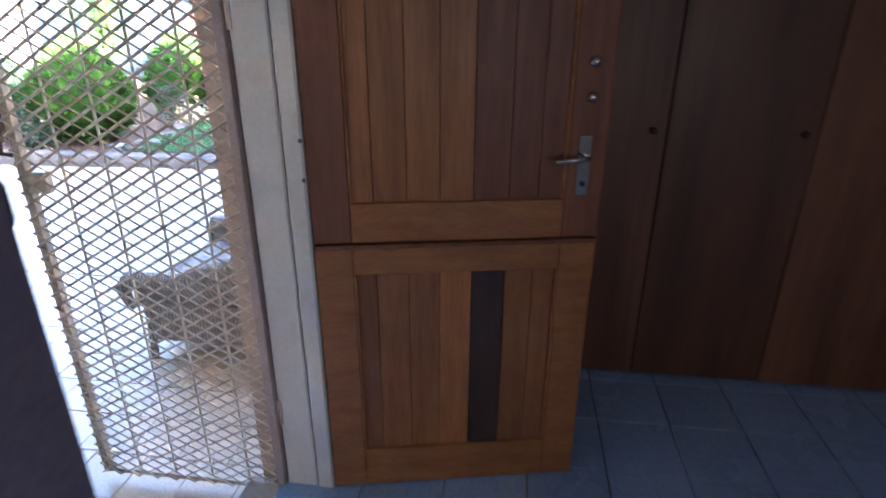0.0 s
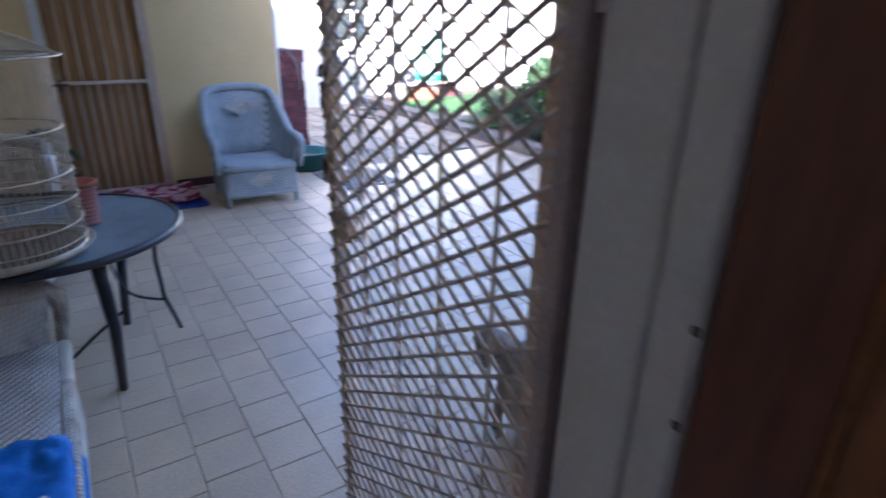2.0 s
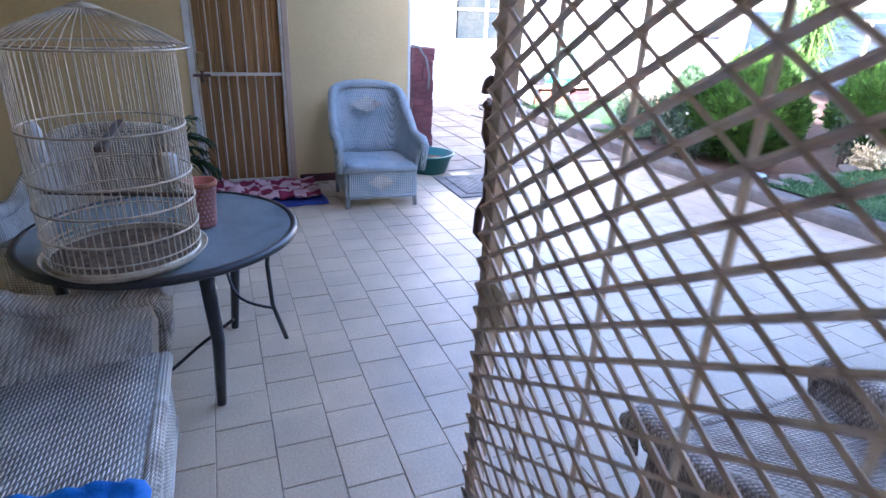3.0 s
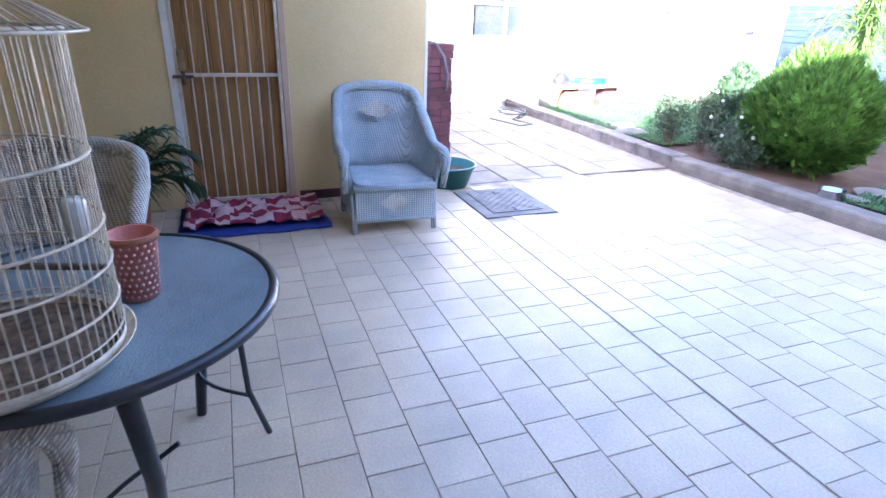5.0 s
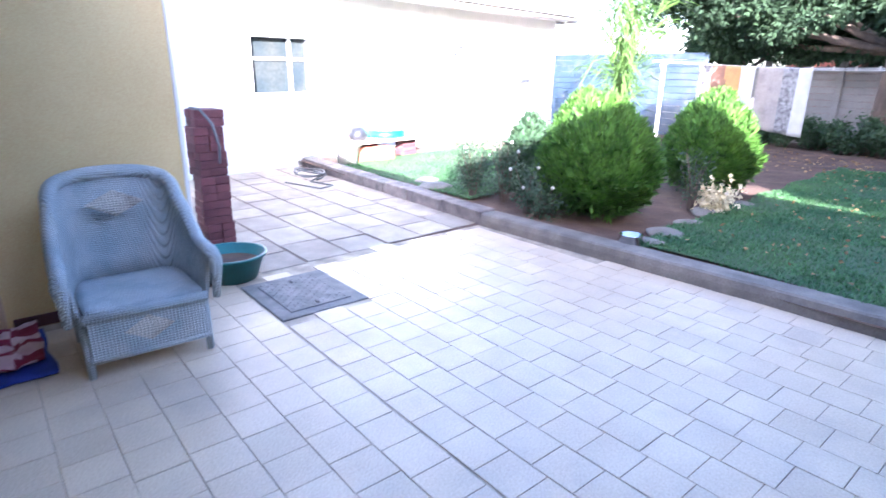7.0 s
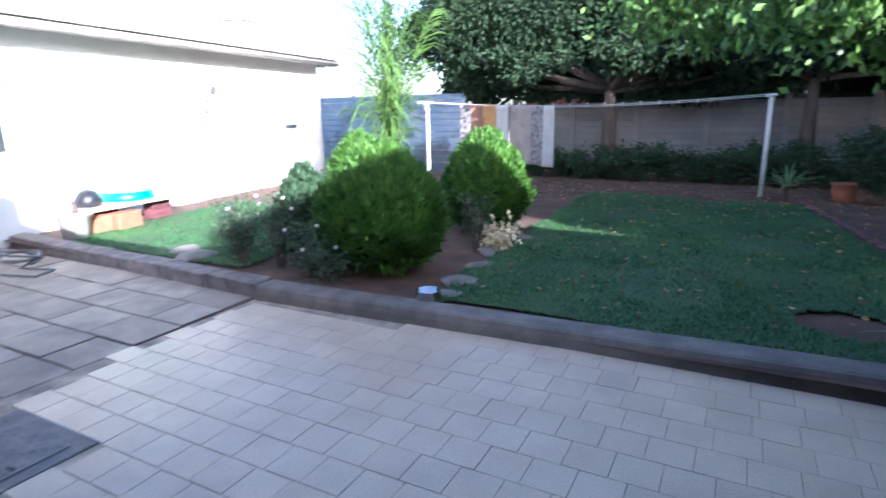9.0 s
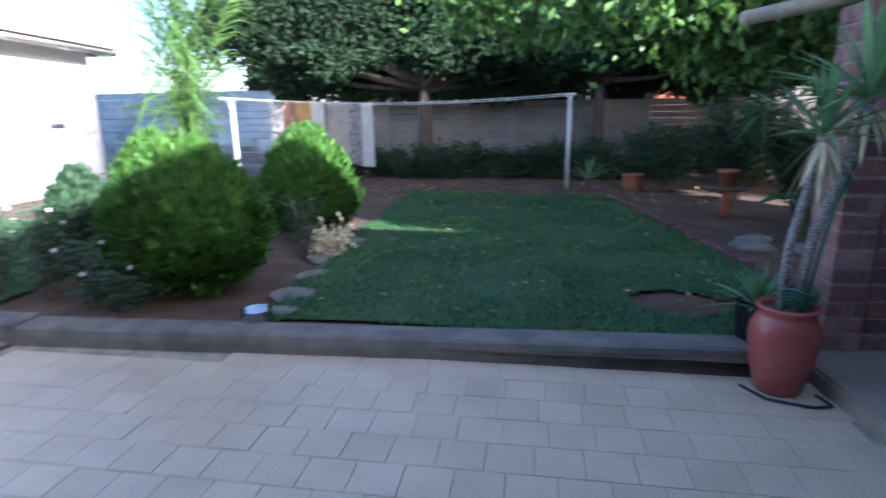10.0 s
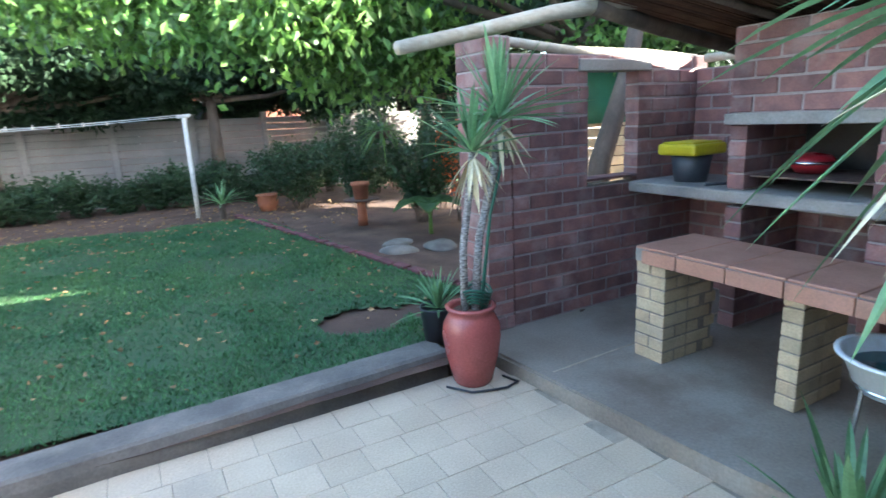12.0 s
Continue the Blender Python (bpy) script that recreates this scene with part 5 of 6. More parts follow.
bench = thing("low_bench", pose(-10.45, 7.65, 0.10, 0, 0, 7), "low plank bench on brick piers", "bench")
part("plank", box(-0.28, 0.28, -0.85, 0.85, 0.30, 0.345, 0.006), "cream", bench)
for y in (-0.45, 0.50):
    for r_ in range(4):
        part("brick", box(-0.11, 0.11, y - 0.17, y + 0.17, r_ * 0.075, r_ * 0.075 + 0.073, 0.005), "stack_brick", bench)
for i in range(2):
    single("terracotta_block", box(-0.12, 0.12, -0.2, 0.2, 0, 0.24, 0.015), "clay", "square terracotta block beside the bench", "block", pose(-10.2 + 0.05 * i, 6.95 + 0.42 * i, 0.10, 0, 0, 9 * i), group="terracotta blocks")
gd = thing("upturned_tub", pose(-10.62, 7.75, 0.447, 0, 0, 7), "mint green plastic tub upside down on the bench, paled to look sunlit", "tub")
part("shell", lathe([(0.36, 0.0), (0.345, 0.03), (0.26, 0.95), (0.22, 1.0), (0, 1.01)], 40), "mint_plastic", gd, smooth=True)
part("lip", lathe([(0.346, 0.0), (0.385, 0.0), (0.385, 0.05), (0.36, 0.12), (0.340, 0.13)], 40), "green_plastic", gd, "dark green rim", smooth=True)
single("black_bag", lathe([(0, 0), (0.15, 0.0), (0.19, 0.08), (0.12, 0.2), (0.04, 0.24), (0, 0.24)], 20), "black_steel", "small black crumpled bag on the bench", "bag", pose(-10.42, 7.05, 0.447), smooth=True)

# ---- washing line ----
P1, P2 = Vector((-8.27, 13.05, 0.08)), Vector((-1.97, 13.9, 0.08))
for p, ang in ((P1, 8), (P2, 8)):
    post = thing("washing_line_post", pose(p.x, p.y, p.z, 0, 0, ang), "white painted steel washing line post with a crossbar", "post", group="washing line posts")
    part("pole", tube([(0, 0, -0.02), (0, 0, 1.76)], 0.038, 12), "post_paint", post, smooth=True)
    part("crossbar", tube([(-0.02, -0.45, 1.76), (0.0, 0.45, 1.76)], 0.028, 8), "post_paint", post, smooth=True)
    part("brace", tube([(0, -0.22, 1.75), (0, 0, 1.5)], 0.012, 6), "post_paint", post)
wl = thing("washing_line", (0, 0, 0), "slack wire washing lines between the posts", "washing line")
for s in (-0.4, -0.14, 0.14, 0.4):
    pts = []
    for k in range(25):
        t = k / 24
        q = P1.lerp(P2, t)
        pts.append((q.x, q.y + s, 1.86 - 0.13 * math.sin(math.pi * t) - (0.02 if s > 0 else 0)))
    part("wire", tube(pts, 0.005, 5), "line_wire", wl)


def hanging(name, x0, x1, yy, ztop, zbot, mats, label, seed, skew=0.0):
    n, rows = 26, 16
    grid_ = []
    for j in range(rows):
        v = j / (rows - 1)
        r = []
        for i in range(n):
            u = i / (n - 1)
            x = x0 + (x1 - x0) * u + skew * v
            w = (x - skew * v - P1.x) / (P2.x - P1.x)
            top_z = 1.865 - 0.13 * math.sin(math.pi * w)
            y = P1.lerp(P2, w).y - 0.14 + (0.035 * math.sin(u * 17 + seed) + 0.03 * noise.noise((u * 3, v * 2, seed))) * v
            z = top_z + (zbot - top_z) * v * (1 - 0.10 * (1 - u))
            r.append((x, y, z))
        grid_.append(r)
    bb = ribbon_panel(grid_, 0.006)
    for f in bb.faces:
        u = (f.calc_center_median().x - x0) / (x1 - x0)
        f.material_index = min(len(mats) - 1, max(0, int(u * len(mats))))
    return single(name, bb, mats, label, "laundry", smooth=True)


hanging("blanket_on_line", -7.50, -6.50, 13.10, 1.80, 0.75, ["cloth_grey", "cloth_brown", "cloth_orange", "cloth_white"], "striped grey, brown, orange and white blanket on the line", 1.0)
hanging("patterned_throw", -6.45, -5.60, 13.26, 1.76, 0.55, ["cloth_taupe", "cloth_taupe", "cloth_grey", "cloth_white"], "taupe throw with a dark patterned band on the line", 4.0)
for i in range(9):
    q = P1.lerp(P2, 0.42 + 0.05 * i)
    single("clothes_peg", box(-0.012, 0.012, -0.006, 0.006, -0.03, 0.035, 0.003), "cream", "small pale clothes peg on the wire", "peg", pose(q.x, q.y - 0.14, 1.735 + 0.004 * i), group="clothes pegs")

# ---- precast concrete fence ----
fence = thing("precast_fence", (0, 17.0, 0), "grey precast concrete panel fence", "fence", kind="structure")
bm_ = box(-0.745, 0.745, -0.022, 0.022, 0.0, 0.142, 0.010)
slab_me = mesh_of(bm_, "fence_panel", "fence")
post_me = mesh_of(box(-0.065, 0.065, -0.065, 0.065, -0.05, 1.88, 0.012), "fence_post", "fence")
for i in range(17):
    x = -15.6 + 1.56 * i
    shared("post", post_me, fence, pose(x, -0.02, 0.05))
    for k in range(12):
        shared("panel", slab_me, fence, pose(x + 0.78, 0, 0.06 + k * 0.146))

# ---- blue sheet metal fence in the far corner ----
sheet = thing("sheet_fence", pose(-11.0, 15.9, 0, 0, 0, -4), "dull blue corrugated metal fence in the far corner", "fence", kind="structure")
for k in range(13):
    part("sheet_rib", box(-3.4, 2.3, -0.012 - 0.012 * (k % 2), 0.012, 0.03 + 0.16 * k, 0.185 + 0.16 * k, 0.006), "blue_sheet", sheet)
for x in (-3.3, -1.4, 0.5, 2.25):
    part("post", box(x - 0.04, x + 0.04, 0.013, 0.08, -0.05, 2.15, 0.006), "blue_sheet", sheet)

# ---- trees ----
def tree(name, m, trunk_h, radius, clumps, spread, n, leaf, material, label, seed, lean=(0, 0)):
    r = np.random.default_rng(seed)
    th = thing(name, m, label, "tree")
    top = Vector((lean[0], lean[1], trunk_h))
    part("trunk", tube([(0, 0, -0.1), (lean[0] * 0.3, lean[1] * 0.3, trunk_h * 0.5), tuple(top)], [radius * 1.25, radius, radius * 0.7], 10), "bark", th, smooth=True)
    chunks = []
    for c, rad in clumps:
        c = Vector(c)
        mid = top.lerp(c, 0.5) + Vector((0, 0, -0.1))
        part("limb", tube([tuple(top), tuple(mid), tuple(c)], [radius * 0.55, radius * 0.35, radius * 0.12], 7), "bark", th, smooth=True)
        k = int(n * (rad[0] * rad[2]) ** 1.0)
        sub = 9
        for q in range(sub):
            cc, _ = spheres(1, tuple(c), tuple(0.75 * np.array(rad)), r, 0.3)
            pts, out = spheres(k // sub, cc[0], np.array(rad) * r.uniform(0.35, 0.6), r, 0.35)
            chunks.append(leaves(pts, out * 0.6, leaf, leaf * 0.5, r, 0.4))
    v, f = merge(chunks)
    raw("crown", v, f, material, th, "crown of many small leaves")
    return th


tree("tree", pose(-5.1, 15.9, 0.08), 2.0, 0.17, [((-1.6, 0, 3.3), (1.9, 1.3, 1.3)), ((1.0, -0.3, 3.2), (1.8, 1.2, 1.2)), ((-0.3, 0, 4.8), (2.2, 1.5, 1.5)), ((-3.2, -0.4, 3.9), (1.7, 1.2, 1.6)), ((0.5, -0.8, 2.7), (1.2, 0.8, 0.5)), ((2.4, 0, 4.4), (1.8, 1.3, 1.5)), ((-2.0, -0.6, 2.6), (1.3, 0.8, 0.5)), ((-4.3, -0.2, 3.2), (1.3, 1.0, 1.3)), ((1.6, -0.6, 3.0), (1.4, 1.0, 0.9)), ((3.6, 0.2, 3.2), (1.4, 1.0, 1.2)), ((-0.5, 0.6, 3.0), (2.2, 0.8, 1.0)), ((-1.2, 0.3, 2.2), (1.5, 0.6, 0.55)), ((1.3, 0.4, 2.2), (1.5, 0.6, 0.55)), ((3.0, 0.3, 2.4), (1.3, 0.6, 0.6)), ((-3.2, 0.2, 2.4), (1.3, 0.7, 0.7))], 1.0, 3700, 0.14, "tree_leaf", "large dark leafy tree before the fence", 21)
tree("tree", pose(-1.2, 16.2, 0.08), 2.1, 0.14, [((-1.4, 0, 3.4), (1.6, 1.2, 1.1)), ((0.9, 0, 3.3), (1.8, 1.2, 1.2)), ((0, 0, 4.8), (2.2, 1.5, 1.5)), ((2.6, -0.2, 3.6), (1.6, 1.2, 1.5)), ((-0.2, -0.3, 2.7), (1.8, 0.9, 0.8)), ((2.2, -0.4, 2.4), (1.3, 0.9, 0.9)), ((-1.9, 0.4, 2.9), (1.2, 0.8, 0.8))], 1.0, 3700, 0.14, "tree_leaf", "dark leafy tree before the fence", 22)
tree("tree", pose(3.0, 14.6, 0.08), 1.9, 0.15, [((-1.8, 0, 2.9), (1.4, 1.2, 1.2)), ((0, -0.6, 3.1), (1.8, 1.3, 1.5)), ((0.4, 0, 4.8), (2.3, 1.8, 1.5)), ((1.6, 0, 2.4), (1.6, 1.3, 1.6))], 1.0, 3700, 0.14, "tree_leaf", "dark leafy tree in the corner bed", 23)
tree("tree", pose(2.0, 8.6, 0.08), 2.3, 0.12, [((-2.0, 0.6, 3.5), (1.5, 1.2, 0.8)), ((-0.6, 0.3, 3.7), (1.5, 1.4, 1.0)), ((0.8, -0.2, 3.8), (1.6, 1.4, 1.1)), ((-3.2, 1.4, 3.7), (1.2, 1.0, 0.7)), ((-1.2, -0.6, 3.1), (0.9, 0.8, 0.5)), ((0.3, -0.5, 2.45), (1.3, 0.6, 0.45))], 1.0, 1750, 0.115, "bright_leaf", "light green tree overhanging the barbecue wall", 24)
# next two trees are added sun blockers; clumps sit across the low rays
tree("tree", pose(7.0, 5.9, 0.0), 2.6, 0.2, [((0, 0, 3.6), (2.2, 2.0, 1.8)), ((-1.2, 0.5, 5.2), (2.0, 1.8, 1.6)), ((1, 0, 5.6), (2.2, 2.0, 1.6)), ((0, -2.0, 4.0), (1.9, 1.7, 1.5)), ((0.4, -2.5, 4.0), (1.6, 0.9, 1.1)), ((0.2, -1.0, 3.0), (1.8, 1.8, 1.4))], 1.0, 3800, 0.26, "tree_leaf", "dark leafy tree added out of view to shade the lawn", 26)
tree("tree", pose(6.0, 11.8, 0.0), 2.6, 0.2, [((0, -0.5, 3.6), (2.6, 2.4, 1.8)), ((-1.2, 2, 4.4), (2.4, 2.2, 1.8)), ((0.5, 0, 6.4), (2.6, 2.6, 1.8)), ((0, 3.8, 4.2), (2.6, 2.2, 2.0)), ((-0.5, -2.8, 4.0), (2.0, 1.8, 1.8)), ((0.5, -2.6, 5.8), (2.0, 1.8, 1.6))], 1.0, 2600, 0.26, "tree_leaf", "dark leafy tree added behind the barbecue to shade lawn and fence", 25)

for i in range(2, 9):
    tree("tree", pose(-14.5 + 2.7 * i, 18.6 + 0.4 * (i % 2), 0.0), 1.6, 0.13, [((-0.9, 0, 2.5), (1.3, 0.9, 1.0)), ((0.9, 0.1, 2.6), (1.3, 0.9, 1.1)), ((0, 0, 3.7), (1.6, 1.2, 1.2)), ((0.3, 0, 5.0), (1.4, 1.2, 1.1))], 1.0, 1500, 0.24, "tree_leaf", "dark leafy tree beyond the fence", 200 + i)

# leaning bare trunks seen through the wall opening
single("leaning_trunk", tube([(1.0, 7.3, 0.05), (1.08, 7.3, 1.1), (1.5, 7.35, 2.0), (1.9, 7.5, 3.2)], [0.13, 0.11, 0.09, 0.06], 10), "bark", "leaning grey tree trunk behind the barbecue wall", "tree trunk", smooth=True)

# hanging creeper sprays over the lawn
for i, (x, y, z, s) in enumerate(((-1.6, 9.2, 2.7, 0.9), (-2.7, 10.4, 2.95, 0.9), (-0.7, 9.4, 2.5, 1.0), (-2.1, 9.7, 2.85, 0.8), (0.1, 9.6, 2.5, 0.9), (-3.5, 11.0, 3.2, 0.9), (-1.2, 8.8, 2.75, 0.8))):
    th = thing("leafy_spray", pose(x, y, z), "light green overhanging leafy branch", "branch", group="overhanging branches")
    r = np.random.default_rng(50 + i)
    part("twig", tube([(1.0, -0.2, 0.6), (0.4, 0, 0.35), (0, 0, 0), (-0.05, 0, -0.35 * s)], [0.02, 0.015, 0.008, 0.003], 6), "bark", th)
    t = r.uniform(0, 1, (1500, 1))
    q = np.array([[0.5, -0.05, 0.35]]) * (1 - t) + np.array([[-0.05, 0, -0.4 * s]]) * t + r.normal(0, 0.22, (1500, 3)) * np.array([1.4, 1.2, 0.8])
    v, f = leaves(q, r.normal(0, 0.3, q.shape), 0.13, 0.07, r, 0.9)
    raw("foliage", v, f, "bright_leaf", th)

# palm behind the conifers
pl = thing("palm", pose(-8.0, 11.2, 0.08), "young feather palm with arching sunlit fronds", "palm")
part("trunk", tube([(0, 0, -0.05), (0, 0, 0.35), (0, 0, 0.7)], [0.16, 0.14, 0.10], 10), "bark", pl, smooth=True)
r = np.random.default_rng(61)
for i in range(10):
    a = 0.6 + i * 2.4
    el = 1.56 - 0.10 * (i % 4)
    rib, v, f = frond(r.uniform(2.6, 3.6), r, (0, 0, 0.6), (math.cos(a) * math.cos(el), math.sin(a) * math.cos(el), math.sin(el)), r.uniform(0.4, 1.1), 0.95, 56, 0.014)
    fr = part("frond", tube(rib, [0.018 * (1 - 0.85 * k / len(rib)) for k in range(len(rib))], 5), "palm", pl)
    raw("leaf_blade", v, f, "palm", fr)
# palm frond hanging before the outbuilding
for i, (x, y, z, dx, dy) in enumerate(((-9.2, 13.0, 2.1, -0.9, -0.3), (-9.0, 12.8, 1.6, -0.8, -0.5))):
    th = thing("palm_frond", pose(x, y, 0), "sunlit drooping palm frond by the outbuilding corner", "frond", group="drooping fronds")
    rib, v, f = frond(1.6, r, (0, 0, z - 1.4), (dx * 0.35, dy * 0.35, 1.0), 1.9, 0.5, 26)
    part("rib", tube([(0.05, 0.05, 0.05)] + rib, 0.008, 5), "palm", th)
    raw("leaf_blade", v, f, "palm", th)

# back bed planting
for i in range(20):
    x = -7.4 + 0.60 * i + 0.2 * random.random()
    y = 15.4 + 0.5 * random.random() - (1.2 if i > 14 else 0)
    leafy_bush("border_shrub", pose(x, y, 0.08), (0.75, 0.5, 0.5 + 0.35 * random.random() + (0.5 if i > 11 else 0)), 2400, 0.085, "fern", "low dark green border shrub", 100 + i, stems=16, group="border shrubs")
for i, (x, y, h) in enumerate(((0.9, 10.8, 1.5), (1.7, 11.6, 1.9), (0.6, 12.6, 1.5), (1.4, 9.6, 1.2), (2.2, 10.4, 2.2), (-0.2, 13.6, 1.2), (1.0, 13.6, 2.0))):
    leafy_bush("corner_shrub", pose(x, y, 0.08), (0.8, 0.7, h), 2600, 0.085, "fern", "tall dark green shrub of the corner bed", 130 + i, stems=16, group="corner shrubs")
leafy_bush("flowering_creeper", pose(1.35, 10.4, 0.08), (0.5, 0.5, 1.5), 500, 0.06, "orange_flower", "creeper with orange blossoms among dark leaves", 150, "plant", 9)
v, f = strap_leaves(26, 0.6, 0.035, np.random.default_rng(71), (0.25, 1.4), 0.6)
th = thing("spiky_plant", pose(-1.62, 13.4, 0.08), "small spiky green plant at the post's foot", "plant")
part("stem", tube([(0, 0, -0.02), (0, 0, 0.28)], 0.05, 8), "bark", th)
raw("leaf_rosette", v + np.array([0, 0, 0.26]), f, "yucca", th)
single("clay_pot", lathe([(0, 0), (0.14, 0), (0.19, 0.15), (0.18, 0.26), (0.21, 0.28), (0.21, 0.30), (0.16, 0.3), (0.15, 0.05), (0, 0.05)], 28), "clay", "weathered clay pot in the back bed", "pot", pose(-0.75, 13.9, 0.08), smooth=True)
stand = thing("plant_stand", (0.05, 11.15, 0.09), "terracotta pot on a clay pedestal with a flat tray", "plant stand")
part("pedestal", lathe([(0, 0), (0.075, 0), (0.06, 0.3), (0.085, 0.38), (0, 0.38)], 20), "clay", stand, smooth=True)
part("tray", lathe([(0, 0.38), (0.25, 0.38), (0.27, 0.40), (0.25, 0.40), (0, 0.395)], 28), "rust", stand, smooth=True)
part("pot", lathe([(0, 0.40), (0.10, 0.40), (0.125, 0.60), (0.14, 0.60), (0.14, 0.65), (0.11, 0.65), (0.1, 0.5), (0, 0.5)], 24), "clay", stand, smooth=True)
hb = thing("hanging_basket_plant", (0.35, 10.9, 1.35), "spider plant in a basket hung from a branch", "plant")
part("basket", lathe([(0, 0), (0.10, 0.02), (0.14, 0.12), (0, 0.12)], 20), "bark", hb, smooth=True)
part("cord", tube([(0, 0, 0.1), (0, 0, 1.6)], 0.006, 5), "bark", hb)
v, f = strap_leaves(70, 0.45, 0.03, np.random.default_rng(72), (-0.4, 1.0), 1.1)
raw("leaf_rosette", v + np.array([0, 0, 0.12]), f, "palm", hb)
big = thing("broad_leaf_plant", (0.55, 9.9, 0.09), "young plant with large bright green leaves", "plant")
part("stem", tube([(0, 0, -0.02), (0, 0, 0.35)], [0.03, 0.02], 8), "palm", big, smooth=True)
for k in range(6):
    a = k * 1.05
    rows = []
    for i in range(9):
        t = i / 8
        w = 0.17 * math.sin(math.pi * min(1, 0.08 + 0.92 * t)) + 0.004
        c = Vector((0.55 * t * math.cos(a), 0.55 * t * math.sin(a), 0.35 + 0.35 * t - 0.35 * t * t))
        s = Vector((-math.sin(a), math.cos(a), 0))
        rows.append([tuple(c + s * w * q + Vector((0, 0, 0.25 * w * abs(q)))) for q in (-1, -0.5, 0, 0.5, 1)])
    part("leaf", ribbon_panel(rows, 0.004), "bright_leaf", big, smooth=True)
# brick edging of the corner bed
edging = thing("bed_edging", (0, 0, 0), "row of old red bricks edging the corner bed", "edging", kind="structure")
for i in range(24):
    t = i / 23
    x, y = -0.42 - 0.98 * t, 7.4 + 5.9 * t
    part("brick", box(-0.052, 0.052, -0.115, 0.115, 0, 0.075, 0.008), "stack_brick", edging).matrix_basis = pose(x + random.uniform(-0.02, 0.02), y, 0.075, random.uniform(-4, 4), random.uniform(-6, 6), 9 + random.uniform(-5, 5))
# fallen leaves
r = np.random.default_rng(81)
n = 900
px, py = r.uniform(-6.6, 0.4, n), 11.0 + 4.0 * r.beta(2.2, 2.0, n)
fr = r.uniform(0, 1, n) < 0.3
px[fr], py[fr] = r.uniform(-4.3, -0.8, fr.sum()), r.uniform(6.6, 12, fr.sum())
v, f = leaves(np.stack([px, py, np.full(n, 0.155)], 1), r.normal(0, 1, (n, 3)) * np.array([1, 1, 0.05]), 0.055, 0.032, r, 0.02, 0.15)
tagged(raw("fallen_leaves", v, f, "dead_leaf", label="scattered dry brown fallen leaves", kind="stuff"), category="leaves")

# brick house beyond the fence
nb = thing("neighbour_house", pose(-4.0, 24.0, 0), "red brick house beyond the fence", "house")
part("wall", box(-6, 7, 0, 0.3, 0, 3.2), "house_brick", nb)
part("wall", box(-6, -5.7, 0.3, 6, 0, 3.2), "house_brick", nb)
part("wall", box(6.7, 7.0, 0.3, 6, 0, 3.2), "house_brick", nb)
part("roof", box(-6.5, 7.5, -0.6, 6.5, 3.2, 3.4), "roof_metal", nb)
for x in (-3.0, 0.2, 2.6):
    w = part("window", box(x, x + 1.3, -0.02, 0.0, 1.2, 2.4), "dark_window", nb)
    for a, c, e, g2 in ((x - 0.06, x, 1.14, 2.46), (x + 1.3, x + 1.36, 1.14, 2.46), (x, x + 1.3, 1.14, 1.2), (x, x + 1.3, 2.4, 2.46), (x + 0.62, x + 0.68, 1.2, 2.4)):
        part("window_frame", box(a, c, -0.05, -0.021, e, g2), "white_paint", w)

# ---- potted yucca at the kerb corner ----
yp = thing("potted_yucca", (-1.22, 6.03, 0), "tall two-stemmed yucca in a glazed red urn", "potted plant")
part("urn", lathe([(0, 0), (0.115, 0), (0.125, 0.015), (0.165, 0.18), (0.182, 0.31), (0.175, 0.39), (0.145, 0.445), (0.135, 0.465), (0.155, 0.485), (0.158, 0.50), (0.135, 0.505), (0.12, 0.48), (0.12, 0.44), (0, 0.44)], 48), "terracotta", yp, "glossy terracotta red urn", smooth=True)
part("soil", lathe([(0, 0.47), (0.12, 0.465)], 24), "soil", yp)
for k, (pts, rad, n, le, seed) in enumerate(((((0.03, 0, 0.46), (0.09, 0.02, 0.9), (0.20, 0.0, 1.32), (0.245, 0, 1.60)), 0.026, 75, 0.50, 91), (((-0.03, 0.02, 0.46), (-0.02, 0.03, 0.85), (0.04, 0.03, 1.2), (0.06, 0.02, 1.42)), 0.024, 60, 0.40, 92))):
    tr = part("stem", tube(pts, [rad, rad * 0.95, rad * 0.9, rad * 0.8], 10), "yucca_trunk", yp, smooth=True)
    rr = np.random.default_rng(seed)
    v, f = strap_leaves(int(n * 0.8), le, 0.036, rr, (0.0, 1.5), 0.28)
    raw("leaf_rosette", v + np.array(pts[-1]), f, "yucca", yp, "stiff green sword leaves")
    v, f = strap_leaves(18, 0.27, 0.038, rr, (-1.3, -0.4), 0.4)
    raw("dry_leaves", v + np.array(pts[-1]) + np.array([0, 0, -0.03]), f, "yucca_dry", yp, "dry straw-coloured hanging leaves")
part("hose", tube([(0.06, -0.03, 0.46), (0.09, -0.03, 0.7), (0.14, -0.035, 1.05), (0.22, -0.04, 1.32), (0.25, -0.035, 1.5)], 0.011, 6), "green_hose", yp, "green garden hose tied to the stem", smooth=True)
for q in range(5):
    part("hose_loop", tube([(0.05 + (0.06 + 0.008 * q) * math.cos(a), 0.0 + (0.05 + 0.01 * q) * math.sin(a), 0.50 + 0.022 * q + 0.02 * math.sin(2 * a)) for a in np.linspace(0, 2 * math.pi, 18)[:-1]], 0.008, 5, closed=True), "green_hose", yp, smooth=True)
single("irrigation_pipe", tube([(-1.42, 6.02, 0.012), (-1.33, 5.87, 0.012), (-1.22, 5.83, 0.012), (-1.12, 5.80, 0.014), (-1.02, 5.83, 0.012), (-1.05, 5.95, 0.012)], 0.008, 6), "black_steel", "thin black pipe lying round the urn", "pipe", smooth=True)
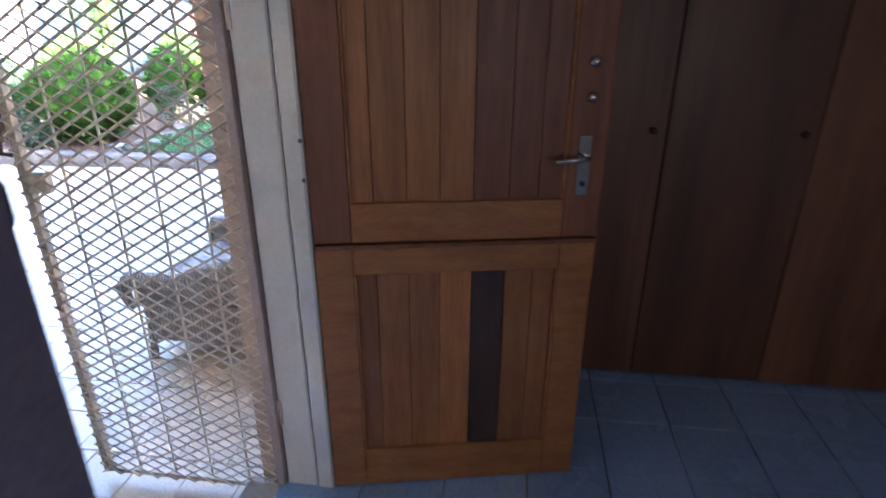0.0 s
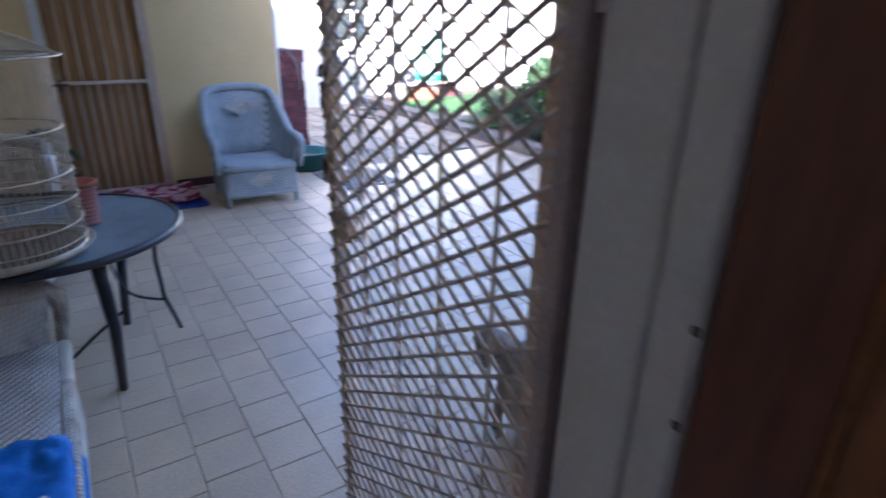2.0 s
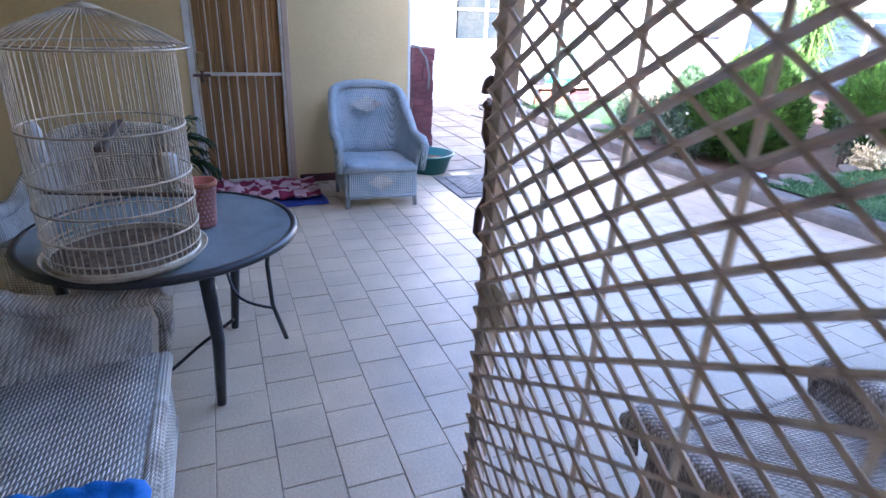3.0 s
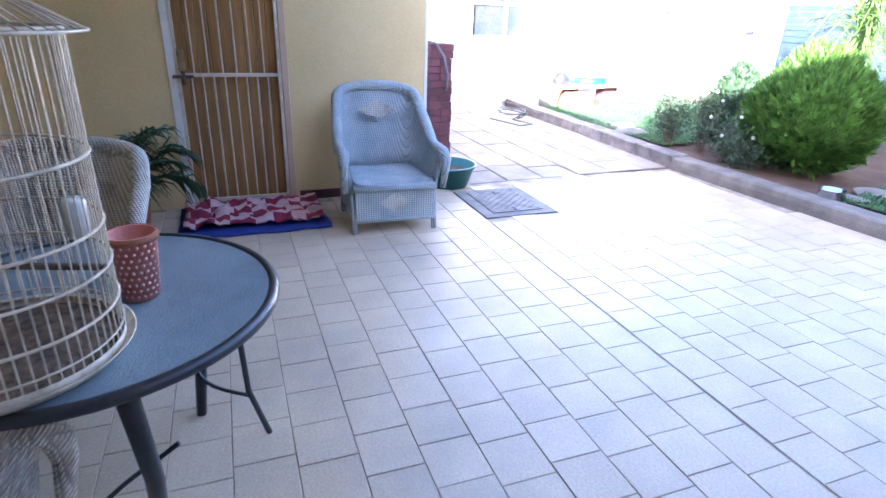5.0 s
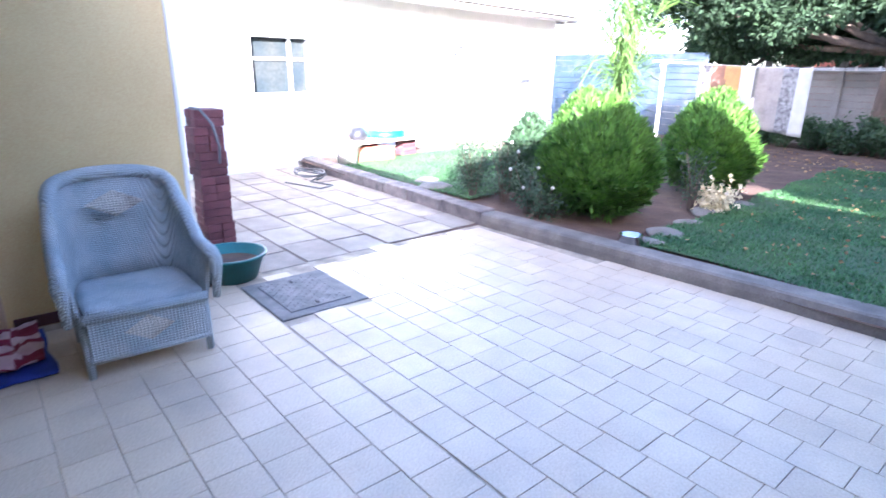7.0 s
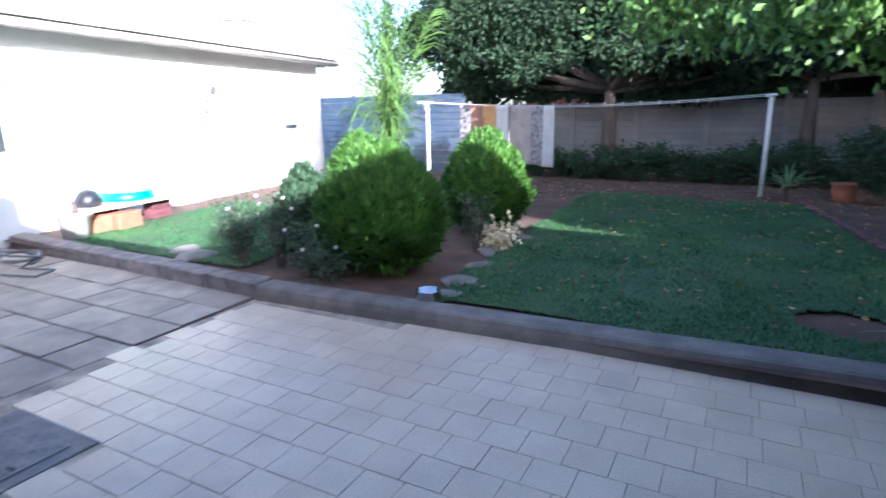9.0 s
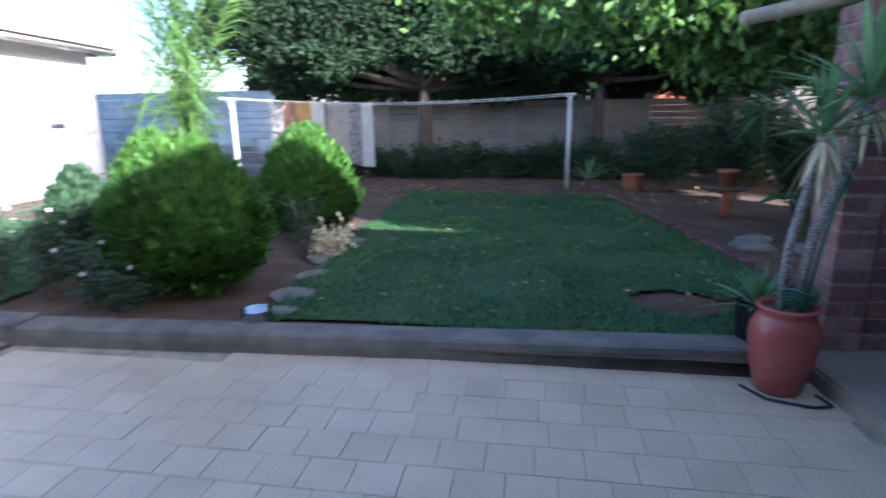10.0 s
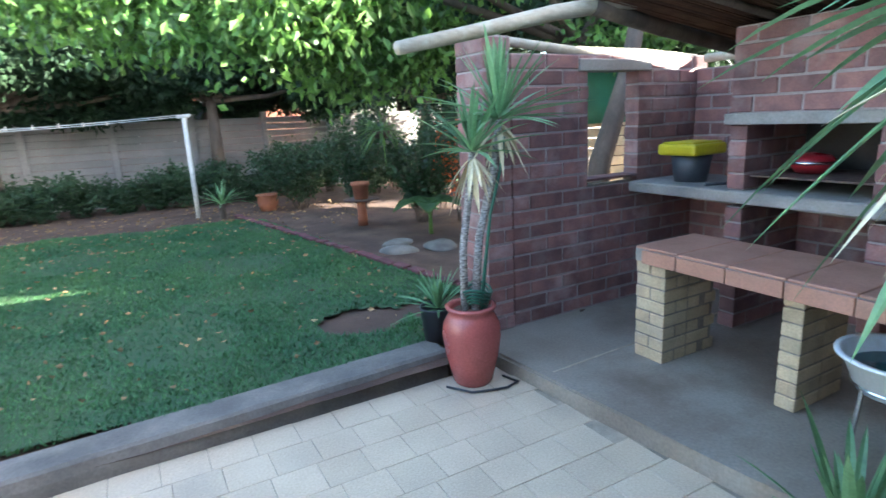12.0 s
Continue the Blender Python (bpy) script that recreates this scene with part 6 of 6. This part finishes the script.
bp = thing("black_pot_plant", (-1.21, 6.48, 0.115), "spiky sago plant in a black nursery pot", "potted plant")
part("pot", lathe([(0, 0), (0.10, 0), (0.125, 0.24), (0.13, 0.25), (0.115, 0.25), (0.1, 0.2), (0, 0.2)], 24), "black_steel", bp, smooth=True)
v, f = strap_leaves(46, 0.36, 0.022, np.random.default_rng(93), (0.05, 1.45), 0.4)
raw("leaf_rosette", v + np.array([0, 0, 0.22]), f, "yucca", bp)

# plants beside the slab, near the house corner
yn = thing("tall_yucca", pose(-0.98, 3.66, 0.0), "tall yucca with long drooping leaves in a pot", "potted plant")
part("pot", lathe([(0, 0), (0.13, 0), (0.17, 0.28), (0.18, 0.30), (0.15, 0.30), (0.13, 0.24), (0, 0.24)], 28), "grey_plastic", yn, smooth=True)
part("stem", tube([(0, 0, 0.24), (0.02, 0, 0.9), (0.0, 0.0, 1.92)], [0.045, 0.04, 0.03], 10), "yucca_trunk", yn, smooth=True)
v, f = strap_leaves(90, 0.82, 0.078, np.random.default_rng(94), (-1.0, 1.2), 0.5, seg=7)
raw("leaf_rosette", v + np.array([0, 0, 1.92]), f, "yucca", yn)
v, f = strap_leaves(20, 0.6, 0.055, np.random.default_rng(95), (-1.1, -0.3), 0.5, seg=7)
raw("dry_leaves", v + np.array([0, 0, 1.82]), f, "yucca_dry", yn, "yellowing older leaves")
ag = thing("low_spiky_plant", pose(-0.84, 4.06, 0.0), "low spiky green plant at the slab's edge", "plant")
v, f = strap_leaves(40, 0.6, 0.048, np.random.default_rng(96), (0.35, 1.45), 0.35)
raw("leaf_rosette", v, f, "yucca", ag)

# fern at the back door
fp = thing("potted_fern", pose(-5.72, 0.55, 0), "dark green feathery potted palm beside the door", "potted plant")
part("pot", lathe([(0, 0), (0.13, 0), (0.16, 0.25), (0.17, 0.26), (0.14, 0.26), (0.12, 0.2), (0, 0.2)], 24), "clay", fp, smooth=True)
r = np.random.default_rng(97)
for i in range(20):
    a = i * 2.4
    el = r.uniform(0.7, 1.35)
    rib, v, f = frond(r.uniform(0.5, 0.85), r, (0, 0, 0.2), (math.cos(a) * math.cos(el), math.sin(a) * math.cos(el), math.sin(el)), 1.7, 0.24, 22)
    fr = part("frond", tube(rib, 0.004, 4), "fern", fp)
    raw("leaf_blade", v, f, "fern", fr)

# ---- barbecue: furniture ----
bw = thing("serving_table", (0, 0, 0), "terracotta tiled table on yellow brick piers", "table")
part("top_slab", box(-0.31, 0.23, 3.3, 5.57, 0.725, 0.80), "concrete", bw)
tt = mesh_of(box(-0.266, 0.266, -0.148, 0.148, 0, 0.016, 0.004), "table_tile", "table_tile")
te = mesh_of(box(-0.008, 0.008, -0.148, 0.148, 0, 0.082, 0.003), "edge_tile", "table_tile")
for i in range(8):
    y = 5.42 - 0.302 * i
    shared("tile", tt, bw, pose(-0.045, y, 0.80))
    if i:
        shared("edge_tile", te, bw, pose(-0.322, y, 0.718))
    else:
        shared("edge_tile", te, bw, pose(-0.322, y - 0.03, 0.718) @ Matrix.Diagonal((1, 0.8, 1, 1)))
yb = mesh_of(box(-0.105, 0.105, -0.052, 0.052, 0, 0.0685, 0.005), "pier_brick", "yellow_brick")
yh = mesh_of(box(-0.052, 0.052, -0.052, 0.052, 0, 0.0685, 0.005), "pier_half_brick", "yellow_brick")


def yellow_pier(x0, y0, long, courses, wide):
    part("pier_core", box(x0 + 0.008, x0 + long - 0.008, y0 + 0.008, y0 + wide - 0.008, 0.1, 0.725), "dark_mortar", bw)
    for c in range(courses):
        z = 0.102 + c * 0.078
        if wide > 0.15:
            for j in range(2):
                for i in range(3):
                    x = x0 + 0.052 + i * 0.224
                    if c % 2:
                        shared("brick", yb, bw, pose(x0 + 0.105 + i * 0.216, y0 + 0.055 + 0.112 * j, z)) if i < 2 else None
                    else:
                        shared("brick", yb, bw, pose(x0 + 0.055 + i * 0.109 + 0.0, y0 + 0.11, z, 0, 0, 90)) if j == 0 else shared("brick", yb, bw, pose(x0 + 0.055 + (i + 1.0) * 0.109 + 0.05, y0 + 0.11, z, 0, 0, 90)) if i == 2 else None
        else:
            for i in range(2):
                shared("brick", yb, bw, pose(x0 + 0.105 + i * 0.216 - (0.0 if c % 2 else 0.0), y0 + 0.055, z))


yellow_pier(-0.285, 5.365, 0.46, 8, 0.225)
yellow_pier(-0.21, 4.62, 0.44, 8, 0.11)
yellow_pier(-0.21, 3.55, 0.44, 8, 0.11)

# ---- barbecue: walls of maxi bricks ----
BL, BH, BT = 0.292, 0.094, 0.14
LP, HP = 0.304, 0.1065
brick_full = mesh_of(box(-BL / 2, BL / 2, -BT / 2, BT / 2, -BH / 2, BH / 2, 0.006), "maxi_brick", "braai_brick")
braai = thing("barbecue", (0, 0, 0), "purple-brown face brick barbecue with walls and hearth", "barbecue", kind="structure")
brick_count = [0]
rest_v, rest_f = [], []


def add_brick(mtx, parent):
    if brick_count[0] < 300:
        shared("brick", brick_full, parent, mtx)
    else:
        off_ = len(rest_v)
        for vv in brick_full.vertices:
            rest_v.append(mtx @ vv.co)
        for p in brick_full.polygons:
            q = list(p.vertices)
            for k in range(1, len(q) - 1):
                rest_f.append((off_ + q[0], off_ + q[k], off_ + q[k + 1]))
    brick_count[0] += 1


def brick_run(origin, ang, length, z0, z1, holes=(), thick=BT):
    """A wall of bonded bricks from origin along ang; holes are (along0, along1, z0, z1)."""
    base = pose(origin[0], origin[1], 0, 0, 0, ang)
    courses = int((z1 - z0) / HP + 0.5)
    for c in range(courses):
        z = z0 + (c + 0.5) * HP
        spans = [(0.0, length)]
        for h0, h1, hz0, hz1 in holes:
            if hz0 - 0.02 < z < hz1 + 0.02:
                nxt = []
                for a, e in spans:
                    if h0 > a:
                        nxt.append((a, min(e, h0)))
                    if h1 < e:
                        nxt.append((max(a, h1), e))
                spans = nxt
        for a, e in spans:
            cuts = [a]
            x = a + (LP if c % 2 else LP / 2)
            while x < e - 0.05:
                cuts.append(x)
                x += LP
            cuts.append(e)
            for u, w in zip(cuts, cuts[1:]):
                sx = (w - u - 0.010) / BL
                jit = random.uniform(-0.004, 0.004)
                add_brick(base @ Matrix.Translation(((u + w) / 2, thick / 2 + jit, z)) @ Matrix.Diagonal((sx, thick / BT, 1, 1)), braai)
            bmm = box(a + 0.012, e - 0.012, 0.0045, thick - 0.0045, z - HP / 2, z + HP / 2, m=base)
            part("mortar", bmm, "mortar", braai)


WY = 6.40
brick_run((-0.62, WY), 0, 2.02, 0.1, 2.02, holes=((0.70, 1.21, 1.12, 1.90),))
brick_run((-0.85, WY - 0.01), 0, 0.23, 0.1, 2.10, thick=0.34)
brick_run((1.25, 6.40), -90, 3.2, 0.1, 1.95)
part("lintel", box(-0.02, 0.72, WY - 0.012, WY + 0.15, 1.90, 1.985, 0.006), "concrete", braai, "pale concrete lintel")
part("sill", box(0.07, 0.60, WY - 0.008, WY + 0.15, 1.10, 1.12, 0.004), "braai_brick", braai)
part("shelf", box(0.50, 1.25, 3.3, WY - 0.003, 0.985, 1.065, 0.01), "concrete", braai, "thick pale concrete shelf")
for y in (5.48, 4.62):
    brick_run((0.56, y), 0, 0.69, 0.1, 0.985, thick=0.12)
    brick_run((0.56, y), 0, 0.69, 1.066, 1.49, thick=0.12)
part("hearth_lintel", box(0.52, 0.66, 3.6, 5.62, 1.49, 1.56, 0.006), "concrete", braai, "pale concrete hearth lintel")
brick_run((0.55, 5.60), -90, 2.2, 1.56, 2.10)
brick_run((0.55, 5.46), 0, 0.70, 1.56, 2.10)
part("hearth_back", box(1.22, 1.245, 4.75, 5.47, 1.07, 1.5), "soot", braai, "soot-blackened hearth back")
part("grid", box(0.60, 1.2, 4.76, 5.46, 1.155, 1.165), "rust", braai, "rusty grill shelf")
raw("brick_courses", [tuple(v) for v in rest_v], rest_f, "braai_brick_far", braai, kind="stuff")

bk = thing("lidded_bucket", (0.80, 6.06, 1.065), "dark grey bucket with a yellow lid on the shelf", "bucket")
part("pail", lathe([(0, 0), (0.115, 0), (0.15, 0.21), (0, 0.21)], 32), "grey_plastic", bk, smooth=True)
part("lid", box(-0.185, 0.185, -0.165, 0.165, 0.20, 0.285, 0.02, seg=2), "yellow_plastic", bk, "bright yellow lid")
part("lid_ridge", box(-0.16, 0.16, -0.14, 0.14, 0.285, 0.297, 0.008), "yellow_plastic", bk)
rk = thing("red_kettle_grill", (0.86, 5.22, 1.165), "round red metal pot lying in the hearth", "pot")
part("bowl", lathe([(0, 0), (0.09, 0.01), (0.13, 0.06), (0.135, 0.085), (0.10, 0.12), (0, 0.14)], 28), "red_metal", rk, smooth=True)
part("rim_band", lathe([(0.134, 0.068), (0.142, 0.072), (0.142, 0.082), (0.134, 0.086)], 28), "steel", rk, smooth=True)
single("tongs", tube([(0.62, 5.80, 1.075), (0.75, 5.72, 1.075), (0.95, 5.70, 1.075)], 0.012, 6), "black_steel", "black iron tongs on the shelf", "tongs", smooth=True)
single("wood_plank", box(0.52, 0.70, 3.6, 4.62, 1.30, 1.335, 0.006), "yellow_brick", "pale plank across the hearth opening", "plank")
bs = thing("enamel_basin", (-0.20, 4.20, 0.03), "white enamel basin of water on a metal stand", "basin")
part("basin", lathe([(0, 0.36), (0.15, 0.36), (0.17, 0.37), (0.235, 0.52), (0.26, 0.525), (0.26, 0.535), (0.23, 0.535), (0.16, 0.385), (0, 0.375)], 44), "enamel", bs, "chipped white enamel basin", smooth=True)
part("water", lathe([(0, 0.47), (0.20, 0.47)], 36), "water", bs, "still dark water")
for k in range(3):
    a = k * 2.09 + 0.5
    part("leg", tube([(0.17 * math.cos(a), 0.17 * math.sin(a), 0.40), (0.2 * math.cos(a), 0.2 * math.sin(a), 0.07)], 0.011, 6), "steel", bs)
part("stand_ring", tube([(0.185 * math.cos(a), 0.185 * math.sin(a), 0.40) for a in np.linspace(0, 2 * math.pi, 25)[:-1]], 0.008, 6, closed=True), "steel", bs)

# poles and reed roof
def log(pts, rad, label, mat_name="pole"):
    return single("roof_pole", tube(pts, rad, 10), mat_name, label, "pole", group="roof poles", smooth=True)


log([(-1.62, 6.0, 1.985), (-1.1, 6.1, 2.09), (-0.55, 6.03, 2.205), (-0.1, 5.95, 2.27), (0.6, 5.85, 2.33)], [0.036, 0.042, 0.048, 0.05, 0.05], "peeled round timber pole resting on the brick pillar")
log([(-0.80, 6.47, 2.12), (0.0, 6.48, 2.045), (0.7, 6.47, 2.035), (1.3, 6.46, 2.0)], [0.03, 0.035, 0.035, 0.035], "thin peeled pole lying along the wall top")
log([(1.30, 6.35, 1.99), (1.30, 5.6, 1.99), (1.30, 4.2, 1.99)], 0.035, "thin peeled pole lying along the back wall top")
log([(-0.30, 5.96, 2.235), (0.3, 6.0, 2.15), (1.45, 6.05, 2.0)], [0.05, 0.055, 0.05], "dark weathered roof beam", "bark")
reed = thing("reed_roof", (0, 0, 0), "dark brown reed mat roof over the barbecue", "roof", kind="structure")
rv, rf, ro = [], [], 0
r = np.random.default_rng(99)
for i in range(230):
    y = 2.9 + 3.12 * i / 229
    for lay in range(2):
        z0 = 2.29 + 0.016 * lay + r.normal(0, 0.004)
        za, zb = z0, z0 - 0.27 + r.normal(0, 0.008)
        xa, xb = -0.35 + r.normal(0, 0.05), 1.7
        w = 0.0062
        yo = y + lay * 0.007 + r.normal(0, 0.002)
        yo2 = yo + r.normal(0, 0.01)
        for x, yy, z in ((xa, yo, za), (xb, yo2, zb)):
            rv += [(x, yy - w, z), (x, yy, z + w), (x, yy + w, z), (x, yy, z - w)]
        for k in range(4):
            rf.append((ro + k, ro + (k + 1) % 4, ro + 4 + (k + 1) % 4, ro + 4 + k))
        ro += 8
raw("reeds", rv, rf, "reed", reed, "tightly laid brown reeds", kind="stuff")
part("cover_sheet", box(-0.3, 1.7, 2.9, 6.02, 2.405, 2.415, m=pose(0, 0, -0.085, 0, 7.5, 0)), "reed", reed)
for y in (3.6, 4.5, 5.4):
    part("batten", tube([(-0.35, y, 2.255), (1.65, y, 1.99)], 0.025, 8), "bark", reed, smooth=True)
# green shade cloth and yellow slatted panel beyond the opening
single("shade_cloth", ribbon_panel([[(x, 8.6 + 0.03 * math.sin(x * 6), z) for x in np.linspace(0.55, 3.6, 20)] for z in np.linspace(1.45, 2.25, 4)], 0.01), "shade_net", "green shade cloth stretched behind the wall", "cloth", smooth=True)
sl = thing("slatted_panel", (2.0, 8.8, 0), "pale slatted timber panel behind the wall", "panel")
for k in range(11):
    part("slat", box(-1.3, 1.3, -0.012, 0.012, 0.1 + k * 0.13, 0.215 + k * 0.13, 0.004), "yellow_brick", sl)
for x in (-1.2, 0, 1.2):
    part("batten", box(x - 0.03, x + 0.03, 0.013, 0.06, 0.0, 1.55), "yellow_brick", sl)

# ---- pieces of floors, last ----
patio = thing("patio_tiles", (0, 0, 0), "square sandy ceramic patio tiles with dark joints", "patio", kind="structure")


def frustum(w, d, h, inset=0.003):
    b = bmesh.new()
    lo = [b.verts.new((sx * w / 2, sy * d / 2, -0.006)) for sx, sy in ((-1, -1), (1, -1), (1, 1), (-1, 1))]
    mi = [b.verts.new((sx * w / 2, sy * d / 2, h - inset)) for sx, sy in ((-1, -1), (1, -1), (1, 1), (-1, 1))]
    hi = [b.verts.new((sx * (w / 2 - inset), sy * (d / 2 - inset), h)) for sx, sy in ((-1, -1), (1, -1), (1, 1), (-1, 1))]
    b.faces.new(hi)
    for a, c in ((lo, mi), (mi, hi)):
        for k in range(4):
            b.faces.new((a[k], a[(k + 1) % 4], c[(k + 1) % 4], c[k]))
    return b


TP = 0.2245
tile_me = mesh_of(frustum(TP - 0.0032, TP - 0.0032, 0.0, 0.002), "patio_tile", "patio_tile")
far_v, far_f = [], []
for row in range(-20, 13):
    y = 3.245 + (row + 0.5) * TP + (-0.007 if row >= 0 else -0.018)
    if y > 6.12:
        continue
    shift = (0.5 * (row % 2) + 0.17 * math.sin(row * 2.7)) * TP
    for i in range(-1, 26):
        x = -6.08 + shift + i * TP
        if x < -6.02 - 0.05 * max(0, y - 3.0):
            continue
        if x > -0.46 or (y > 3.1 and x > -0.98 + 0.08 * (5.9 - y)) or (abs(x + 5.55) < 0.40 and abs(y - 3.58) < 0.36):
            continue
        if y < -1.15:
            continue
        if y > 6.0 and x < -4.6:
            continue
        mtx = Matrix.Translation((x, y, random.uniform(-0.0012, 0.0012))) @ Euler((random.gauss(0, 0.002), random.gauss(0, 0.002), random.gauss(0, 0.003))).to_matrix().to_4x4()
        if -4.4 < x < -1.35 and 1.3 < y < 6.1:
            shared("tile", tile_me, patio, mtx)
        else:
            o = len(far_v)
            for vv in tile_me.vertices:
                far_v.append(tuple(mtx @ vv.co))
            for p in tile_me.polygons:
                far_f.append([o + k for k in p.vertices])
raw("outer_tiles", far_v, far_f, "patio_tile_far", patio, kind="stuff")

paving = thing("paving_slabs", (0, 0, 0), "weathered sandy concrete paving slabs with open joints", "paving", kind="structure")
slab_meshes = {}
for row in range(7):
    y = 3.05 + 0.44 * row
    x = -6.135 - 0.022 * row
    k = 0
    while x > -11.6:
        w = random.choice((0.44, 0.60, 0.60, 0.9))
        if k == 0 and row % 2:
            w = 0.44
        if w not in slab_meshes:
            slab_meshes[w] = mesh_of(frustum(w - 0.018, 0.422, 0.0, 0.006), "paving_slab", "paving")
        shared("slab", slab_meshes[w], paving, pose(x - w / 2, y + 0.22, random.uniform(-0.004, 0.003), random.gauss(0, 0.3), random.gauss(0, 0.3), random.gauss(0, 0.4)))
        x -= w
        k += 1

ft = mesh_of(frustum(0.298, 0.298, 0.012, 0.002), "floor_tile", "bluelit_tile")
for i in range(13):
    for j in range(16):
        x, y = -0.398 + 0.302 * i, -1.886 + 0.302 * j
        if x < 3.5 and y < 2.45 and not (x < -0.05 and (y < 0.5 or y > 1.5)):
            shared("tile", ft, room_floor, pose(x + 0.151, y + 0.151, 0.068))
